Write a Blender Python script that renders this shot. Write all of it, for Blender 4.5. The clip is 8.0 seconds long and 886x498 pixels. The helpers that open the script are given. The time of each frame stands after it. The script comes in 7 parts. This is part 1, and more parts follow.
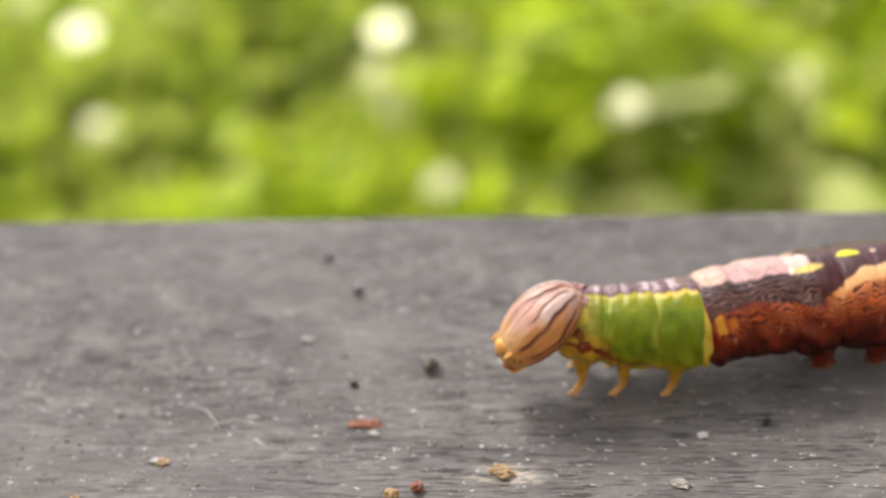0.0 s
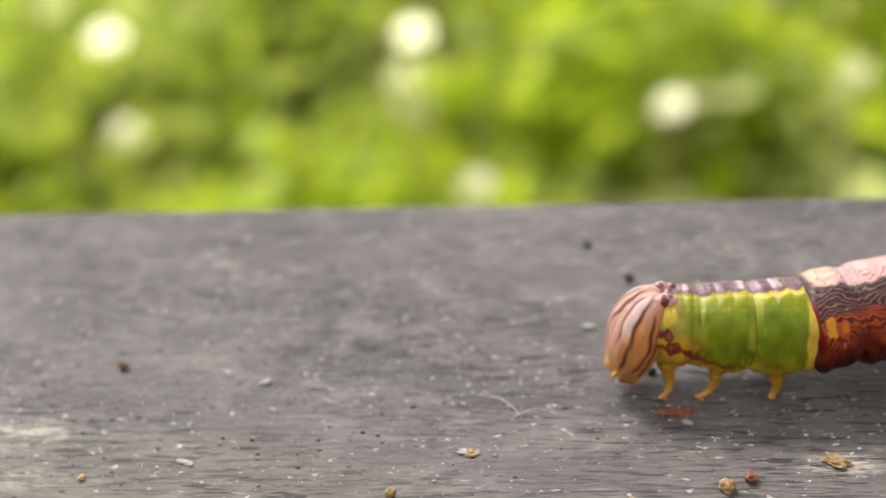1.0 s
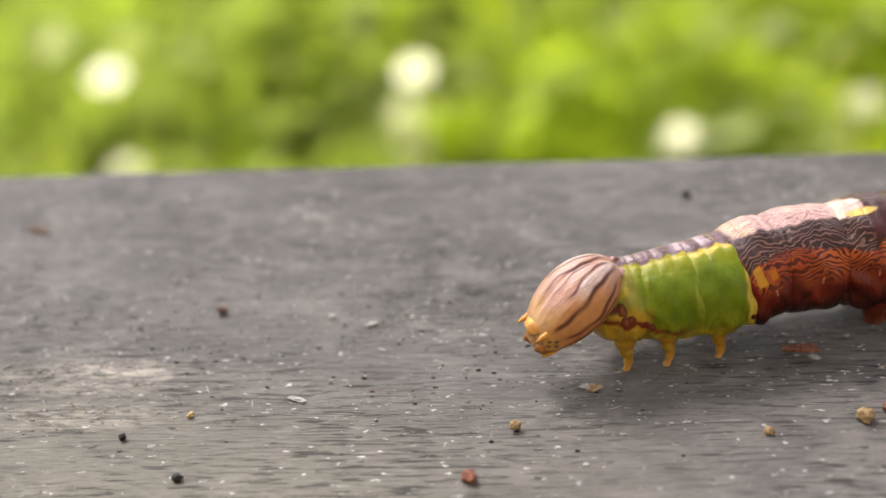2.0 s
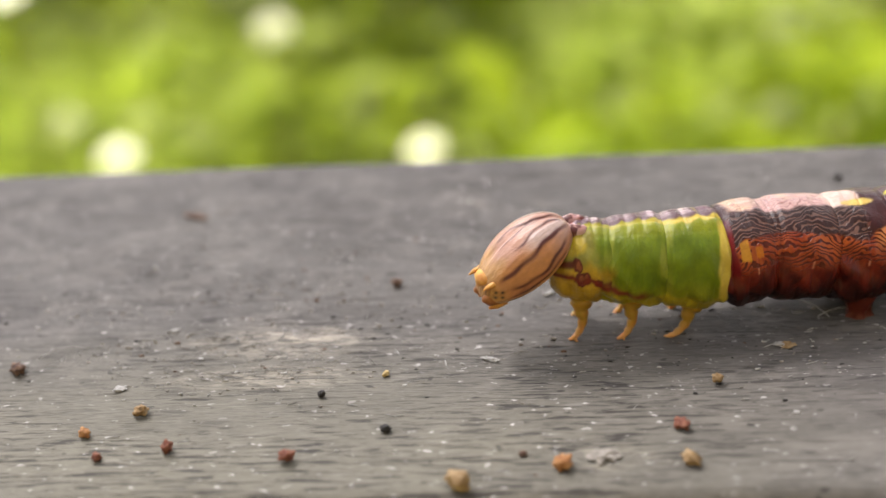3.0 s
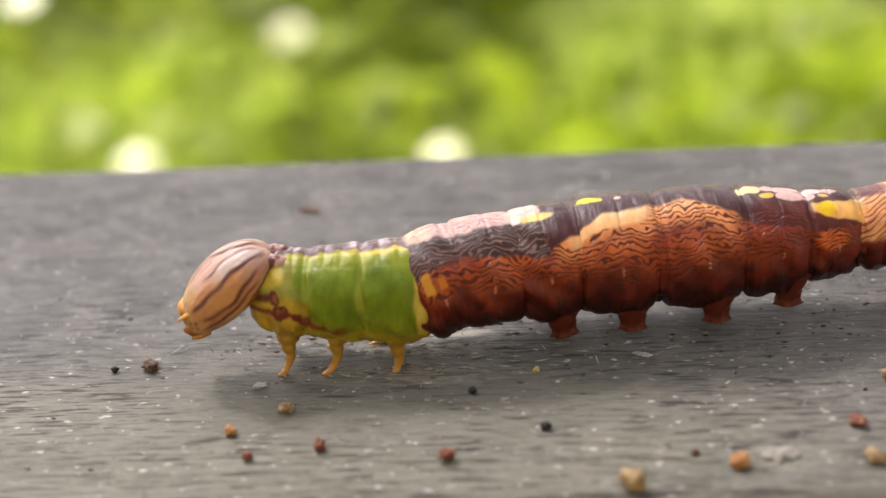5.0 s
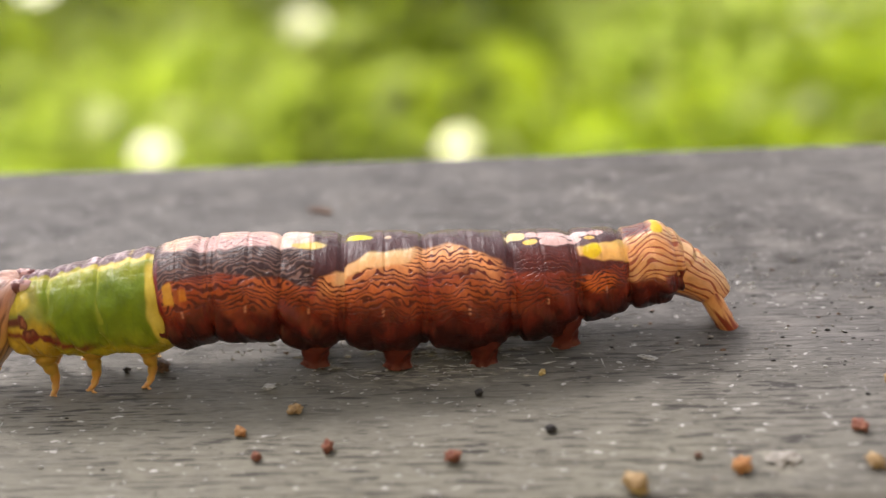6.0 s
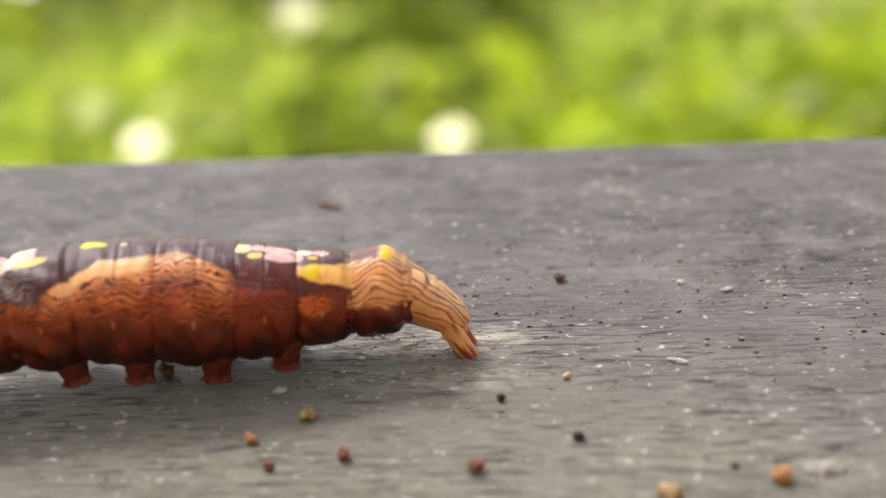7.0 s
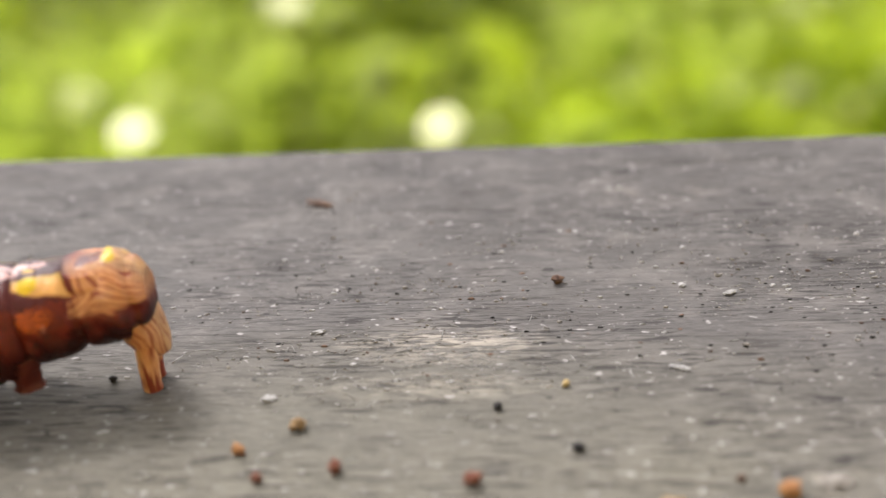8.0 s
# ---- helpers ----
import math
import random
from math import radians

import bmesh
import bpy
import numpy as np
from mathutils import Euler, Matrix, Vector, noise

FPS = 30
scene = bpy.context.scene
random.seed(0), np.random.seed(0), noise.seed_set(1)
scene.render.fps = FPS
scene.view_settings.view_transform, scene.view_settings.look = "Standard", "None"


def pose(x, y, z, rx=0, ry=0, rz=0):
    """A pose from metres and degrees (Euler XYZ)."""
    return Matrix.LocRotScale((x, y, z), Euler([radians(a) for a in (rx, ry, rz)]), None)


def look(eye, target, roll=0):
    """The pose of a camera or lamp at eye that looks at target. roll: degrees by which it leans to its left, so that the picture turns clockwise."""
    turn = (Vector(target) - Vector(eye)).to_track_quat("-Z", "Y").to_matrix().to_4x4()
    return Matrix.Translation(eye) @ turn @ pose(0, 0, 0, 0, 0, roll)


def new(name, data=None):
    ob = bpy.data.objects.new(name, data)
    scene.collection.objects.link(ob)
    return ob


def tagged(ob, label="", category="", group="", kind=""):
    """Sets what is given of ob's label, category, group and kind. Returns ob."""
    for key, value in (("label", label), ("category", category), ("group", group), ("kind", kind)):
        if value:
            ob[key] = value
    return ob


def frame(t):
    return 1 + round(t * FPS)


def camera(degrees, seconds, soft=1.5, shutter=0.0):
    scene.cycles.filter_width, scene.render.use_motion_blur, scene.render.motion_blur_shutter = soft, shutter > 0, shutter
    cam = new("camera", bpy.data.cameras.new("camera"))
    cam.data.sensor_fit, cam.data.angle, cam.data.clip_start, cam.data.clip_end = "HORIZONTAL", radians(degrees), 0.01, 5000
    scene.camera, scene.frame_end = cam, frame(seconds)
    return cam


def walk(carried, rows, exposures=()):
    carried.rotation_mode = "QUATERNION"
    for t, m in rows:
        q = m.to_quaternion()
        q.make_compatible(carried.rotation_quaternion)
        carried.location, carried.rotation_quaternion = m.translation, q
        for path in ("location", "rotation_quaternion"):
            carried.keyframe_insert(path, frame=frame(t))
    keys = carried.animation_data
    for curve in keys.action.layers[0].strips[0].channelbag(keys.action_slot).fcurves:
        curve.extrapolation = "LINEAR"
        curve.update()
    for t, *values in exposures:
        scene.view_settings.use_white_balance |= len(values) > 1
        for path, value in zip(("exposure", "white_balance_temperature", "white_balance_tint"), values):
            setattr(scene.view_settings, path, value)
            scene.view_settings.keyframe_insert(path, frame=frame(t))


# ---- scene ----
cam = camera(37.645, 8.0, soft=1.5)
cam.data.dof.use_dof = True
cam.data.dof.focus_distance = 0.0800
cam.data.dof.aperture_fstop = 20.0
# seconds, eye in metres, then degrees: turn to the left, tilt up, lean
PATH = [
    (0.0, 0.06842, -0.05554, 0.06022, 5.133, -33.998, -3.527),
    (0.5, 0.05737, -0.05423, 0.05713, 5.438, -33.441, -4.037),
    (1.0, 0.04792, -0.05431, 0.05786, 5.505, -33.783, -4.044),
    (1.5, 0.04117, -0.05550, 0.05589, 5.325, -33.151, -4.006),
    (2.0, 0.03958, -0.05687, 0.05092, 4.971, -31.802, -3.918),
    (2.2, 0.03783, -0.05933, 0.04729, 4.682, -30.973, -3.923),
    (3.3, 0.02428, -0.06213, 0.04481, 4.627, -27.457, -4.111),
    (3.5, 0.02340, -0.06085, 0.04439, 4.692, -27.232, -4.250),
    (4.0, 0.02165, -0.05875, 0.04403, 4.589, -27.041, -4.135),
    (4.2, 0.02049, -0.05850, 0.04370, 4.634, -27.322, -4.456),
    (5.5, 0.01808, -0.06129, 0.04354, 5.184, -27.925, -3.975),
    (6.0, 0.01875, -0.06075, 0.04472, 5.713, -28.194, -4.367),
    (6.5, 0.01615, -0.05913, 0.04446, 5.423, -28.242, -4.092),
    (7.0, 0.01676, -0.05741, 0.04326, 5.303, -28.532, -4.082),
    (7.5, 0.01626, -0.05623, 0.04202, 4.972, -28.791, -3.846),
    (8.0, 0.01627, -0.05467, 0.04271, 4.828, -29.071, -3.774),
]
walk(cam, [(t, pose(x, y, z, 90 + tilt, 0, turn) @ pose(0, 0, 0, 0, 0, lean)) for t, x, y, z, turn, tilt, lean in PATH],
     exposures=[(0.0, 1.00, 6500, 16), (2.0, 0.91, 6500, 16), (3.4, 0.81, 6500, 16), (4.1, 0.80, 6500, 16), (5.4, 0.95, 6500, 16), (8.0, 0.90, 6500, 16)])
MM = 0.001
GROUND_Z = -1.0

# ---- world and light ----
world = bpy.data.worlds.new("sky")
scene.world = world
world.use_nodes = True
wn = world.node_tree
sky = wn.nodes.new("ShaderNodeTexSky")
sky.sky_type, sky.sun_disc = "NISHITA", False
SUN_WAY = Vector((-0.46, 0.56, 1.0)).normalized()
sky.sun_elevation = math.asin(SUN_WAY.z)
sky.sun_rotation = math.atan2(SUN_WAY.x, SUN_WAY.y)
sky.air_density, sky.dust_density = 1.0, 3.0
haze = wn.nodes.new("ShaderNodeHueSaturation")
haze.inputs["Saturation"].default_value = 0.03
wn.links.new(sky.outputs[0], haze.inputs["Color"])
wn.links.new(haze.outputs[0], wn.nodes["Background"].inputs["Color"])
wn.nodes["Background"].inputs["Strength"].default_value = 0.240
sun = new("sun", bpy.data.lights.new("sun", "SUN"))
sun.data.energy, sun.data.angle, sun.data.color = 1.62, radians(10), (1.0, 0.965, 0.91)
sun.matrix_world = look(SUN_WAY * 5, (0, 0, 0))


# ---- node helpers ----
def material(name, rough=0.6, spec=0.4):
    m = bpy.data.materials.new(name)
    m.use_nodes = True
    b = m.node_tree.nodes["Principled BSDF"]
    b.inputs["Roughness"].default_value = rough
    b.inputs["Specular IOR Level"].default_value = spec
    return m, m.node_tree, b


def add(nt, kind, **values):
    n = nt.nodes.new("ShaderNode" + kind)
    for k, v in values.items():
        n.inputs[k.replace("_", " ")].default_value = v
    return n


def math_node(nt, op, a, b=None, c=None):
    n = nt.nodes.new("ShaderNodeMath")
    n.operation = op
    for i, v in enumerate((a, b, c)):
        if v is None:
            continue
        if isinstance(v, (int, float)):
            n.inputs[i].default_value = v
        else:
            nt.links.new(v, n.inputs[i])
    return n.outputs[0]


def mix(nt, fac, a, b, blend="MIX"):
    n = nt.nodes.new("ShaderNodeMix")
    n.data_type, n.blend_type = "RGBA", blend
    for i, v in ((0, fac), (6, a), (7, b)):
        if isinstance(v, (int, float)):
            n.inputs[i].default_value = v
        elif isinstance(v, tuple):
            n.inputs[i].default_value = (*v, 1.0)
        else:
            nt.links.new(v, n.inputs[i])
    return n.outputs[2]


def ramp(nt, fac, stops):
    n = nt.nodes.new("ShaderNodeValToRGB")
    el = n.color_ramp.elements
    while len(el) < len(stops):
        el.new(0.5)
    for e, (p, c) in zip(el, stops):
        e.position, e.color = p, (*c, 1.0) if isinstance(c, tuple) else (c, c, c, 1.0)
    nt.links.new(fac, n.inputs[0])
    return n.outputs[0]


def noise_tex(nt, co, scale, detail=4.0, rough=0.55, stretch=None, distort=0.0):
    n = add(nt, "TexNoise", Scale=scale, Detail=detail, Roughness=rough, Distortion=distort)
    if stretch:
        mp = nt.nodes.new("ShaderNodeMapping")
        mp.inputs["Scale"].default_value = stretch
        nt.links.new(co, mp.inputs[0])
        co = mp.outputs[0]
    nt.links.new(co, n.inputs["Vector"])
    return n.outputs["Fac"]


def bump(nt, height, strength, distance, shader, after=None):
    n = nt.nodes.new("ShaderNodeBump")
    n.inputs["Strength"].default_value, n.inputs["Distance"].default_value = strength, distance
    nt.links.new(height, n.inputs["Height"])
    if after is not None:
        nt.links.new(after, n.inputs["Normal"])
    nt.links.new(n.outputs[0], shader.inputs["Normal"])
    return n.outputs[0]


def object_co(nt):
    return nt.nodes.new("ShaderNodeTexCoord").outputs["Object"]


# ---- materials ----
# cracks in the board: middle along and across, half length
CRACKS = ((0.0121, 0.0123, 0.0028), (0.0048, 0.008, 0.003), (0.0058, 0.0036, 0.002), (0.0123, 0.0123, 0.0028), (0.0158, 0.0083, 0.0021), (0.0075, 0.006, 0.0015), (0.061, 0.02, 0.0034), (0.0385, 0.0138, 0.0011), (0.0119, 0.0122, 0.0034), (0.0293, 0.0186, 0.0025))


def board_material():
    m, nt, b = material("weathered_grey_board", 0.60, 0.10)
    co = object_co(nt)
    broad = noise_tex(nt, co, 70, 4, 0.65, (0.45, 1, 1))
    grain = noise_tex(nt, co, 1150, 5, 0.7, (0.11, 1, 1), 0.4)
    fine = noise_tex(nt, co, 4200, 3, 0.6, (0.25, 1, 1))
    film = noise_tex(nt, co, 260, 6, 0.72, (0.55, 1, 1), 0.8)
    col = ramp(nt, broad, [(0.3, (0.0570, 0.0530, 0.0490)), (0.7, (0.0960, 0.0900, 0.0835))])
    col = mix(nt, 0.14, col, ramp(nt, grain, [(0.36, 0.25), (0.5, 0.9), (0.6, 1.0)]), "MULTIPLY")
    col = mix(nt, 0.35, col, ramp(nt, fine, [(0.35, 0.5), (0.62, 1.0)]), "MULTIPLY")
    col = mix(nt, math_node(nt, "MULTIPLY", ramp(nt, film, [(0.46, 0.0), (0.64, 1.0)]), 0.5), col, (0.141, 0.129, 0.117))
    col = mix(nt, math_node(nt, "MULTIPLY", ramp(nt, film, [(0.30, 1.0), (0.44, 0.0)]), 0.45), col, (0.056, 0.049, 0.042))
    # pale bare patches, chips and short dark checks
    stain = noise_tex(nt, co, 105, 5, 0.72, (0.55, 1, 1))
    col = mix(nt, math_node(nt, "MULTIPLY", ramp(nt, stain, [(0.62, 0.0), (0.76, 1.0)]), 0.6), col, (0.207, 0.183, 0.150))
    frayed = noise_tex(nt, co, 2600, 4, 0.65, (0.22, 1, 1), 0.6)
    for cx, cy, rx, ry in ((0.0105, 0.0100, 0.0070, 0.0022), (0.0095, 0.0058, 0.0075, 0.0016), (0.0660, 0.0068, 0.0030, 0.0014), (0.0310, -0.0030, 0.0028, 0.0014)):
        mp = nt.nodes.new("ShaderNodeMapping")
        mp.inputs["Scale"].default_value = (1 / rx, 1 / ry, 0.0)
        mp.inputs["Location"].default_value = (-cx / rx, -cy / ry, 0.0)
        nt.links.new(co, mp.inputs[0])
        g = nt.nodes.new("ShaderNodeTexGradient")
        g.gradient_type = "SPHERICAL"
        nt.links.new(mp.outputs[0], g.inputs[0])
        f = math_node(nt, "MULTIPLY", math_node(nt, "POWER", g.outputs["Fac"], 0.6), ramp(nt, frayed, [(0.44, 0.0), (0.58, 1.0)]))
        f = math_node(nt, "MULTIPLY", f, ramp(nt, film, [(0.35, 0.35), (0.6, 1.0)]))
        col = mix(nt, f, col, (0.36, 0.32, 0.26))
    # paler olive tint, strongest along the near side
    mp = nt.nodes.new("ShaderNodeMapping")
    mp.inputs["Scale"].default_value = (1 / 0.048, 1 / 0.016, 0.0)
    mp.inputs["Location"].default_value = (-0.004 / 0.048, 0.003 / 0.016, 0.0)
    nt.links.new(co, mp.inputs[0])
    g = nt.nodes.new("ShaderNodeTexGradient")
    g.gradient_type = "SPHERICAL"
    nt.links.new(mp.outputs[0], g.inputs[0])
    olive_tint = math_node(nt, "MULTIPLY", ramp(nt, g.outputs["Fac"], [(0.0, 0.0), (0.6, 1.0)]), ramp(nt, broad, [(0.30, 0.45), (0.6, 0.85)]))
    col = mix(nt, olive_tint, col, mix(nt, 0.4, (0.133, 0.125, 0.096), ramp(nt, fine, [(0.35, 0.5), (0.62, 1.0)]), "MULTIPLY"))
    worn = ramp(nt, noise_tex(nt, co, 85, 4, 0.6, (0.6, 1, 1)), [(0.38, 0.22), (0.54, 1.0)])
    chip = ramp(nt, noise_tex(nt, co, 2100, 3, 0.6, (0.5, 1, 1)), [(0.645, 0.0), (0.68, 1.0)])
    chip = math_node(nt, "MULTIPLY", chip, worn)
    col = mix(nt, math_node(nt, "MULTIPLY", chip, 0.85), col, (0.36, 0.345, 0.33))
    dash = ramp(nt, noise_tex(nt, co, 3100, 3, 0.55, (0.13, 1, 1)), [(0.60, 0.0), (0.68, 1.0)])
    col = mix(nt, math_node(nt, "MULTIPLY", math_node(nt, "MULTIPLY", dash, worn), 0.25), col, (0.22, 0.205, 0.19))
    check = ramp(nt, noise_tex(nt, co, 3300, 3, 0.55, (0.10, 1, 1)), [(0.395, 1.0), (0.445, 0.0)])
    hair = ramp(nt, noise_tex(nt, co, 6500, 2, 0.5, (0.06, 1, 1)), [(0.36, 1.0), (0.43, 0.0)])
    check = math_node(nt, "MULTIPLY", math_node(nt, "MAXIMUM", check, math_node(nt, "MULTIPLY", hair, 0.7)), worn)
    drift = nt.nodes.new("ShaderNodeCombineXYZ")
    nt.links.new(math_node(nt, "MULTIPLY_ADD", noise_tex(nt, co, 420, 3, 0.6, (1, 0.1, 1)), 3.0, -1.5), drift.inputs[1])
    rng = random.Random(8)
    short = [(rng.uniform(-0.012, 0.075), rng.uniform(0.0, 0.019), rng.uniform(0.0007, 0.0026)) for _ in range(5)]
    for cx, cy, half in CRACKS + tuple(short):
        thin = 0.00022 if half > 0.0012 else 0.00016
        mp = nt.nodes.new("ShaderNodeMapping")
        mp.inputs["Scale"].default_value = (1 / half, 1 / thin, 0.0)
        mp.inputs["Location"].default_value = (-cx / half, -cy / thin, 0.0)
        nt.links.new(co, mp.inputs[0])
        wob = nt.nodes.new("ShaderNodeVectorMath")
        wob.operation = "ADD"
        nt.links.new(mp.outputs[0], wob.inputs[0])
        nt.links.new(drift.outputs[0], wob.inputs[1])
        g = nt.nodes.new("ShaderNodeTexGradient")
        g.gradient_type = "SPHERICAL"
        nt.links.new(wob.outputs[0], g.inputs[0])
        check = math_node(nt, "MAXIMUM", check, ramp(nt, g.outputs["Fac"], [(0.15, 0.0), (0.6, 1.0)]))
    col = mix(nt, math_node(nt, "MULTIPLY", check, 0.78), col, (0.016, 0.014, 0.013))
    pit = ramp(nt, noise_tex(nt, co, 1250, 2, 0.5, (0.6, 1, 1)), [(0.27, 1.0), (0.32, 0.0)])
    col = mix(nt, math_node(nt, "MULTIPLY", pit, 0.75), col, (0.021, 0.019, 0.017))
    nt.links.new(col, b.inputs["Base Color"])
    h = math_node(nt, "ADD", math_node(nt, "MULTIPLY", grain, 0.25), math_node(nt, "MULTIPLY", fine, 0.5))
    h = math_node(nt, "SUBTRACT", h, math_node(nt, "MULTIPLY", check, 1.1))
    h = math_node(nt, "ADD", h, math_node(nt, "MULTIPLY", chip, 0.5))
    bump(nt, h, 0.38, 0.0003, b)
    return m


def skin_material(name, rough, spec):
    """Painted by the attributes paint (ground colour), ink (line colour) and skin (mm along, mm round, line amount)."""
    m, nt, b = material(name, rough, spec)
    paint = nt.nodes.new("ShaderNodeAttribute")
    paint.attribute_name = "paint"
    ink = nt.nodes.new("ShaderNodeAttribute")
    ink.attribute_name = "ink"
    skin = nt.nodes.new("ShaderNodeAttribute")
    skin.attribute_name = "skin"
    sep = nt.nodes.new("ShaderNodeSeparateXYZ")
    nt.links.new(skin.outputs["Vector"], sep.inputs[0])
    flat = nt.nodes.new("ShaderNodeCombineXYZ")
    nt.links.new(sep.outputs[0], flat.inputs[0])
    nt.links.new(sep.outputs[1], flat.inputs[1])
    co = flat.outputs[0]
    warp = noise_tex(nt, co, 0.75, 2, 0.5, (0.8, 1, 1))
    wig = noise_tex(nt, co, 2.1, 2, 0.55, (0.75, 1, 1))
    f = math_node(nt, "MULTIPLY_ADD", sep.outputs[1], 3.3, math_node(nt, "MULTIPLY", warp, 4.0))
    f = math_node(nt, "ADD", f, math_node(nt, "MULTIPLY", wig, 0.5))
    f = math_node(nt, "ADD", f, math_node(nt, "MULTIPLY", noise_tex(nt, co, 1.4, 1, 0.5), 2.6))
    wave = math_node(nt, "SINE", math_node(nt, "MULTIPLY", f, 6.2832))
    # the less line there is, the thinner it runs
    thick = math_node(nt, "MULTIPLY_ADD", sep.outputs[2], 0.6, -0.04)
    line = ramp(nt, math_node(nt, "MULTIPLY_ADD", wave, 0.5, thick), [(0.50, 0.0), (0.66, 1.0)])
    col = mix(nt, math_node(nt, "MULTIPLY", line, math_node(nt, "MINIMUM", math_node(nt, "MULTIPLY", sep.outputs[2], 1.5), 1.0)), paint.outputs["Color"], ink.outputs["Color"])
    mott = noise_tex(nt, co, 3.5, 4, 0.6)
    col = mix(nt, math_node(nt, "MULTIPLY_ADD", math_node(nt, "MINIMUM", sep.outputs[2], 0.5), 0.7, 0.25), col, ramp(nt, mott, [(0.3, 0.60), (0.6, 1.0)]), "MULTIPLY")
    cloud = noise_tex(nt, co, 0.9, 3, 0.6, (1.3, 0.8, 1))
    col = mix(nt, 0.5, col, ramp(nt, cloud, [(0.34, 0.55), (0.6, 1.0)]), "MULTIPLY")
    nt.links.new(col, b.inputs["Base Color"])
    b.inputs["Subsurface Weight"].default_value = 0.06
    b.inputs["Subsurface Radius"].default_value = (1.0, 0.5, 0.25)
    b.inputs["Subsurface Scale"].default_value = 0.0006
    fine = noise_tex(nt, co, 9, 3, 0.6)
    fold = noise_tex(nt, co, 1.6, 2, 0.5, (1.2, 0.5, 1))
    h = math_node(nt, "ADD", math_node(nt, "MULTIPLY", fine, 0.28), math_node(nt, "MULTIPLY", fold, 0.9))
    h = math_node(nt, "ADD", h, math_node(nt, "MULTIPLY", line, math_node(nt, "MULTIPLY", sep.outputs[2], -0.8)))
    bump(nt, h, 0.6, 0.00022, b)
    return m


def limb_material(name, pale, deep, stripe=None, sss=0.25, root=None):
    m, nt, b = material(name, 0.4, 0.2)
    co = object_co(nt)
    n = noise_tex(nt, co, 900, 3, 0.6)
    col = ramp(nt, n, [(0.3, deep), (0.65, pale)])
    if stripe:
        s = noise_tex(nt, co, 1500, 2, 0.5, (1, 1, 0.12))
        col = mix(nt, ramp(nt, s, [(0.47, 0.0), (0.53, 1.0)]), col, stripe)
    if root:
        sp = nt.nodes.new("ShaderNodeSeparateXYZ")
        nt.links.new(co, sp.inputs[0])
        up = math_node(nt, "MULTIPLY_ADD", sp.outputs[2], 900.0, math_node(nt, "MULTIPLY_ADD", n, 1.8, 0.95))
        col = mix(nt, ramp(nt, up, [(0.0, 0.0), (0.9, 1.0)]), col, root)
    nt.links.new(col, b.inputs["Base Color"])
    b.inputs["Subsurface Weight"].default_value = sss
    b.inputs["Subsurface Radius"].default_value = (1.0, 0.5, 0.2)
    b.inputs["Subsurface Scale"].default_value = 0.0006
    bump(nt, n, 0.3, 0.0001, b)
    return m


def crumb_material(name, a, c, rough=0.75):
    m, nt, b = material(name, rough, 0.3)
    co = object_co(nt)
    n = noise_tex(nt, co, 2200, 4, 0.65)
    r = nt.nodes.new("ShaderNodeObjectInfo")
    col = ramp(nt, n, [(0.26, tuple(0.35 * v for v in a)), (0.42, a), (0.66, c)])
    col = mix(nt, 0.5, col, ramp(nt, r.outputs["Random"], [(0.0, 0.65), (1.0, 1.0)]), "MULTIPLY")
    nt.links.new(col, b.inputs["Base Color"])
    bump(nt, n, 0.6, 0.0002, b)
    return m


def leaf_material(name, dark, light, rough=0.55, spec=0.06):
    m, nt, b = material(name, rough, spec)
    geo = nt.nodes.new("ShaderNodeNewGeometry")
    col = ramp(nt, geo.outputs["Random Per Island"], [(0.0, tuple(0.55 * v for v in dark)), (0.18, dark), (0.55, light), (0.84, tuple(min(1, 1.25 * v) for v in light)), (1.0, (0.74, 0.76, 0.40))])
    # shaded gaps and milky highlights put into the leaf colour, by clump and plant
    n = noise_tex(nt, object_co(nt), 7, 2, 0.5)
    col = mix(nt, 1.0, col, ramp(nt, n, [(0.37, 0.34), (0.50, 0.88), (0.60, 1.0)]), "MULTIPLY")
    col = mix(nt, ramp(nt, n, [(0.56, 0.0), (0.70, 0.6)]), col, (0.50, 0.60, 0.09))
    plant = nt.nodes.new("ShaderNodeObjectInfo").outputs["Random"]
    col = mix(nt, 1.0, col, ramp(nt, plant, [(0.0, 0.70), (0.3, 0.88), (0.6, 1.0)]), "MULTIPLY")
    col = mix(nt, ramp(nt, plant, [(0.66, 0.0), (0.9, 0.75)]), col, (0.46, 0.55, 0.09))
    nt.links.new(col, b.inputs["Base Color"])
    tr = nt.nodes.new("ShaderNodeBsdfTranslucent")
    nt.links.new(mix(nt, 0.6, col, mix(nt, 0.8, (0.54, 0.70, 0.035), ramp(nt, plant, [(0.0, 0.3), (0.5, 1.0)]), "MULTIPLY")), tr.inputs["Color"])
    ms = nt.nodes.new("ShaderNodeMixShader")
    ms.inputs[0].default_value = 0.5
    nt.links.new(b.outputs[0], ms.inputs[1])
    nt.links.new(tr.outputs[0], ms.inputs[2])
    nt.links.new(ms.outputs[0], nt.nodes["Material Output"].inputs["Surface"])
    return m


def ground_material():
    m, nt, b = material("grassy_ground", 0.85, 0.2)
    co = object_co(nt)
    n = noise_tex(nt, co, 2.2, 5, 0.65)
    k = noise_tex(nt, co, 14, 4, 0.6)
    col = ramp(nt, n, [(0.3, (0.16, 0.18, 0.03)), (0.5, (0.30, 0.36, 0.05)), (0.7, (0.46, 0.52, 0.12))])
    col = mix(nt, 0.6, col, ramp(nt, k, [(0.3, 0.35), (0.65, 1.0)]), "MULTIPLY")
    nt.links.new(col, b.inputs["Base Color"])
    bump(nt, k, 0.8, 0.02, b)
    return m


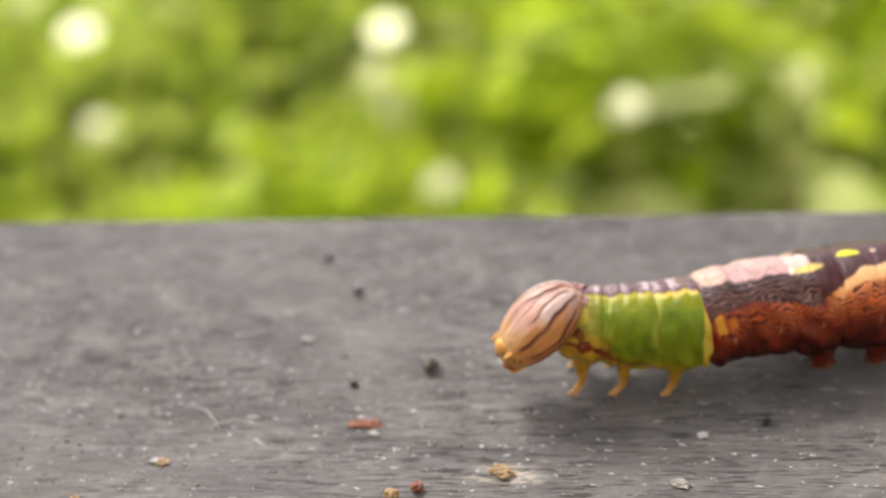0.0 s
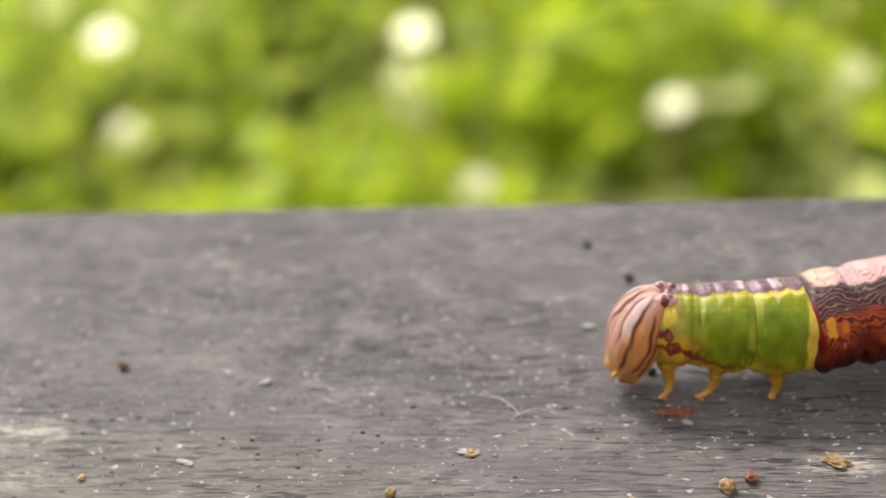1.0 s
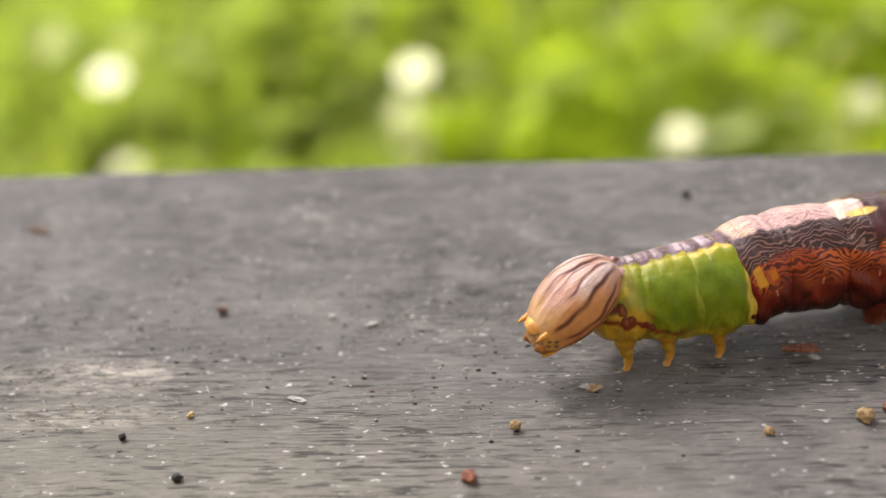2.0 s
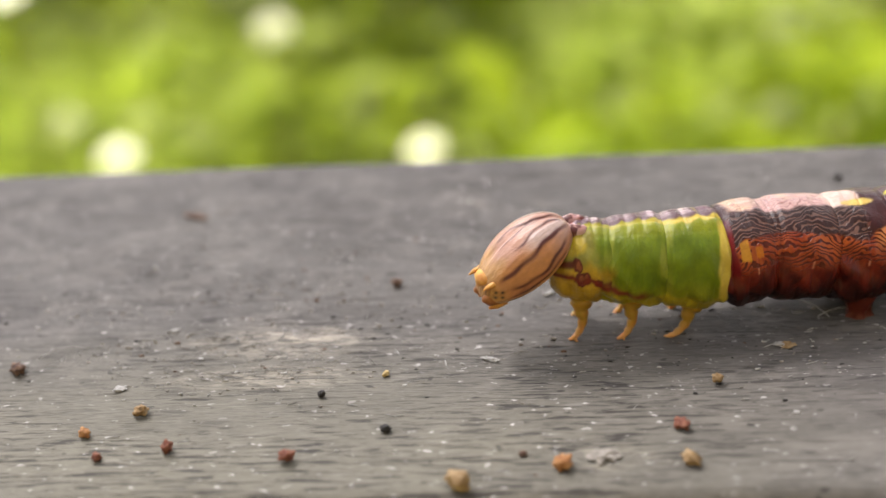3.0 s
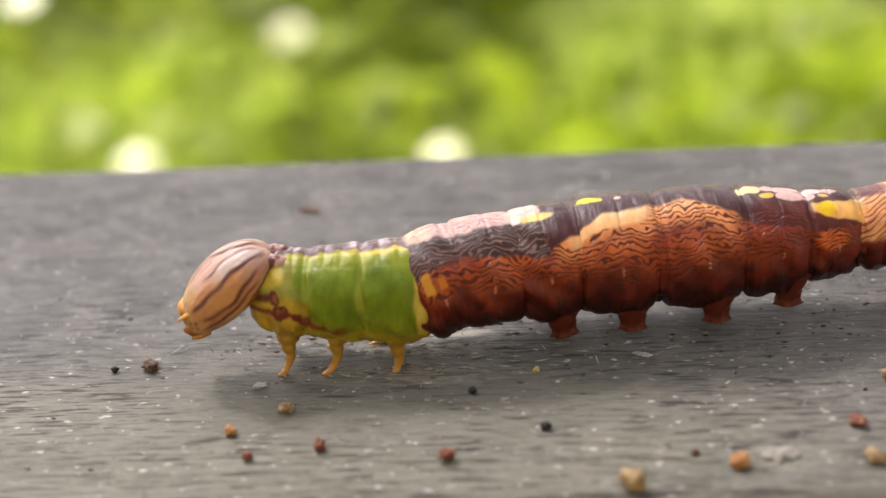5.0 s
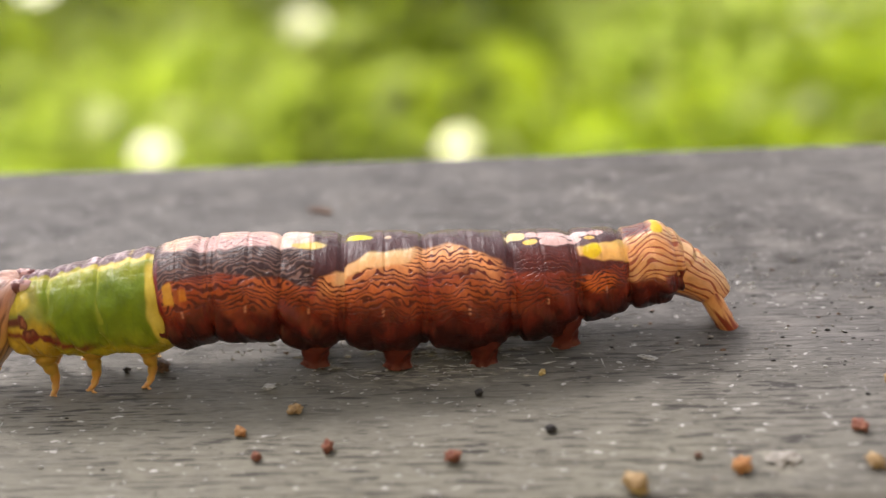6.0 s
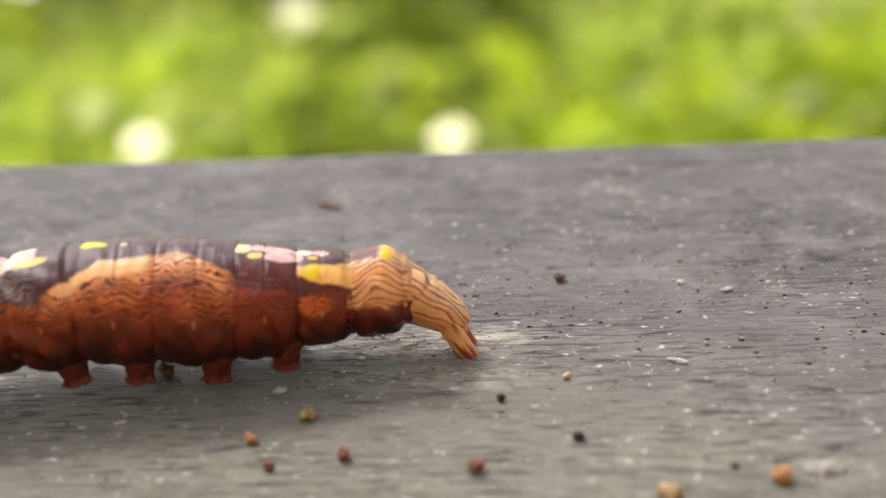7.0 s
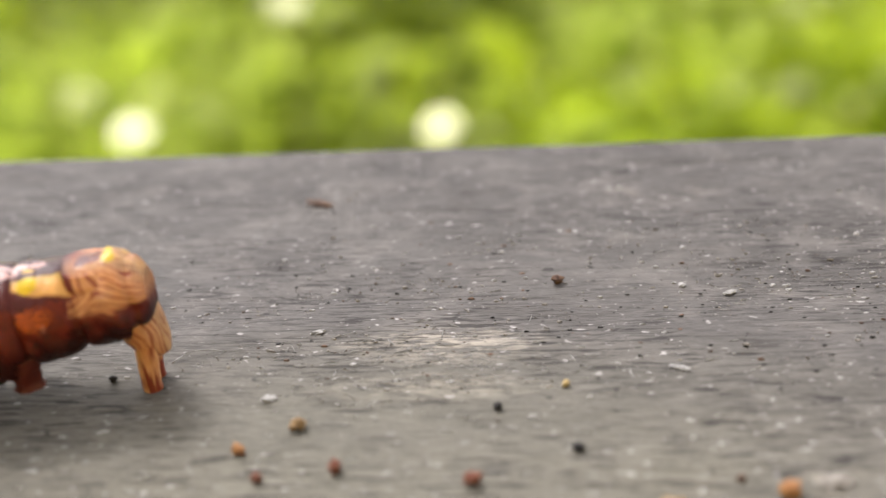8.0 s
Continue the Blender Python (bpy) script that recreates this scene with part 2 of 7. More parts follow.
BOARD = board_material()
SKIN = skin_material("caterpillar_skin", 0.30, 0.20)
HEAD = skin_material("head_skin", 0.28, 0.30)
LEG = limb_material("amber_leg", (0.60, 0.35, 0.140), (0.38, 0.15, 0.040), sss=0.4, root=(0.26, 0.15, 0.016))
PROLEG = limb_material("brown_proleg", (0.31, 0.145, 0.108), (0.12, 0.036, 0.024), root=(0.065, 0.011, 0.006))
NECK = limb_material("pink_neck_plate", (0.42, 0.28, 0.26), (0.24, 0.12, 0.11), (0.075, 0.022, 0.020))
CLASPER = limb_material("striped_clasper", (0.52, 0.27, 0.11), (0.40, 0.16, 0.05), (0.17, 0.032, 0.014))
MOUTH = limb_material("yellow_mouthparts", (0.50, 0.29, 0.07), (0.30, 0.12, 0.025))
JAW = limb_material("brown_jaw", (0.26, 0.11, 0.035), (0.10, 0.030, 0.010))
CRUMB = {
    "orange": crumb_material("orange_crumb", (0.231, 0.094, 0.028), (0.341, 0.187, 0.072)),
    "tan": crumb_material("tan_crumb", (0.187, 0.116, 0.050), (0.308, 0.220, 0.116)),
    "red": crumb_material("red_brown_crumb", (0.110, 0.033, 0.017), (0.209, 0.088, 0.050)),
    "brown": crumb_material("brown_crumb", (0.055, 0.028, 0.017), (0.143, 0.083, 0.050)),
    "black": crumb_material("black_crumb", (0.008, 0.007, 0.007), (0.028, 0.025, 0.022)),
    "white": crumb_material("white_crumb", (0.22, 0.215, 0.20), (0.36, 0.355, 0.34)),
    "yellow": crumb_material("yellow_crumb", (0.303, 0.209, 0.066), (0.440, 0.363, 0.198)),
    "pale": crumb_material("pale_grey_crumb", (0.165, 0.149, 0.127), (0.275, 0.253, 0.220)),
    "grey": crumb_material("grey_crumb", (0.066, 0.061, 0.055), (0.198, 0.187, 0.171)),
}
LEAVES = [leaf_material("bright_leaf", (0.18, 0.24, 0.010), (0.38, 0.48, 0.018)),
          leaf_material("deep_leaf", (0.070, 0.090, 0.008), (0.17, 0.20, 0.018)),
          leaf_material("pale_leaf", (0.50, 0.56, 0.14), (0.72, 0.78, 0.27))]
# glossy, warm-tinted leaf for the added seedlings that mirror the sun as discs
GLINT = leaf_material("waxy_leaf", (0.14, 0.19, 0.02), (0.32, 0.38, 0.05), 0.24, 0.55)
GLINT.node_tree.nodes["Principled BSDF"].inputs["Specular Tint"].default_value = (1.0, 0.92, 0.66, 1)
GROUND = ground_material()
# ochre tone of the added wall, chosen for the warm fill it bounces
BOUNCE_WALL = crumb_material("ochre_bounce_paint", (0.44, 0.33, 0.14), (0.56, 0.43, 0.20), 0.8)
BARK, _nt, _b = material("shrub_stem", 0.8, 0.2)
_b.inputs["Base Color"].default_value = (0.11, 0.075, 0.04, 1)


# ---- mesh helpers ----
def mesh_from(name, verts, faces, mat, smooth=True):
    me = bpy.data.meshes.new(name)
    me.from_pydata([tuple(v) for v in verts], [], [tuple(f) for f in faces])
    me.materials.append(mat)
    if smooth:
        me.polygons.foreach_set("use_smooth", [True] * len(me.polygons))
    me.update()
    return me


def part(name, me, parent, label=""):
    ob = new(name, me)
    ob.parent = parent
    return tagged(ob, label)


def tube(path, radii, sides=12, flat=1.0):
    """Verts and faces of a closed tube along a path of points."""
    verts, faces = [], []
    n = len(path)
    for i, (p, r) in enumerate(zip(path, radii)):
        p = Vector(p)
        d = (Vector(path[min(i + 1, n - 1)]) - Vector(path[max(i - 1, 0)])).normalized()
        a = d.cross(Vector((0, 1, 0)) if abs(d.y) < 0.9 else Vector((1, 0, 0))).normalized()
        c = d.cross(a)
        for k in range(sides):
            w = 2 * math.pi * k / sides
            verts.append(p + r * (math.cos(w) * a + flat * math.sin(w) * c))
    for i in range(n - 1):
        for k in range(sides):
            q = (k + 1) % sides
            faces.append((i * sides + k, i * sides + q, (i + 1) * sides + q, (i + 1) * sides + k))
    faces.append(tuple(range(sides))[::-1])
    faces.append(tuple((n - 1) * sides + k for k in range(sides)))
    return verts, faces


def joined(*pieces):
    verts, faces = [], []
    for v, f in pieces:
        o = len(verts)
        verts += list(v)
        faces += [tuple(i + o for i in q) for q in f]
    return verts, faces


# ---- the board ----
def build_board():
    """Top rail board of weathered grey timber, with eased edges and shallow grain furrows."""
    near, far, thick, r = -0.0068, 0.0392, 0.030, 0.0014
    rng = np.random.default_rng(5)
    xs = np.concatenate([[-1.2, -0.5, -0.2], np.linspace(-0.09, 0.16, 420), [0.25, 0.6, 1.2]])
    prof = []
    for k in range(7):
        a = math.pi - math.pi / 2 * k / 6
        prof.append((near + r + r * math.cos(a), -r + r * math.sin(a)))
    for y in np.linspace(near + r, far - r, 150)[1:-1]:
        prof.append((float(y), 0.0))
    for k in range(7):
        a = math.pi / 2 - math.pi / 2 * k / 6
        prof.append((far - r + r * math.cos(a), -r + r * math.sin(a)))
    prof += [(far, -thick), (near, -thick)]
    prof = np.array(prof)
    n = len(prof)
    P = np.zeros((len(xs), n, 3))
    P[:, :, 0] = xs[:, None]
    P[:, :, 1] = prof[None, :, 0]
    P[:, :, 2] = prof[None, :, 1]
    # furrows run along the board, wander a little and fade in and out
    inner = (np.abs(xs - 0.035) < 0.13)[:, None]
    z = np.zeros((len(xs), n))
    for _ in range(70):
        y0, x0, ln = rng.uniform(near, far), rng.uniform(-0.08, 0.15), rng.uniform(0.003, 0.016)
        wdt, dep = rng.uniform(0.0001, 0.0002), rng.uniform(0.00004, 0.00012)
        yy = y0 + 0.0004 * np.sin(xs * rng.uniform(60, 160) + rng.uniform(0, 6))
        z -= dep * np.exp(-(((xs - x0) / ln) ** 4))[:, None] * np.exp(-((prof[None, :, 0] - yy[:, None]) / wdt) ** 2)
    lump = 0.00005 * np.sin(xs[:, None] * 210 + 3 * np.sin(prof[None, :, 0] * 300)) * np.sin(prof[None, :, 0] * 420)
    P[:, :, 2] += np.where(inner & (prof[None, :, 1] > -0.0005), z + lump, 0)
    faces = []
    for i in range(len(xs) - 1):
        for k in range(n):
            q = (k + 1) % n
            faces.append((i * n + k, i * n + q, (i + 1) * n + q, (i + 1) * n + k))
    faces += [tuple(range(n)), tuple((len(xs) - 1) * n + k for k in range(n))[::-1]]
    ob = new("rail_board", mesh_from("rail_board", P.reshape(-1, 3), faces, BOARD))
    for p in ob.data.polygons[-2:]:
        p.use_smooth = False
    for x in (-1.12, 1.12):
        bm = bmesh.new()
        bmesh.ops.create_cube(bm, size=1.0, matrix=Matrix.Translation((x, (near + far) / 2, (GROUND_Z - thick) / 2)) @ Matrix.Diagonal((0.09, 0.09, -GROUND_Z - thick, 1)))
        bmesh.ops.bevel(bm, geom=bm.edges[:], offset=0.006, segments=2, affect="EDGES")
        me = bpy.data.meshes.new("post")
        bm.to_mesh(me)
        bm.free()
        me.materials.append(BOARD)
        part("post", me, ob)
    return tagged(ob, "weathered grey timber rail board with fine grain and grit", "board", kind="structure")


build_board()


# ---- the caterpillar ----
# Boundaries of its rings in mm from the neck, at rest, and its girth there.
RINGS = [0, 2.0, 5.2, 8.6, 11.6, 15.7, 19.5, 24.3, 29.4, 33.3, 36.4, 39.5]
GIRTH = [2.6, 2.75, 3.05, 3.28, 3.36, 3.42, 3.55, 3.65, 3.5, 3.02, 2.62, 2.2]


def step(a, b, x):
    t = np.clip((x - a) / (b - a), 0, 1)
    return t * t * (3 - 2 * t)


def wobble(w, q, s):
    return (np.sin(5.1 * w + 9 * q + s) + np.sin(11.7 * w - 14 * q + 2.3 * s) * 0.6 + np.sin(23 * w + 31 * q + 4.1 * s) * 0.35) / 2


def spot(w, q, w0, q0, dw, dq, s=0.0, soft=0.25):
    d = ((w - w0) / dw) ** 2 + ((q - q0) / dq) ** 2 + 0.25 * wobble(w, q, s)
    return 1 - step(1 - soft, 1 + soft, d)


GREEN, GREEN2, YELLOW = (0.165, 0.250, 0.003), (0.33, 0.38, 0.008), (0.78, 0.55, 0.022)
CREAM, PINK, DARK = (0.96, 0.66, 0.32), (0.86, 0.54, 0.49), (0.075, 0.020, 0.022)
ORANGE, BROWN, MAROON = (0.86, 0.27, 0.075), (0.125, 0.0140, 0.0060), (0.22, 0.010, 0.016)
TAN, GREY, RUST = (0.97, 0.54, 0.24), (0.22, 0.135, 0.115), (0.40, 0.068, 0.020)
INK = (0.095, 0.018, 0.011)


def livery(w, q, side, qs):
    """Skin colours by ring number w (with its fraction) and height q (0 back, 1 belly): ground, line colour, line amount. qs: the height without the far side's shift."""
    shape = w.shape
    paint, ink, amt = np.zeros((*shape, 3)), np.zeros((*shape, 3)), np.zeros(shape)

    def lay(mask, colour):
        paint[:] = paint + (np.array(colour) - paint) * mask[..., None]

    def lines(mask, colour, much):
        ink[:] = ink + (np.array(colour) - ink) * mask[..., None]
        amt[:] = amt + (much - amt) * mask

    n = wobble(w, q, 1.0 + side)
    f = w - np.floor(w)
    # ground of the abdomen: orange flanks with wavy lines over a wine-brown belly
    paint[:] = np.array(BROWN)
    ink[:] = np.array((0.06, 0.010, 0.007))
    flank = step(0.30, 0.42, q + 0.05 * n) * (1 - step(0.54, 0.74, q + 0.07 * n))
    lay(flank, RUST)
    bright = np.clip(0.62 + 0.8 * wobble(0.8 * w, 0.5 * q, 5.0), 0, 1) * (1 - step(7.6, 8.1, w + 0.1 * n)) * (0.75 + 0.25 * step(5.2, 5.8, w)) * (1 - 0.6 * step(0.42, 0.64, q))
    lay(flank * bright * 0.8, ORANGE)
    lines(step(0.25, 0.4, q) * (1 - step(0.58, 0.74, q + 0.05 * n)), (0.14, 0.022, 0.011), 0.80)
    lay(flank * step(7.8, 8.5, w + 0.1 * n) * 0.75, (0.26, 0.038, 0.012))
    # rusty patches low on the flank
    lay(step(0.6, 0.7, q) * (1 - step(0.84, 0.95, q)) * np.clip(1.2 * wobble(0.9 * w, 0.7 * q, 8.0), 0, 1) * 0.5, (0.28, 0.042, 0.014))
    blot = np.clip(0.2 + 1.3 * wobble(2.3 * w, 1.1 * q, 11.0), 0, 1) * step(0.5, 0.62, q) * (w > 3.02)
    lay(blot * 0.5, (0.25, 0.036, 0.018))
    # blots and belly turn near-black towards the underside
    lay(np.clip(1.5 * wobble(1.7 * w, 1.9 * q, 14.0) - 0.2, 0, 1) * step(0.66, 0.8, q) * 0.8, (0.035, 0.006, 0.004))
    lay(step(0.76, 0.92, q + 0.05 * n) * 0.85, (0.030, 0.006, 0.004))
    # dark saddle of the back
    at = [3, 3.3, 3.9, 4.1, 4.5, 5, 5.52, 5.66, 5.98, 6.06, 6.30, 6.82, 7.02, 7.3, 7.56, 7.86, 8.1, 8.7, 9.2, 10]
    low = [0.42, 0.36, 0.38, 0.34, 0.37, 0.40, 0.45, 0.36, 0.33, 0.26, 0.20, 0.165, 0.12, 0.11, 0.17, 0.26, 0.36, 0.42, 0.45, 0.40]
    qd = np.interp(w, at, low) + 0.03 * n
    cream = (1 - step(6.75, 6.95, w + 0.05 * n)) * step(5.8, 6.0, w) * (1 - step(0.09, 0.12, q - qd + 0.035 * n))
    glow = np.clip(step(5.55, 5.75, w) * (1 - step(7.7, 8.1, w + 0.1 * n)) * (1 - step(0.08, 0.28, q - qd)), 0, 1)
    lay(glow, (1.0, 0.46, 0.175))
    ribs = step(5.6, 5.75, w) * (1 - step(8.0, 8.3, w)) * step(-0.01, 0.02, q - qd) * (1 - step(0.66, 0.84, q))
    lines(ribs, (0.16, 0.026, 0.012), 0.66)
    lay(cream, CREAM)
    lines(cream, CREAM, 0.0)
    saddle = 1 - step(-0.015, 0.015, q - qd)
    lay(saddle, DARK)
    lines(saddle, (0.20, 0.055, 0.045), 0.16)
    scrawl = saddle * (1 - step(5.45, 5.62, w)) * step(0.1, 0.16, q)
    lay(scrawl, (0.052, 0.024, 0.024))
    lines(scrawl, GREY, 0.66)
    lay(step(8.0, 8.3, w) * saddle * step(0.12, 0.2, q), (0.12, 0.019, 0.011))
    lines(step(8.0, 8.2, w) * (1 - step(8.9, 9.0, w)) * step(0.2, 0.3, q) * (1 - step(0.44, 0.5, q)), (0.26, 0.06, 0.03), 0.35)
    # pink ridge of the first rings, cream and yellow behind it
    ridge = (1 - step(0.115, 0.145, q + 0.03 * n + 0.03 * (1 - step(3.2, 3.8, w)))) * step(3.12, 3.42, w + 0.05 * n) * (1 - step(5.25, 5.4, w))
    lay(ridge, PINK)
    lay(ridge * np.clip(1.5 * wobble(0.6 * w, 2 * q, 2.0), 0, 1) * 0.7, (0.95, 0.66, 0.40))
    lines(ridge, (0.36, 0.13, 0.13), 0.46)
    m = spot(w, qs, 5.16, 0.080, 0.36, 0.060, 2)
    lay(m, (0.92, 0.64, 0.53))
    lines(m, PINK, 0.1)
    m = spot(w, q, 5.48, 0.122, 0.27, 0.030, 3)
    lay(m, (0.92, 0.66, 0.15))
    lines(m, YELLOW, 0.0)
    m = spot(w, qs, 6.2, 0.058, 0.17, 0.026, 0, 0.15)
    lay(m, (0.88, 0.80, 0.01))
    lines(m, YELLOW, 0.0)
    lay(spot(w, qs, 6.56, 0.060, 0.04, 0.012, 4), (0.85, 0.62, 0.42))
    # pale cells on the hinder back, parted by wine-brown seams
    for w0, q0, dw, dq, c in ((8.15, 0.064, 0.15, 0.026, (0.95, 0.76, 0.36)), (8.36, 0.118, 0.11, 0.022, (0.92, 0.58, 0.08)), (8.60, 0.060, 0.28, 0.022, PINK), (8.74, 0.120, 0.20, 0.034, PINK),
                              (9.14, 0.060, 0.20, 0.026, (0.92, 0.66, 0.62)), (9.10, 0.112, 0.09, 0.022, PINK), (9.36, 0.108, 0.10, 0.016, (0.85, 0.50, 0.08)), (9.52, 0.062, 0.14, 0.016, PINK)):
        m = spot(w, qs if q0 < 0.1 else q, w0, q0, 1.15 * dw, 1.2 * dq, w0, 0.12)
        lay(m, c)
        lines(m, (0.42, 0.15, 0.12), 0.12)
    over, under = 0.195 - 0.065 * (w - 9.05) + 0.02 * n, 0.27 + 0.15 * (w - 9.05) + 0.02 * n
    flash = step(9.04, 9.12, w) * (1 - step(10.05, 10.12, w)) * step(over - 0.012, over + 0.012, q) * (1 - step(under - 0.015, under + 0.015, q))
    lay(flash, (0.95, 0.60, 0.17))
    m = spot(w, q, 9.36, 0.240, 0.18, 0.075, 6, 0.3) * flash
    lay(m, (0.90, 0.72, 0.005))
    lines(np.maximum(m, flash), CREAM, 0.0)
    m = spot(w, q, 9.35, 0.56, 0.34, 0.10, 7, 0.6)
    lay(m, (0.80, 0.19, 0.03))
    lines(m, INK, 0.6)
    # tan rump with wine-red lines
    rump = step(9.95, 10.05, w + 0.1 * n) * (1 - step(0.60, 0.68, q + 0.04 * n))
    lay(rump, TAN)
    lay(rump * np.clip(1.4 * wobble(0.7 * w, q, 4.0), 0, 1) * 0.6, (0.98, 0.62, 0.34))
    lines(rump, (0.40, 0.075, 0.038), 0.56)
    lay(rump * (1 - step(0.10, 0.14, q)) * (1 - step(10.5, 10.7, w)), (0.16, 0.06, 0.06))
    m = spot(w, q, 10.72, 0.10, 0.12, 0.05, 8, 0.2)
    lay(m, (0.88, 0.60, 0.02))
    lines(m, YELLOW, 0.0)
    # pale breathing slits
    for k in range(3, 10):
        lay(spot(w, q, k + 0.50, 0.66, 0.022, 0.034, 0, 0.4), (0.70, 0.34, 0.22))
    # wine collar and ochre boxes behind the green
    collar = step(2.98, 3.02, w) * (1 - step(3.10, 3.16, w + 0.03 * n)) * step(0.13, 0.2, q) * (1 - step(0.66, 0.76, q))
    lay(collar, MAROON)
    lay(collar * (1 - step(0.2, 0.34, q)), (0.16, 0.07, 0.09))
    lines(collar, MAROON, 0.0)
    for w0, q0, dw, dq, c in ((3.28, 0.47, 0.10, 0.095, (0.80, 0.46, 0.05)), (3.45, 0.50, 0.04, 0.06, (0.50, 0.13, 0.03)), (3.58, 0.50, 0.07, 0.045, (0.74, 0.28, 0.03))):
        d = np.maximum(np.abs(w - w0) / dw, np.abs(q - q0) / dq) + 0.2 * n
        m = 1 - step(0.85, 1.1, d)
        lay(m, c)
        lines(m, INK, 0.0)
    # green thorax, rimmed with scalloped yellow
    thorax = 1 - step(2.98, 3.02, w)
    lay(thorax, GREEN)
    lines(thorax, GREEN, 0.0)
    lay(thorax * np.clip(0.45 + 0.7 * wobble(0.5 * w, 0.6 * q, 3.0), 0, 1) * 0.28, GREEN2)
    lay(thorax * (1 - step(0.13, 0.32, q + 0.03 * n)) * 0.4, (0.52, 0.48, 0.012))
    lay(thorax * step(0.70, 0.90, q + 0.03 * n) * 0.45, (0.44, 0.40, 0.012))
    for k in (1.03, 2.0):
        lay(thorax * np.exp(-((w - k - 0.04 * np.sin(9 * q)) / 0.035) ** 2) * 0.4, (0.55, 0.56, 0.06))
    scallop = 0.028 * np.abs(np.sin(math.pi * 3 * w + 0.6)) + 0.02 * n
    rim = thorax * np.maximum(step(2.86, 2.95, w + 0.06 * n) * step(0.1, 0.2, q), (1 - step(0.115, 0.145, q - scallop + 0.016)) * (0.35 + 0.65 * step(1.4, 2.5, w)))
    lay(rim, (0.84, 0.62, 0.08))
    lay(thorax * step(2.86, 2.95, w + 0.04 * n) * step(0.2, 0.3, q), (0.84, 0.63, 0.09))
    lay(thorax * (1 - step(0.075, 0.095, q - 0.8 * scallop + 0.012)), (0.17, 0.085, 0.10))
    beads = np.clip(0.45 + 1.1 * wobble(2.1 * w, 0.7 * q, 6.0), 0, 1)
    lay(thorax * (1 - step(0.060, 0.070, q - 0.6 * scallop + 0.015)) * beads, (0.66, 0.50, 0.52))
    # first ring: yellow cheek, brown scrawls, orange underside
    front = thorax * (1 - step(0.55, 1.0, w + 0.12 * n))
    lay(front * step(0.12, 0.18, q) * 0.6, (0.44, 0.34, 0.07))
    cheek = thorax * spot(w, q, 0.10, 0.32, 0.36, 0.12, 2, 0.5)
    lay(0.6 * cheek, YELLOW)
    low = thorax * (1 - step(0.85, 1.2, w + 0.1 * n)) * step(0.50, 0.66, q + 0.05 * n)
    lay(low * 0.85, (0.70, 0.42, 0.030))
    for w0, q0, dw, dq, c in ((0.12, 0.54, 0.17, 0.09, 1.7), (0.28, 0.71, 0.30, 0.075, 5.3), (0.86, 0.76, 0.20, 0.045, 2.6)):
        d = np.abs((w - w0 - 0.6 * (q - q0)) / dw) ** 3 + np.abs((q - q0) / dq) ** 3 + 0.9 * wobble(1.9 * w, 1.3 * q, c)
        lay(thorax * (1 - step(0.6, 1.2, d)), (0.15, 0.026, 0.018))
        lay(thorax * (1 - step(-0.15, 0.2, d)) * 0.7, (0.42, 0.13, 0.05))
    under = thorax * np.exp(-((q - (0.68 + 0.13 * w + 0.02 * np.sin(6 * w) + 0.03 * n)) / 0.034) ** 2) * (1 - step(1.5, 2.0, w))
    lay(under, (0.22, 0.022, 0.012))
    lay(thorax * step(0.86, 0.93, q + 0.02 * n) * step(0.9, 1.2, w), (0.62, 0.50, 0.02))
    # the flanks of the abdomen are a deeper red-brown
    deep = (step(0.16, 0.26, q) * step(3.0, 3.05, w))[..., None]
    tint = 1 + (np.array((1.10, 0.88, 0.76)) - 1) * deep
    return 0.50 * paint * tint, 0.50 * ink * tint, amt


def skinned(name, P, w, q, side, round_mm, along_mm, qs):
    """Mesh of a ring grid P (n along, m round, closed round) with its livery."""
    n, m, _ = P.shape
    i, k = np.meshgrid(np.arange(n - 1), np.arange(m), indexing="ij")
    k2 = (k + 1) % m
    faces = np.stack([i * m + k, (i + 1) * m + k, (i + 1) * m + k2, i * m + k2], -1).reshape(-1, 4).tolist()
    faces += [tuple(range(m)), tuple((n - 1) * m + j for j in range(m))[::-1]]
    me = mesh_from(name, P.reshape(-1, 3).tolist(), faces, SKIN)
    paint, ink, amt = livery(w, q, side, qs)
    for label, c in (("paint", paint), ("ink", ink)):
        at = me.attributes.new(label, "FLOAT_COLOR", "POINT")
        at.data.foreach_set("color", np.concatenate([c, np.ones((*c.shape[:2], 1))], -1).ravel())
    at = me.attributes.new("skin", "FLOAT_VECTOR", "POINT")
    at.data.foreach_set("vector", np.stack([along_mm, round_mm, amt], -1).ravel())
    return me


def height_of(theta):
    """Height q on the skin for an angle from the top of the back (radians); the far side wears its back colours a little lower."""
    v = np.where(theta < 0, -theta, np.maximum(0, theta - radians(30)))
    return (1 - np.cos(np.clip(v + radians(28), 0, math.pi))) / 2


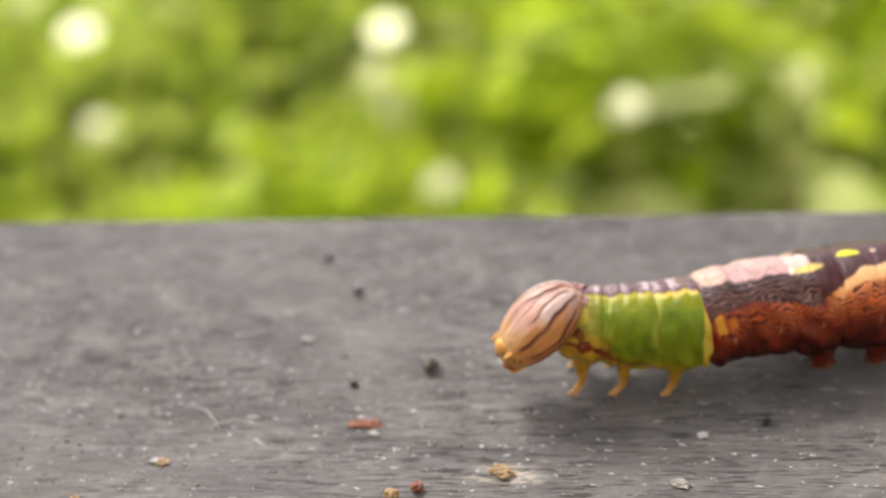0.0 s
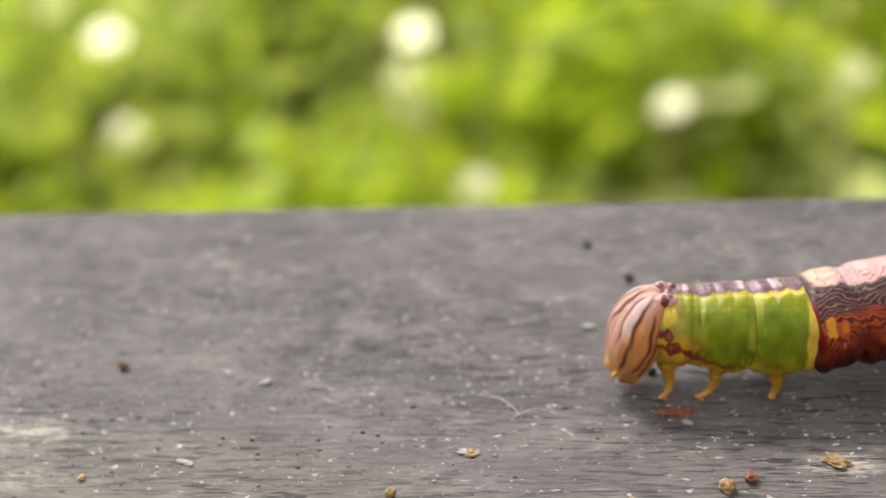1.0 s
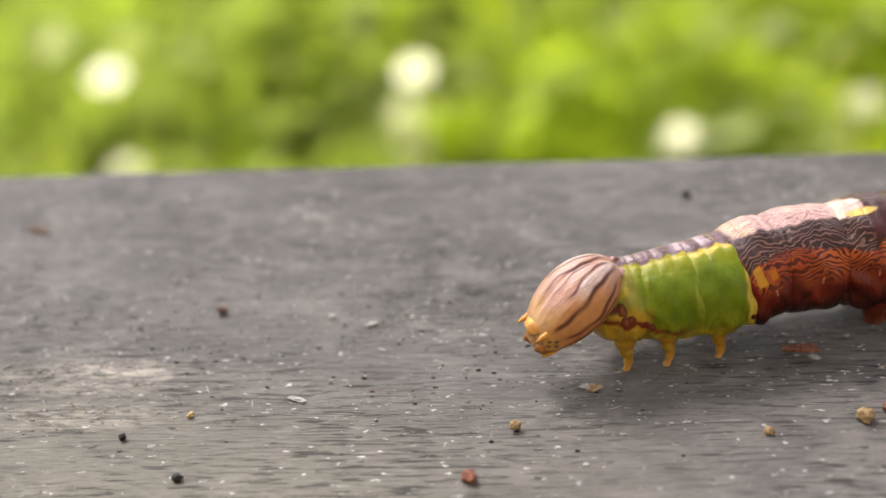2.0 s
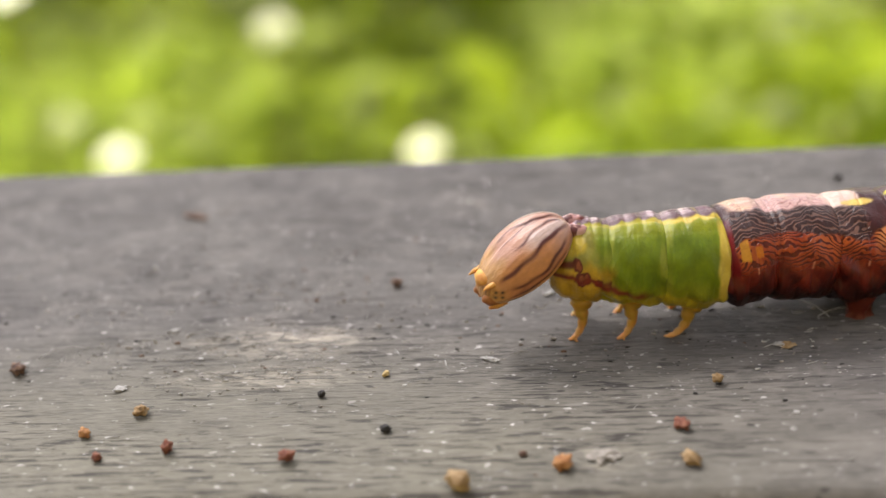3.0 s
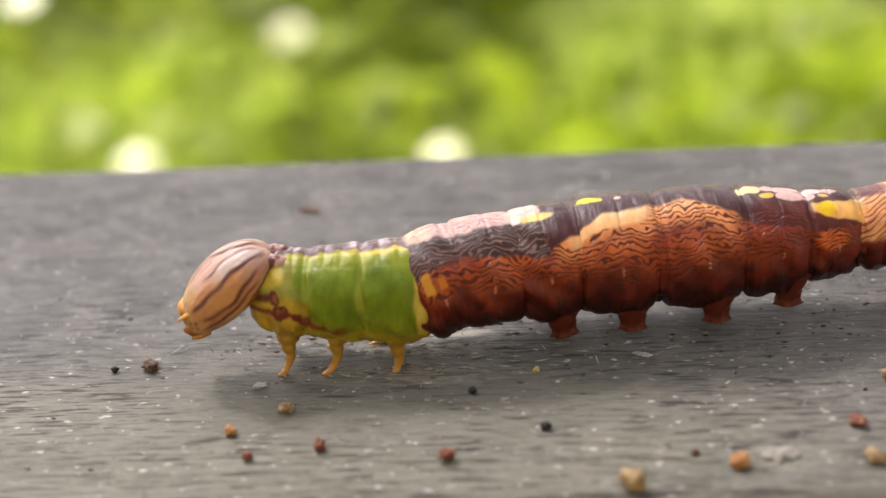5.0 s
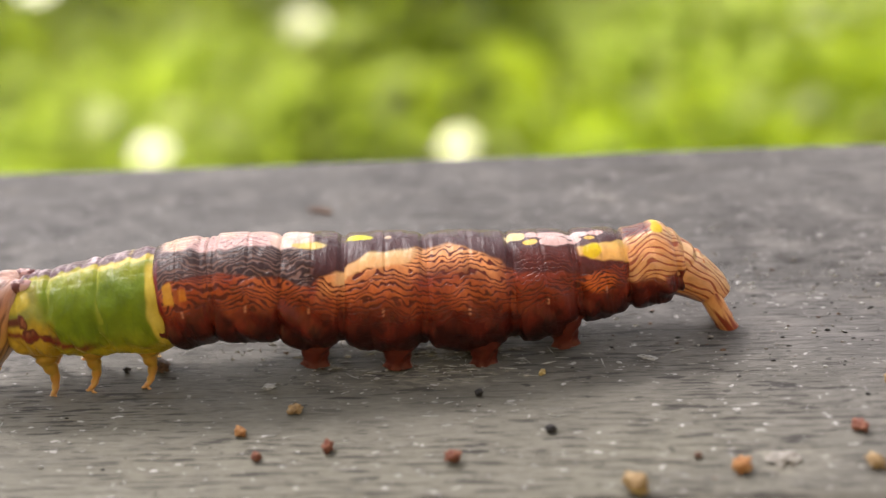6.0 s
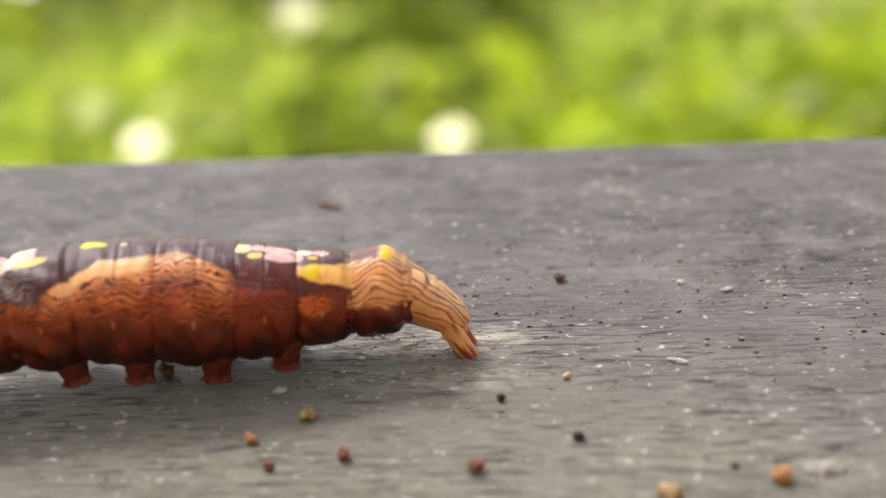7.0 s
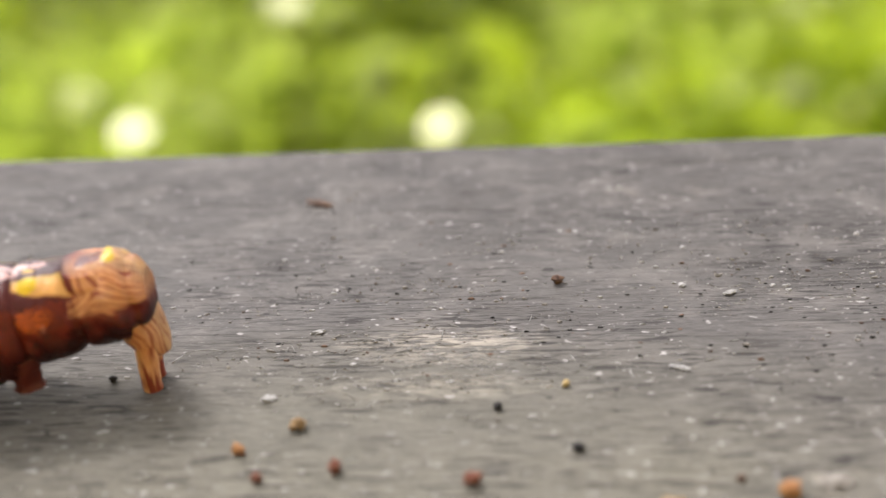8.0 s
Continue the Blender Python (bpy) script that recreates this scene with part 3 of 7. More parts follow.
def ring_mesh(k):
    """One body ring: a barrel with two or three folds, tucked in at both ends under its neighbours."""
    L0 = RINGS[k + 1] - RINGS[k]
    over = 0.75 if k else 1.3
    n, m = 80, 240
    rng = np.random.default_rng(100 + k)
    t = np.linspace(-over, L0 + over, n)
    f = t / L0
    base = np.interp(RINGS[k] + t, RINGS, GIRTH)
    if k == 10:
        base = base + 0.18 * np.exp(-((f - 0.75) / 0.35) ** 2)
    edge = np.maximum(0, np.maximum(-t, t - L0) / over)
    near_end = np.minimum(np.abs(t), np.abs(t - L0))
    r = base * (1.0 + (0.038 if k > 2 else 0.022) * np.sin(np.clip(f, 0, 1) * math.pi)) - (0.16 if k > 2 else 0.07) * np.exp(-(near_end / 0.22) ** 2) - 0.9 * edge**1.6
    folds = 2
    r -= (0.05 if k > 2 else 0.012) * np.exp(-((((f * folds) % 1.0) - 0.02) / 0.07) ** 2) * (edge == 0)
    th = np.linspace(-math.pi, math.pi, m, endpoint=False)
    TT, FF = np.meshgrid(th, f)
    RR = np.repeat(r[:, None], m, 1)
    # belly flatter, sides slightly pouched, low tubercles
    RR = RR * (1 - 0.07 * np.clip(-np.cos(TT), 0, 1) ** 2) + 0.06 * np.sin(FF * 2 * math.pi * folds) * np.exp(-((np.abs(TT) - 2.0) / 0.35) ** 2)
    RR += 0.10 * np.exp(-((np.abs(TT) - 1.95) / 0.22) ** 2) * np.sin(np.clip(FF, 0, 1) * math.pi)
    RR += 0.018 * np.sin(9 * TT + 5 * FF + k) * np.sin(7 * FF + 2 * k)
    if k < 6:
        crest = np.exp(-((TT / 0.42) ** 2))
        RR += (0.16 if k < 3 else 0.07) * crest * np.abs(np.sin(3 * math.pi * np.clip(FF, 0, 1))) * np.abs(np.cos(9 * TT)) ** 0.5
    low = step(0.45, 0.8, height_of(TT))
    for j in range(7):
        a, f1, f2 = rng.uniform(0, 6.28), rng.integers(3, 12), rng.uniform(2.0, 9.0)
        RR += (0.012 + 0.030 * low) * np.sin(f1 * TT + f2 * FF * L0 / 2 + a)
    pinch = np.exp(-(np.minimum(np.abs(FF * L0), np.abs(FF * L0 - L0)) / 0.30) ** 2)
    RR -= (0.15 if k > 2 else 0.08) * low * pinch
    if 5 <= k <= 8:
        RR += 0.28 * np.exp(-((np.abs(TT) - 2.45) / 0.4) ** 2) * np.sin(np.clip(FF, 0, 1) * math.pi)
    RR -= 0.05 * low * np.exp(-((((FF * 4 + 0.15 * np.sin(3 * TT)) % 1.0) - 0.5) / 0.12) ** 2) * (FF > 0) * (FF < 1)
    if k == 10:
        RR += 0.32 * np.exp(-(TT / 0.55) ** 2) * np.exp(-((FF - 0.72) / 0.28) ** 2)
    X = np.repeat((t - L0 / 2)[:, None], m, 1)
    P = np.stack([X, RR * np.sin(TT), RR * np.cos(TT)], -1) * MM
    side = np.where(TT < 0, 0.0, 2.0)
    return skinned("ring", P, k + np.clip(FF, 0.03, 0.97), height_of(TT), side, np.abs(TT) * (3.2 if k < 10 else 1.9) + side * 9 + 0.45 * np.sin(math.pi * np.clip(FF, 0, 1)) ** 2 * (np.abs(TT) < 1.9), (RINGS[k] + (L0 if k < 10 else 0.45 * L0) * FF), (1 - np.cos(np.clip(np.abs(TT) + radians(28), 0, math.pi))) / 2)


def leg_mesh():
    """A slender jointed leg: broad hip, three swollen joints, a hooked claw."""
    path = [(0.25, 0.3, 0.9), (0.12, 0.05, 0.2), (0.0, -0.15, -0.35), (0.10, -0.30, -0.95), (-0.12, -0.42, -1.55), (-0.42, -0.46, -2.02), (-0.80, -0.44, -2.28), (-1.05, -0.42, -2.30)]
    rad = [1.05, 0.80, 0.48, 0.32, 0.24, 0.19, 0.12, 0.02]
    fine, fr = [], []
    for i in range(len(path) - 1):
        for s in (0, 0.2, 0.5, 0.8):
            fine.append(tuple(MM * (a + (b - a) * s) for a, b in zip(path[i], path[i + 1])))
            swell = 0.84 + 0.26 * math.sin(math.pi * s)
            fr.append(MM * swell * (rad[i] + (rad[i + 1] - rad[i]) * s))
    claw = tube([(-0.00062, -0.00046, -0.00215), (-0.00052, -0.0006, -0.0024), (-0.00030, -0.00065, -0.00248)], [0.00013, 0.00008, 0.00002], 8)
    return mesh_from("leg", *joined(tube(fine, fr, 16), claw), LEG)


def proleg_mesh():
    n, m = 14, 26
    v, f = [], []
    for i in range(n):
        t = i / (n - 1)
        z = 1.5 - 3.05 * t
        r = 2.0 - 1.42 * t ** 0.66 + 0.24 * step(0.78, 0.93, np.array(t)).item() - 0.30 * (t > 0.96)
        for k in range(m):
            a = 2 * math.pi * k / m
            rr = r * (0.55 + 0.45 * step(0.0, 0.3, np.array(t)).item()) * (1 + 0.10 * math.sin(5 * a + 4 * t) * t + 0.07 * math.sin(3 * a + 9 * t) + 0.06 * math.sin(9 * t * math.pi) + 0.10 * math.sin(8 * a) * max(0, t - 0.8) * 5)
            v.append((MM * rr * 0.95 * math.cos(a), MM * (rr * 0.8 * math.sin(a) - 0.15 * t), MM * z))
    for i in range(n - 1):
        for k in range(m):
            q = (k + 1) % m
            f.append((i * m + k, i * m + q, (i + 1) * m + q, (i + 1) * m + k))
    f += [tuple(range(m))[::-1], tuple((n - 1) * m + k for k in range(m))]
    return mesh_from("proleg", v, [q[::-1] for q in f], PROLEG)


def head_mesh():
    """The head capsule: two lobes with a seam, pale with brown stripes that run from the crown to the mouth."""
    n, m = 190, 280
    th = np.linspace(0.0, math.pi, n)
    ph = np.linspace(-math.pi, math.pi, m, endpoint=False)
    PH, TH = np.meshgrid(ph, th)
    # ph = 0 looks ahead (-x)
    ax, ay, az = 2.45, 2.8, 3.9
    s = np.sin(TH)
    taper = 1 - 0.11 * step(0.30, 1.0, TH / math.pi)
    X = -ax * s * np.cos(PH) * taper
    Y = ay * s * np.sin(PH) * taper
    Z = az * np.cos(TH)
    # flat behind, seam down the face
    X = np.where(X > 0, X * 0.62, X)
    seam = np.exp(-((Y / 0.28) ** 2)) * (X < 0) * step(0.05, 0.3, TH) * (1 - step(1.9, 2.3, TH))
    X += 0.16 * seam
    Z -= 0.18 * np.exp(-((Y / 0.35) ** 2)) * (Z > 1.5)
    P = np.stack([X - 0.75, Y, Z - 3.4], -1) * MM
    paint = np.zeros((n, m, 3))
    base, rose, clay = np.array((0.80, 0.345, 0.125)), np.array((0.78, 0.47, 0.39)), np.array((0.62, 0.24, 0.11))
    a = np.abs(PH)
    # crown and front rim take a painted pinkish-white highlight
    crown = (1 - step(0.5, 1.3, TH)) + (1 - step(0.45, 0.85, a))
    paint[:] = base + (rose - base) * 0.75 * np.clip(crown, 0, 1)[..., None]
    wave = 0.05 * np.sin(5.1 * TH) + 0.022 * np.sin(13 * TH + 2)
    # between the twin stripes the ground is darker
    for a0, a1, wd in ((1.62, 1.60, 0.15),):
        c = a0 + (a1 - a0) * TH / math.pi + wave
        l = np.exp(-(((a - c) * np.maximum(s, 0.25) / wd) ** 4)) * step(0.3, 0.6, TH) * (1 - step(1.9, 2.3, TH))
        paint += (clay - paint) * 0.8 * l[..., None]
    # a whitish sheen painted high on each lobe, a yellow hind cheek
    lobe_sheen = step(0.42, 0.55, a) * (1 - step(0.80, 0.92, a)) * step(0.25, 0.5, TH) * (1 - step(1.2, 1.6, TH))
    paint += (np.array((0.92, 0.72, 0.66)) - paint) * 0.8 * lobe_sheen[..., None]
    hind = step(1.7, 2.0, a) * step(1.0, 1.5, TH)
    paint += (np.array((0.86, 0.50, 0.10)) - paint) * 0.6 * hind[..., None]
    line = np.zeros((n, m))
    for a0, a1, wd, t0, t1 in ((0.14, 0.10, 0.030, 0.3, 1.9), (0.42, 0.50, 0.030, 0.35, 1.7), (0.88, 1.00, 0.050, 0.22, 2.3), (1.42, 1.46, 0.042, 0.6, 2.2),
                               (1.80, 1.68, 0.044, 0.8, 2.4), (2.2, 2.0, 0.042, 0.3, 2.5), (2.55, 2.25, 0.03, 0.4, 2.3)):
        c = a0 + (a1 - a0) * TH / math.pi + wave + 0.03 * np.sin(3.3 * TH + 7 * a0)
        l = np.exp(-(((a - c) * np.maximum(s, 0.3) / (1.35 * wd)) ** 2)) * step(t0, t0 + 0.25, TH) * (1 - step(t1 - 0.3, t1, TH))
        line = np.maximum(line, l * np.clip(0.85 + 0.2 * np.sin(6.3 * TH + 9 * a0), 0, 1))
    paint += (np.array((0.13, 0.022, 0.012)) - paint) * np.clip(line * 1.25, 0, 1)[..., None]
    gold = np.maximum(step(2.15, 2.5, TH) * (np.cos(PH) > -0.6), step(1.75, 2.1, TH + 0.1 * np.sin(9 * PH)) * (1 - step(0.5, 0.95, a)))[..., None]
    paint += (np.array((0.88, 0.50, 0.07)) - paint) * gold * 0.5
    smudge = np.exp(-(((a - 0.75) * s / 0.22) ** 2 + ((TH - 2.62) / 0.16) ** 2)) * (0.6 + 0.4 * np.sin(23 * PH + 31 * TH))
    paint += (np.array((0.20, 0.060, 0.018)) - paint) * np.clip(smudge, 0, 1)[..., None] * 0.85
    eyes = sum(np.exp(-(((a - p) * s / 0.05) ** 2 + ((TH - t) / 0.045) ** 2)) for p, t in ((1.25, 2.30), (1.45, 2.38), (1.1, 2.42), (1.3, 2.52)))
    paint += (np.array((0.02, 0.012, 0.01)) - paint) * np.clip(eyes, 0, 1)[..., None]
    paint *= 0.44
    i, k = np.meshgrid(np.arange(n - 1), np.arange(m), indexing="ij")
    k2 = (k + 1) % m
    faces = np.stack([i * m + k, i * m + k2, (i + 1) * m + k2, (i + 1) * m + k], -1).reshape(-1, 4).tolist()
    me = mesh_from("capsule", P.reshape(-1, 3).tolist(), [f[::-1] for f in faces], HEAD)
    for label, c in (("paint", paint), ("ink", paint)):
        at = me.attributes.new(label, "FLOAT_COLOR", "POINT")
        at.data.foreach_set("color", np.concatenate([c, np.ones((n, m, 1))], -1).ravel())
    at = me.attributes.new("skin", "FLOAT_VECTOR", "POINT")
    at.data.foreach_set("vector", np.stack([PH * 2.5, TH * 3 + 60, 0 * TH], -1).ravel())
    return me


def tail_mesh():
    """The last ring with its anal shield: tapers from the hump down to the tip."""
    n, m = 50, 110
    t = np.linspace(0, 1, n)
    th = np.linspace(-math.pi, math.pi, m, endpoint=False)
    TT, FF = np.meshgrid(th, t)
    r = np.interp(t, [0, 0.1, 0.3, 0.55, 0.8, 0.93, 1.0], [1.5, 1.98, 2.08, 1.75, 1.25, 0.85, 0.1])
    r = r - 0.12 * np.exp(-((t - 0.38) / 0.03) ** 2)
    cx = np.interp(t, [0, 0.2, 0.6, 1.0], [-2.1, -1.45, -0.25, 0.75])
    Z = np.interp(t, [0, 1], [0.1, -6.6])
    RR = np.repeat(r[:, None], m, 1)
    RR = RR * (1 + 0.05 * np.sin(3 * TT + 9 * FF))
    # TT = 0 is the back (+x), pi the belly
    X = cx[:, None] + RR * np.cos(TT)
    Y = RR * 1.02 * np.sin(TT)
    P = np.stack([X, Y, np.repeat(Z[:, None], m, 1)], -1) * MM
    side = np.where(TT < 0, 0.0, 2.0)
    me = skinned("shield", P, 10.93 + 0.05 * FF, np.clip(0.13 + (1 - np.cos(TT)) / 2 * (0.76 - 0.15 * FF), 0, 1), side, np.abs(TT) * 1.0 + side * 7 + 3, 39 + 1.8 * FF, np.full(TT.shape, 0.5))
    return me


def clasper_mesh():
    path = [(-0.3, 0, -3.0), (-0.35, -0.12, -4.3), (-0.5, -0.2, -5.6), (-0.62, -0.22, -6.9), (-0.7, -0.2, -8.0), (-0.68, -0.2, -8.6), (-0.68, -0.2, -8.95)]
    rad = [0.80, 0.72, 0.66, 0.62, 0.58, 0.60, 0.25]
    fine, fr = [], []
    for i in range(len(path) - 1):
        for s in (0, 0.33, 0.66):
            fine.append(tuple(MM * (a + (b - a) * s) for a, b in zip(path[i], path[i + 1])))
            fr.append(MM * (rad[i] + (rad[i + 1] - rad[i]) * s))
    fine.append(tuple(MM * a for a in path[-1]))
    fr.append(MM * rad[-1])
    return mesh_from("clasper", *tube(fine, fr, 18), CLASPER)


def mirrored(me):
    """A mesh flipped to the other side of the body."""
    other = me.copy()
    other.transform(Matrix.Scale(-1, 4, (0, 1, 0)))
    other.flip_normals()
    return other


def build_caterpillar():
    root = tagged(new("caterpillar"), "brown caterpillar with green thorax and wavy lines crawling on the board", "caterpillar")
    pieces = {}
    head = part("head", head_mesh(), root, "rounded pale head with brown stripes")
    jaw = mesh_from("mandible", *tube([(MM * -0.7, 0, MM * -6.2), (MM * -0.85, 0, MM * -6.9), (MM * -1.05, 0, MM * -7.45), (MM * -1.3, 0, MM * -7.75)], [MM * 0.85, MM * 0.78, MM * 0.52, MM * 0.14], 16, 0.8), JAW)
    for y in (-0.72, 0.72):
        part("mandible", jaw, head, "brown rounded mandible").location = (0.15 * MM, y * MM, 0.4 * MM)
    lip = tube([(MM * -1.8, 0, MM * -5.9), (MM * -2.15, 0, MM * -6.5), (MM * -2.2, 0, MM * -7.0), (MM * -2.0, 0, MM * -7.35)], [MM * 0.5, MM * 0.52, MM * 0.40, MM * 0.12], 18, 1.9)
    part("labrum", mesh_from("labrum", *lip, MOUTH), head, "yellow upper lip").location = (0.2 * MM, 0, 0.45 * MM)
    horn = mesh_from("antenna", *tube([(MM * -1.7, 0, MM * -5.9), (MM * -2.0, 0, MM * -6.5), (MM * -2.15, 0, MM * -6.95), (MM * -2.2, 0, MM * -7.3)], [MM * 0.30, MM * 0.22, MM * 0.14, MM * 0.03], 10), MOUTH)
    for y in (-1.25, 1.25):
        part("antenna", horn, head, "short amber antenna").location = (0.15 * MM, y * MM, 0.4 * MM)
    palp = mesh_from("palp", *tube([(MM * -0.2, 0, MM * -6.6), (MM * -0.35, 0, MM * -7.3), (MM * -0.55, 0, MM * -7.8)], [MM * 0.36, MM * 0.28, MM * 0.08], 12), MOUTH)
    for y in (-0.9, 0.9):
        part("palp", palp, head, "small yellow feeler by the mouth").location = (0.15 * MM, y * MM, 0.4 * MM)
    head.scale = (0.93, 0.93, 0.93)
    pieces["head"] = head
    leg, pro = leg_mesh(), proleg_mesh()
    leg_r, pro_r = mirrored(leg), mirrored(pro)
    for k in range(11):
        name = "thorax_segment" if k < 3 else "abdomen_segment"
        ob = part(name, ring_mesh(k), root, "green segment rimmed with yellow" if k < 3 else "")
        pieces[k] = ob
        r = (GIRTH[k] + GIRTH[k + 1]) / 2
        if k == 0:
            for y in (-1, 1):
                plate = tube([(MM * a, MM * y * b, MM * c) for a, b, c in ((-1.9, 0.50, 2.15), (-1.5, 0.62, 2.36), (-0.9, 0.70, 2.48), (-0.2, 0.66, 2.46), (0.3, 0.55, 2.40))], [MM * v for v in (0.10, 0.42, 0.52, 0.40, 0.10)], 16)
                part("neck_plate", mesh_from("neck_plate", *plate, NECK), ob, "pale pink neck plate with a brown patch")
        if k < 3:
            for mesh, s in ((leg, -1), (leg_r, 1)):
                limb = part("leg", mesh, ob, "amber jointed leg")
                pieces["leg", k, s] = limb
                limb.location = (MM * (-0.4, 0.0, 0.2)[k], s * MM * r * 0.40, -MM * r * (0.95, 0.86, 0.86)[k])
        if 5 <= k <= 8:
            for mesh, s in ((pro, -1), (pro_r, 1)):
                part("proleg", mesh, ob, "stubby brown proleg").location = (MM * (0.35, 0.95, 0.95, 0.95)[k - 5], s * MM * r * 0.50, -MM * (r * (0.80, 0.80, 0.80, 0.68)[k - 5]))
    tail = part("tail", tail_mesh(), root, "tan tail shield with wine-red lines")
    clasp = clasper_mesh()
    clasp_r = mirrored(clasp)
    part("clasper", clasp, tail, "striped tan tail proleg").location = (0.65 * MM, -0.5 * MM, 0)
    part("clasper", clasp_r, tail, "striped tan tail proleg").location = (0.65 * MM, 0.5 * MM, 0)
    pieces["tail"] = tail
    return root, pieces


CATERPILLAR, PIECES = build_caterpillar()


# ---- crumbs on the board ----
def crumb_mesh(mat, seed, dims, shape="lump"):
    rng = random.Random(seed)
    bm = bmesh.new()
    bmesh.ops.create_icosphere(bm, subdivisions=3, radius=0.5)
    off = Vector((rng.uniform(-9, 9), rng.uniform(-9, 9), rng.uniform(-9, 9)))
    for v in bm.verts:
        d = v.co.normalized()
        k = 1 + 0.6 * noise.noise(d * 1.7 + off) + 0.35 * noise.noise(d * 3.6 + off) + 0.15 * noise.noise(d * 9 + off)
        if shape == "flake":
            k *= 1 + 0.3 * noise.noise(Vector((d.x, d.y, 0)) * 3 + off)
        v.co = Vector((d.x * dims[0], d.y * dims[1], d.z * dims[2])) * 0.5 * k * MM
    low = min(v.co.z for v in bm.verts)
    for v in bm.verts:
        v.co.z -= low * 0.9
    me = bpy.data.meshes.new("crumb")
    bm.to_mesh(me)
    bm.free()
    me.materials.append(mat)
    for p in me.polygons:
        p.use_smooth = shape == "lump"
    return me


# place in mm along and across the board, size in mm, colour
CRUMBS_A = ((0.0, 0.0, 1.0, "orange"), (2.9, 2.0, 1.1, "tan"), (5.4, -1.7, 1.1, "red"), (12.6, -2.8, 1.15, "red"), (28.3, -3.9, 1.35, "orange"),
            (22.6, -5.4, 1.8, "tan"), (17.6, 5.7, 0.6, "yellow"), (37.9, 4.1, 0.95, "tan"), (35.4, -3.7, 1.4, "tan"), (1.4, -2.4, 0.8, "red"))
CRUMBS_B = ((13.8, 3.6, 0.65, "black"), (18.1, -0.1, 0.8, "black"), (26.1, -2.7, 0.6, "brown"), (51.1, 31.9, 0.8, "black"), (54.1, 27.1, 0.9, "black"),
            (55.0, 15.9, 0.8, "black"), (83.6, 11.8, 0.7, "black"), (17.4, 17.0, 0.9, "brown"), (-6.5, 7.1, 1.4, "brown"), (-8.8, 6.9, 0.6, "black"),
            (35.3, -0.4, 1.2, "red"), (60.3, 5.4, 1.1, "red"), (60.4, 17.7, 1.6, "grey"), (52.9, 3.5, 0.8, "tan"), (58.7, 4.6, 1.3, "tan"))
FLAKES = ((0.5, 28.9, 1.9, 0.7, "brown"), (56.2, 11.7, 2.0, 0.8, "red"), (65.8, 7.0, 1.6, 1.0, "tan"), (30.7, -3.1, 1.7, 1.0, "pale"), (77.3, 5.9, 1.3, 0.7, "pale"),
          (2.7, 11.7, 0.9, 0.35, "white"), (0.8, 4.8, 0.8, 0.5, "white"), (25.2, 16.3, 0.5, 0.4, "white"), (28.1, 15.3, 0.9, 0.35, "white"), (42.4, 8.0, 0.9, 0.5, "white"),
          (24.1, 7.2, 1.1, 0.4, "white"), (42.7, 7.9, 0.9, 0.6, "tan"), (56.9, 10.7, 0.7, 0.4, "white"), (79.2, 10.5, 0.7, 0.6, "white"), (50.9, 21.2, 0.9, 0.4, "white"))


def build_crumbs():
    rng = random.Random(3)
    names = {"orange": "orange-brown", "tan": "pale tan", "red": "reddish brown", "yellow": "pale yellow", "black": "black", "brown": "dark brown", "grey": "grey", "pale": "pale grey", "white": "chalky white"}
    for i, (x, y, s, c) in enumerate(CRUMBS_A + CRUMBS_B):
        me = crumb_mesh(CRUMB[c], 40 + i, (0.76 * s, 0.76 * s * rng.uniform(0.7, 0.95), 0.76 * s * rng.uniform(0.6, 0.8)))
        ob = new("crumb", me)
        ob.matrix_world = pose(x * MM, y * MM, 0, 0, 0, rng.uniform(0, 360))
        tagged(ob, names[c] + " crumb of dirt lying on the board", "crumb", "crumbs on the board")
    for i, (x, y, a, b2, c) in enumerate(FLAKES):
        me = crumb_mesh(CRUMB[c], 90 + i, (a, b2, 0.28 * b2 + 0.08), "flake")
        ob = new("flake", me)
        ob.matrix_world = pose(x * MM, y * MM, 0, 0, 0, rng.uniform(-25, 25))
        tagged(ob, names[c] + " thin flake lying on the board", "flake", "flakes on the board")


build_crumbs()


def build_grit(name, colour, count, low, high, label, seed):
    """Fine grit strewn over the board, too many grains to count."""
    rng = random.Random(seed)
    verts, faces = [], []
    heaps = [(rng.uniform(-8, 66), rng.uniform(5.5, 20)) for _ in range(26)]
    heaps += [(8, 25), (20, 24), (30, 22), (38, 23), (18, 19), (28, 18), (36, 16), (12, 21)]
    for _ in range(count):
        x, y = rng.uniform(-42, 118), rng.uniform(-5.4, 38)
        s = low * (high / low) ** (rng.random() ** 2.2)
        a, e = rng.uniform(0, 6.28), rng.uniform(0.3, 0.8)
        if rng.random() < 0.78:
            cx, cy = heaps[rng.randrange(len(heaps))]
            x, y = rng.gauss(cx, 5.0), min(38, max(-5.4, rng.gauss(cy, 2.0)))
        o = len(verts)
        for k in range(5):
            w = a + k * 1.2566 + rng.uniform(-0.3, 0.3)
            r = s * rng.uniform(0.35, 0.6)
            px, py = 1.25 * r * math.cos(w), r * math.sin(w) * e
            verts.append((MM * (x + px), MM * (y + py), MM * -0.02))
            verts.append((MM * (x + px * 0.7), MM * (y + py * 0.7), MM * s * rng.uniform(0.10, 0.3)))
        for k in range(5):
            q = (k + 1) % 5
            faces.append((o + 2 * k, o + 2 * q, o + 2 * q + 1, o + 2 * k + 1))
        faces.append(tuple(o + 2 * k + 1 for k in range(5)))
    ob = new(name, mesh_from(name, verts, faces, CRUMB[colour], False))
    return tagged(ob, label, "grit", kind="stuff")


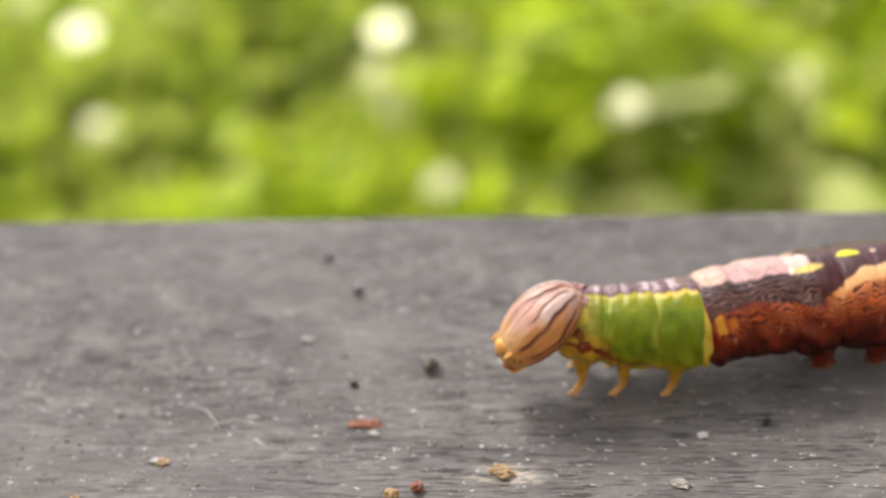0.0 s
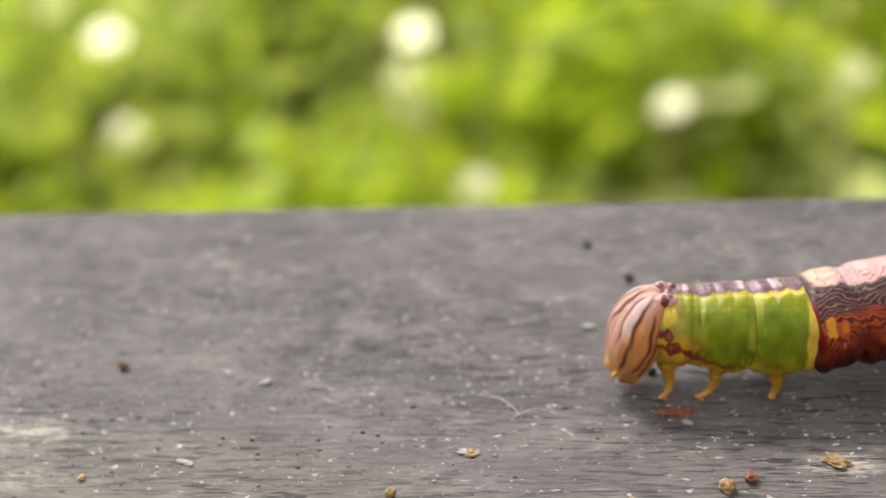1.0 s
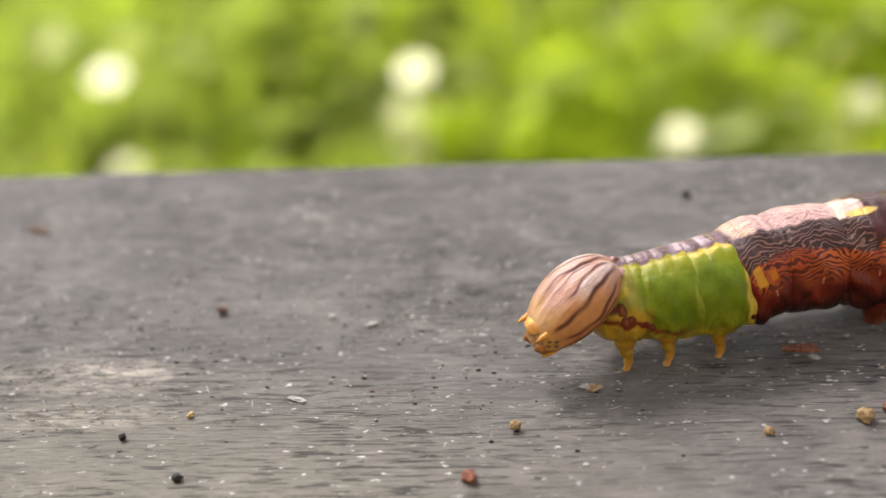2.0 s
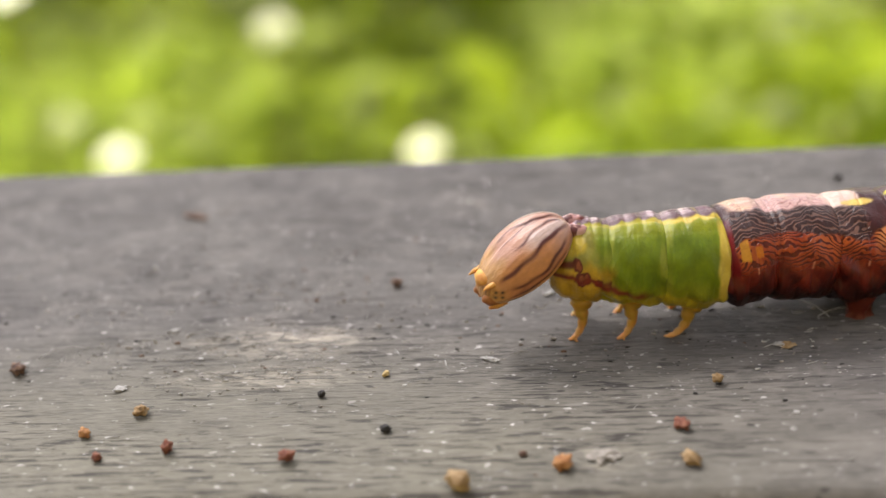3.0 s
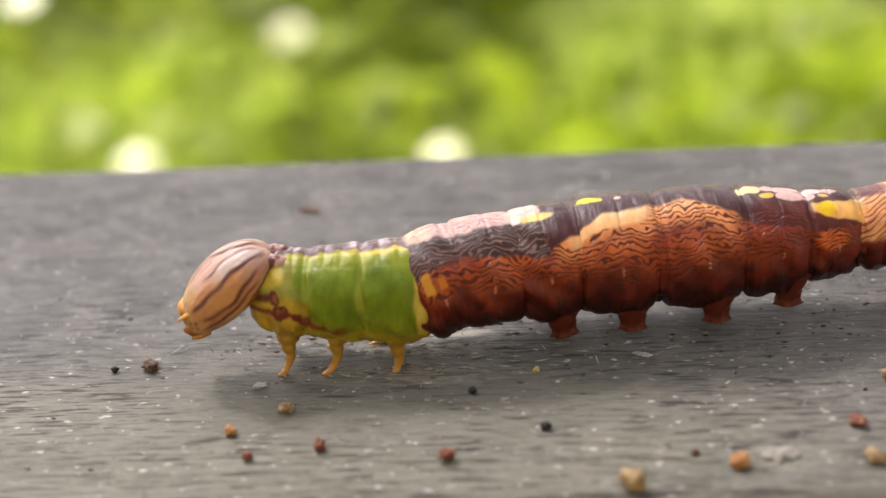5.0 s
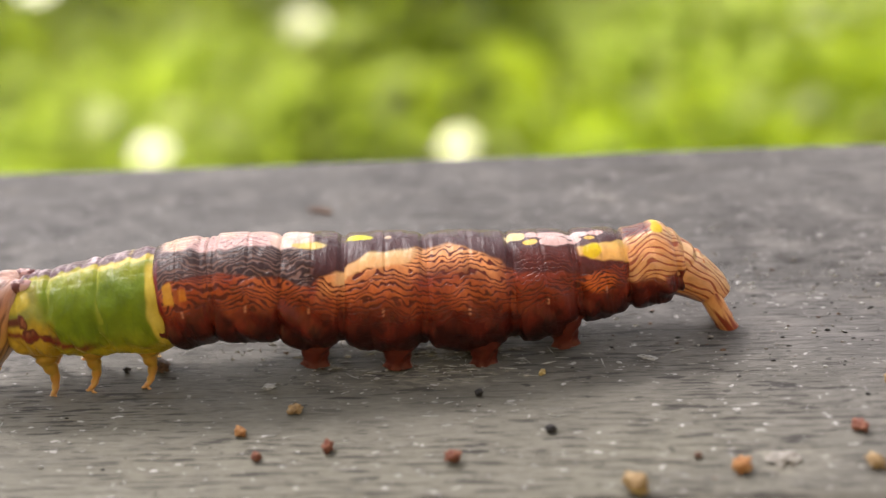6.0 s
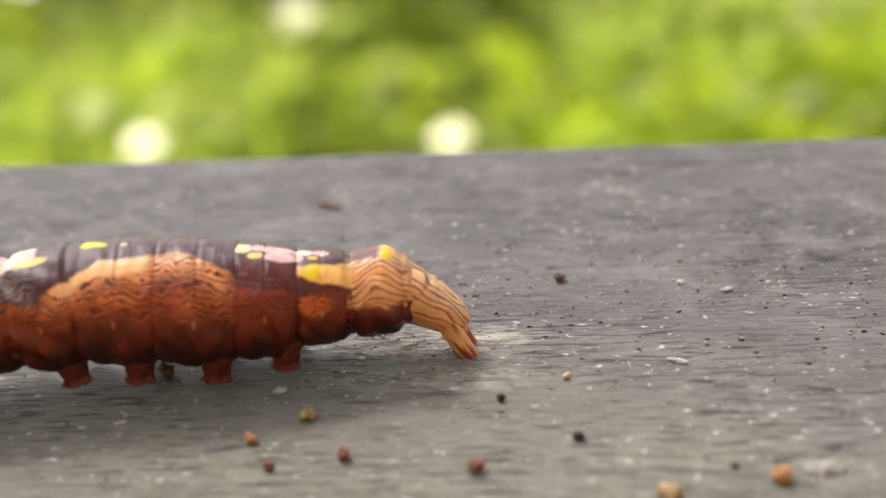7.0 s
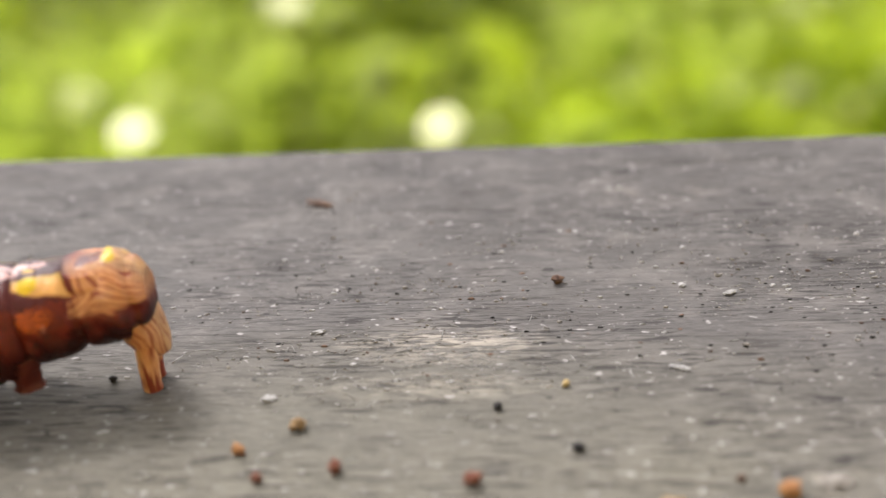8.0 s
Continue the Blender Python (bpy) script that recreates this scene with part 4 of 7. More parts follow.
build_grit("pale_grit", "white", 1250, 0.06, 0.46, "tiny pale grains of grit scattered on the board", 11)
build_grit("grey_grit", "pale", 1100, 0.08, 0.38, "tiny grey grains of grit scattered on the board", 14)
build_grit("dark_grit", "black", 640, 0.07, 0.36, "tiny black grains of grit scattered on the board", 12)
build_grit("brown_grit", "brown", 220, 0.08, 0.45, "tiny brown grains of dirt scattered on the board", 13)


def build_slivers():
    """Splinters and shreds of pale wood fibre, lying along the grain and thickest on the bare patch."""
    rng = random.Random(31)
    verts, faces = [], []
    for _ in range(380):
        if rng.random() < 0.45:
            x, y = rng.gauss(10.5, 4.0), rng.gauss(8.4, 1.9)
        else:
            x, y = rng.uniform(-30, 95), rng.uniform(-4.5, 26)
        ln, wd = rng.uniform(0.25, 1.0), rng.uniform(0.05, 0.11)
        a = rng.gauss(0, 0.22) if rng.random() < 0.85 else rng.uniform(0, 3.14)
        c, d, o = math.cos(a), math.sin(a), len(verts)
        lift = rng.uniform(0.0, 0.10)
        for t in (-0.5, 0.0, 0.5):
            bow = rng.uniform(-0.05, 0.05)
            for k, (side, up) in enumerate(((-0.5, 0.0), (0.0, 0.6), (0.5, 0.0))):
                w = wd * side * (1.0 if t == 0 else 0.4)
                verts.append((MM * (x + ln * t * c - (w + bow) * d), MM * (y + ln * t * d + (w + bow) * c), MM * (wd * up * (1.0 if t == 0 else 0.5) + lift * (t + 0.5) - 0.01)))
        for i in (0, 3):
            for k in (0, 1):
                faces.append((o + i + k, o + i + k + 1, o + i + k + 4, o + i + k + 3))
    ob = new("wood_slivers", mesh_from("wood_slivers", verts, faces, CRUMB["white"], False))
    tagged(ob, "tiny pale splinters of wood fibre lying along the grain", "splinters", kind="stuff")


build_slivers()


def build_fibre(x, y, turn, length, bend):
    path = [(MM * length * (t - 0.5), MM * bend * math.sin(math.pi * t), MM * (0.06 + 0.25 * math.sin(math.pi * t))) for t in [i / 12 for i in range(13)]]
    ob = new("fibre", mesh_from("fibre", *tube(path, [MM * 0.035] * 13, 6), CRUMB["white"]))
    ob.matrix_world = pose(x * MM, y * MM, 0, 0, 0, turn)
    return tagged(ob, "thin pale plant fibre lying on the board", "fibre", "fibres on the board")


build_fibre(44.5, 12.5, -38, 4.0, 0.5)
build_fibre(46.8, 11.6, 12, 3.0, 0.3)
build_fibre(-4.2, 9.2, 20, 3.2, 0.4)


# ---- the garden behind ----
def leaf_faces(verts, faces, at, turn, length, width):
    o = len(verts)
    for t, wd, dz in ((0, 0.06, 0), (0.3, 0.9, -0.03), (0.65, 0.8, -0.10), (1.0, 0.04, -0.28)):
        for s in (-0.5, 0, 0.5):
            verts.append(at + turn @ Vector((length * t, width * wd * s, length * (dz + 0.12 * abs(s) * wd))))
    for i in range(3):
        for k in range(2):
            faces.append((o + 3 * i + k, o + 3 * i + k + 1, o + 3 * i + 4 + k, o + 3 * i + 3 + k))


def shrub_meshes(seed, wide, high, count, leaf, mat):
    rng = random.Random(seed)
    verts, faces, stems = [], [], []
    for _ in range(7):
        a, d = rng.uniform(0, 6.28), rng.uniform(0.3, 0.9) * wide
        tip = Vector((d * math.cos(a), d * math.sin(a), high * rng.uniform(0.6, 1.0)))
        path = [tuple(tip * t + Vector((0, 0, 0.15 * high * math.sin(math.pi * t)))) for t in (0, 0.25, 0.5, 0.75, 1.0)]
        stems.append(tube(path, [0.014, 0.012, 0.009, 0.006, 0.003], 7))
    clumps = [(rng.uniform(0, 6.28), rng.uniform(0.1, 1.0) ** 0.6 * wide, rng.uniform(0.25, 1.0) * high, rng.uniform(0.12, 0.26) * wide) for _ in range(22)]
    for _ in range(count):
        a, d, z, s = rng.choice(clumps)
        at = Vector((d * math.cos(a) + rng.gauss(0, s), d * math.sin(a) + rng.gauss(0, s), max(0.02, z + rng.gauss(0, 0.6 * s))))
        turn = Euler((rng.gauss(0, 0.5), rng.gauss(0.15, 0.5), rng.uniform(0, 6.28))).to_matrix()
        ln = leaf * (rng.uniform(0.6, 1.3) if rng.random() < 0.93 else rng.uniform(1.6, 2.6))
        leaf_faces(verts, faces, at, turn, ln, ln * rng.uniform(0.4, 0.6))
    return mesh_from("crown", verts, faces, mat), mesh_from("stem", *joined(*stems), BARK)


def build_garden():
    me = mesh_from("ground", [(-60, -60, 0), (60, -60, 0), (60, 60, 0), (-60, 60, 0)], [(0, 1, 2, 3)], GROUND, False)
    g = new("ground", me)
    g.location.z = GROUND_Z
    tagged(g, "grassy garden ground far below the board", "ground", kind="structure")
    rng = random.Random(21)
    kinds = []
    for i in range(6):
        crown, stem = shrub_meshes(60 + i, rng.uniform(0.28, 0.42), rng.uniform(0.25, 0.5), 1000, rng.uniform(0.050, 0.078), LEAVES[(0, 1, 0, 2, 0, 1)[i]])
        kinds.append((crown, stem))
    spots = []
    for row in range(10):
        y = 0.86 + row * 0.40
        for col in range(-6, 7):
            spots.append((col * 0.34 * (1 + row * 0.10) + rng.uniform(-0.14, 0.14) - 0.08 * y, y + rng.uniform(-0.15, 0.15)))
    for x, y in spots:
        left = math.degrees(math.atan2(-x, y))
        if y < 1.75:
            palette = (1, 0, 5, 5) if left > 11 else (0, 1, 0, 2) if left > 4 else (3,) if left > -6 else (0, 4, 2, 3)
        else:
            palette = (1, 0, 5, 5) if left > 13 else (1, 5, 1) if left > 6 else (3, 3, 3, 0) if left > -4 else (0, 4, 1, 3)
        i = rng.choice(palette)
        m = pose(x, y, GROUND_Z, 0, 0, rng.uniform(0, 360)) @ Matrix.Scale(rng.uniform(0.75, 1.1), 4)
        root = tagged(new("shrub"), "leafy green garden shrub growing in the grass", "shrub", "shrubs in the garden")
        root.matrix_world = m
        part("crown", kinds[i][0], root)
        part("stem", kinds[i][1], root)


build_garden()


def build_bounce_wall():
    """Plain unseen wall, added behind the camera to block low sky and bounce warm light onto the rail."""
    bm = bmesh.new()
    bmesh.ops.create_cube(bm, size=1.0, matrix=Matrix.Translation((0, -1.75, GROUND_Z + 1.2)) @ Matrix.Diagonal((9.0, 0.12, 2.4, 1)))
    bmesh.ops.bevel(bm, geom=bm.edges[:], offset=0.01, segments=2, affect="EDGES")
    me = bpy.data.meshes.new("wall_south")
    bm.to_mesh(me)
    bm.free()
    me.materials.append(BOUNCE_WALL)
    tagged(new("wall_south", me), "added unseen ochre wall that bounces warm light onto the rail", "wall", kind="structure")


build_bounce_wall()


# as seen from the camera: degrees to the left of straight ahead and below level, degrees by which the top leaf turns
# away from the glint, metres off
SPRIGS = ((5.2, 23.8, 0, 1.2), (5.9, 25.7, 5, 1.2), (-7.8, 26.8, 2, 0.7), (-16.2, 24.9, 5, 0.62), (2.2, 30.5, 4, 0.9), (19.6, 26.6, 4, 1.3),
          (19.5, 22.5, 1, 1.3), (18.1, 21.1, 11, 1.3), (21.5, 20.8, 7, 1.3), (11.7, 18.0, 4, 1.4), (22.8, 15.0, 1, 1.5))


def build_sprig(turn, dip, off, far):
    """A tall seedling, added so that its waxy top leaf mirrors the sun into the camera."""
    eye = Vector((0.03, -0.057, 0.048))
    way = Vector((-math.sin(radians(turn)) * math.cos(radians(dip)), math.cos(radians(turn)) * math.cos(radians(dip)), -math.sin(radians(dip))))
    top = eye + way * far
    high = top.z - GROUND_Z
    root = tagged(new("seedling"), "added tall green seedling whose waxy top leaf mirrors the sun", "seedling", "seedlings in the garden")
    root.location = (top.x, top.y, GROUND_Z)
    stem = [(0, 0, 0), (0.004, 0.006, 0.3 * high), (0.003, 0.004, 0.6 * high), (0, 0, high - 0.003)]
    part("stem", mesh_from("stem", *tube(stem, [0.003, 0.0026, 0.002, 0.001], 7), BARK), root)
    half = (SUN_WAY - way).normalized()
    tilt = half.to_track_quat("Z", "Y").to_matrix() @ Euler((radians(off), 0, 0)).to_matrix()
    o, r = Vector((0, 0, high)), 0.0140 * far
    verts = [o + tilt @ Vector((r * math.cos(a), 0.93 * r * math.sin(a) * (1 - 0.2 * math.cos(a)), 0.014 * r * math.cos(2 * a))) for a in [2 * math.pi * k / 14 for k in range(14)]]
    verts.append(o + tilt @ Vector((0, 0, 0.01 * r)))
    part("leaf", mesh_from("leaf", verts, [(k, (k + 1) % 14, 14) for k in range(14)], GLINT), root, "glossy leaf turned to mirror the sun into the camera")
    for k in range(5):
        verts, faces = [], []
        leaf_faces(verts, faces, Vector((0, 0, high * (0.35 + 0.11 * k))), Euler((0, 0.2, 2.4 * k)).to_matrix(), 0.05, 0.025)
        part("leaf", mesh_from("leaf", verts, faces, LEAVES[0]), root)


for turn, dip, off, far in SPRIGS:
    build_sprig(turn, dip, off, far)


# ---- crawling ----
def crawl(piece, rows):
    """Rows of seconds, mm along, across and above the board from the caterpillar's base, and degrees of pitch and yaw."""
    walk(piece, [(t, pose(s * MM, y * MM, z * MM, 0, 0, yaw) @ pose(0, 0, 0, 0, pitch, 0)) for t, s, y, z, pitch, yaw in rows])


def motions():
    walk(CATERPILLAR, [(t, pose(x * MM, (7.7 + 0.13 * x) * MM, 0, 0, 0, 7.41)) for t, x in [
        (0.0, 69.42), (0.5, 63.06), (1.0, 56.60), (1.5, 50.03), (2.0, 43.34), (2.5, 36.55), (3.0, 29.64), (3.5, 22.62), (4.0, 15.49), (4.5, 8.25), (5.0, 0.90), (5.5, -6.56), (6.0, -14.14), (6.5, -21.82), (7.0, -29.62), (7.5, -37.53), (8.0, -45.55)]])
    crawl(PIECES["head"], [
        (0.0, 1.58, -0.54, 7.32, 50.0, 15), (0.1, 3.08, -1.35, 6.66, 50.0, 14), (0.2, 2.58, -1.80, 6.86, 50.0, 13), (0.3, 2.49, -1.67, 6.66, 50.0, 12), (0.4, 1.65, -1.19, 7.01, 42.0, 8), (0.5, 0.18, -0.64, 7.06, 38.0, 5),
        (0.6, 1.46, -0.30, 7.47, 58.0, 4), (0.7, 1.99, -0.20, 7.15, 56.0, 3), (0.8, 1.50, -0.19, 7.32, 42.0, 2), (0.9, 0.91, -0.14, 7.07, 24.0, 1), (1.0, -0.98, -0.08, 7.28, 18.0, 0), (1.1, -0.56, -0.05, 7.32, 21.0, 4),
        (1.2, -0.32, -0.23, 7.67, 30.0, 8), (1.3, 0.89, -0.84, 7.01, 40.0, 12), (1.4, 1.03, -1.25, 6.53, 36.0, 16), (1.5, 0.00, -0.96, 7.06, 35.0, 20), (1.6, -0.20, -0.64, 6.89, 36.0, 20), (1.7, -0.77, -0.43, 6.94, 36.0, 21),
        (1.8, -0.43, -0.42, 7.40, 42.0, 21), (1.9, 0.60, -1.19, 7.00, 50.0, 22), (2.0, 0.62, -2.08, 6.44, 54.0, 22), (2.1, 0.60, -2.16, 6.82, 53.0, 17), (2.2, 0.67, -1.84, 6.84, 52.0, 12), (2.3, -0.14, -1.36, 6.79, 53.5, 12),
        (2.4, -0.17, -0.80, 7.25, 55.0, 11), (2.5, 1.03, -0.91, 7.16, 40.0, 11), (2.6, 1.35, -1.45, 6.63, 25.0, 11), (2.7, 0.90, -1.41, 6.83, 32.5, 10), (2.8, 0.68, -1.03, 7.00, 40.0, 10), (2.9, -0.08, -0.77, 6.75, 48.0, 13),
        (3.0, -0.45, -0.59, 7.02, 56.0, 16), (3.1, 0.60, -1.06, 6.95, 56.0, 19), (3.2, 1.15, -2.07, 6.23, 56.0, 22), (3.3, 0.69, -2.40, 6.12, 56.0, 25), (3.4, 0.74, -1.95, 6.51, 52.0, 18), (3.5, 0.42, -1.37, 6.33, 50.0, 12),
        (3.6, -0.10, -0.70, 6.73, 51.0, 10), (3.7, 0.78, -0.47, 7.05, 58.0, 8), (3.8, 1.72, -0.94, 6.60, 62.0, 7), (3.9, 1.59, -1.08, 6.60, 56.0, 5), (4.0, 1.47, -0.61, 7.16, 49.0, 3), (4.1, 0.88, -0.24, 7.02, 38.0, 4),
        (4.2, -0.04, -0.10, 7.30, 29.0, 5), (4.3, 0.44, -0.19, 7.70, 27.7, 6), (4.4, 1.41, -0.71, 7.08, 26.3, 6), (4.5, 1.20, -1.18, 6.64, 25.0, 7), (4.6, 0.87, -1.04, 6.96, 32.5, 8), (4.7, 0.56, -0.64, 6.91, 40.0, 7),
        (4.8, -0.23, -0.31, 7.05, 43.3, 6), (4.9, 0.06, -0.12, 7.59, 46.7, 5), (5.0, 1.18, -0.39, 7.20, 50.0, 4), (5.1, 1.08, -0.80, 6.67, 39.0, 4), (5.2, 0.48, -0.63, 6.96, 28.0, 3), (5.3, 0.10, -0.23, 7.04, 24.0, 2),
        (5.4, -0.45, -0.08, 6.99, 22.5, 1), (5.5, -0.30, -0.03, 7.51, 21.0, 0), (5.6, 1.07, -0.30, 7.38, 18.0, 0), (5.7, 1.53, -0.79, 6.66, 20.0, 0), (5.8, 1.20, -0.72, 6.79, 22.0, 0), (5.9, 1.18, -0.24, 7.04, 25.0, 0),
        (6.0, 0.64, -0.02, 7.13, 28.0, 0), (6.1, 0.29, -0.00, 7.71, 28.3, 0), (6.2, 1.31, -0.22, 7.69, 28.7, 0), (6.3, 1.80, -0.74, 6.82, 29.1, 0), (6.4, 1.28, -0.96, 6.71, 29.4, 0), (6.5, 1.01, -0.72, 6.96, 29.8, 0),
        (6.6, 0.39, -0.42, 6.83, 30.1, 0), (6.7, -0.19, -0.16, 7.21, 30.4, 0), (6.8, 0.72, -0.28, 7.50, 30.8, 0), (6.9, 1.59, -0.91, 6.87, 31.2, 0), (7.0, 1.26, -1.26, 6.67, 31.5, 0), (7.1, 1.01, -0.99, 7.00, 31.8, 0),
        (7.2, 0.56, -0.59, 6.88, 32.2, 0), (7.3, -0.17, -0.26, 7.11, 32.5, 0), (7.4, 0.47, -0.25, 7.55, 32.9, 0), (7.5, 1.55, -0.79, 7.02, 33.2, 0), (7.6, 1.38, -1.25, 6.63, 33.6, 0), (7.7, 1.05, -1.07, 6.96, 34.0, 0),
        (7.8, 0.73, -0.68, 6.92, 34.3, 0), (7.9, -0.07, -0.35, 7.03, 34.6, 0), (8.0, 0.25, -0.12, 7.47, 35.0, 0),
    ])
    crawl(PIECES[0], [
        (0.0, 2.17, -0.67, 5.07, 1.8, -7), (0.1, 3.41, -1.42, 4.47, -1.7, -6), (0.2, 2.93, -1.82, 4.65, -0.6, -1), (0.3, 2.89, -1.68, 4.51, -4.8, -1), (0.4, 2.15, -1.28, 4.80, 0.2, -6), (0.5, 0.93, -0.83, 4.80, 2.2, -9),
        (0.6, 2.07, -0.51, 5.17, 4.4, -12), (0.7, 2.40, -0.42, 4.89, 3.6, -14), (0.8, 1.86, -0.39, 5.03, 5.3, -14), (0.9, 1.32, -0.30, 4.84, 0.9, -10), (1.0, -0.43, -0.22, 5.02, 2.4, -7), (1.1, -0.01, -0.18, 5.03, 3.9, -7),
        (1.2, 0.33, -0.35, 5.36, 4.9, -6), (1.3, 1.38, -0.91, 4.78, 0.9, -5), (1.4, 1.42, -1.27, 4.36, -3.0, -2), (1.5, 0.54, -0.97, 4.87, -1.0, -0), (1.6, 0.40, -0.66, 4.71, -2.3, -1), (1.7, -0.04, -0.50, 4.73, -0.1, -4),
        (1.8, 0.39, -0.51, 5.13, 2.5, -5), (1.9, 1.32, -1.23, 4.79, -0.0, -2), (2.0, 1.28, -2.05, 4.28, -3.8, 2), (2.1, 1.28, -2.13, 4.64, -1.8, 2), (2.2, 1.35, -1.86, 4.64, -1.5, -1), (2.3, 0.64, -1.45, 4.59, -1.0, -5),
        (2.4, 0.74, -0.94, 5.00, 1.9, -8), (2.5, 1.86, -1.04, 4.93, 1.1, -7), (2.6, 2.08, -1.51, 4.44, -1.9, -4), (2.7, 1.70, -1.43, 4.64, -1.4, -1), (2.8, 1.55, -1.05, 4.81, -1.7, -1), (2.9, 0.87, -0.83, 4.64, -1.5, -4),
        (3.0, 0.63, -0.70, 4.94, 1.3, -6), (3.1, 1.63, -1.15, 4.96, 1.0, -5), (3.2, 2.04, -2.07, 4.38, -2.9, 1), (3.3, 1.63, -2.33, 4.37, -3.9, 4), (3.4, 1.69, -1.91, 4.74, -2.5, 3), (3.5, 1.38, -1.41, 4.55, -2.4, -3),
        (3.6, 1.00, -0.83, 4.88, 1.6, -7), (3.7, 1.88, -0.63, 5.18, 3.2, -8), (3.8, 2.65, -1.06, 4.65, 0.1, -8), (3.9, 2.53, -1.19, 4.53, -0.7, -7), (4.0, 2.49, -0.73, 4.94, 0.5, -7), (4.1, 1.91, -0.37, 4.81, -0.0, -7),
        (4.2, 1.07, -0.23, 5.02, 3.3, -7), (4.3, 1.52, -0.31, 5.38, 5.2, -6), (4.4, 2.29, -0.81, 4.84, 1.4, -6), (4.5, 1.98, -1.24, 4.45, -1.8, -4), (4.6, 1.68, -1.07, 4.77, -1.2, -2), (4.7, 1.38, -0.69, 4.73, -1.9, -3),
        (4.8, 0.66, -0.40, 4.82, 0.9, -5), (4.9, 1.02, -0.24, 5.29, 4.2, -6), (5.0, 2.00, -0.50, 4.96, 1.8, -6), (5.1, 1.84, -0.87, 4.48, -1.4, -4), (5.2, 1.35, -0.68, 4.76, -0.9, -2), (5.3, 1.01, -0.28, 4.85, -1.3, -2),
        (5.4, 0.41, -0.13, 4.78, -0.1, -3), (5.5, 0.54, -0.09, 5.23, 3.4, -3), (5.6, 1.79, -0.33, 5.13, 2.3, -2), (5.7, 2.12, -0.79, 4.48, -1.9, -0), (5.8, 1.83, -0.70, 4.62, -2.6, 1), (5.9, 1.84, -0.23, 4.89, -4.2, 1),
        (6.0, 1.36, -0.01, 4.96, -3.0, 0), (6.1, 1.10, -0.00, 5.44, 3.4, -0), (6.2, 2.03, -0.24, 5.40, 4.8, -1), (6.3, 2.36, -0.74, 4.61, -0.6, -0), (6.4, 1.85, -0.93, 4.53, -2.9, 2), (6.5, 1.61, -0.68, 4.78, -2.6, 3),
        (6.6, 1.04, -0.42, 4.66, -2.5, 0), (6.7, 0.58, -0.21, 4.96, 1.8, -3), (6.8, 1.48, -0.35, 5.22, 3.5, -4), (6.9, 2.19, -0.97, 4.66, -0.2, -4), (7.0, 1.84, -1.28, 4.48, -1.8, -2), (7.1, 1.64, -1.01, 4.80, -1.3, -1),
        (7.2, 1.23, -0.65, 4.69, -1.9, -4), (7.3, 0.61, -0.36, 4.87, 1.4, -6), (7.4, 1.27, -0.36, 5.26, 3.9, -6), (7.5, 2.17, -0.88, 4.79, 0.9, -6), (7.6, 1.94, -1.30, 4.45, -1.9, -3), (7.7, 1.67, -1.10, 4.77, -1.2, -2),
        (7.8, 1.37, -0.72, 4.73, -2.0, -3), (7.9, 0.66, -0.44, 4.80, 0.7, -5), (8.0, 1.04, -0.23, 5.18, 4.1, -6),
    ])
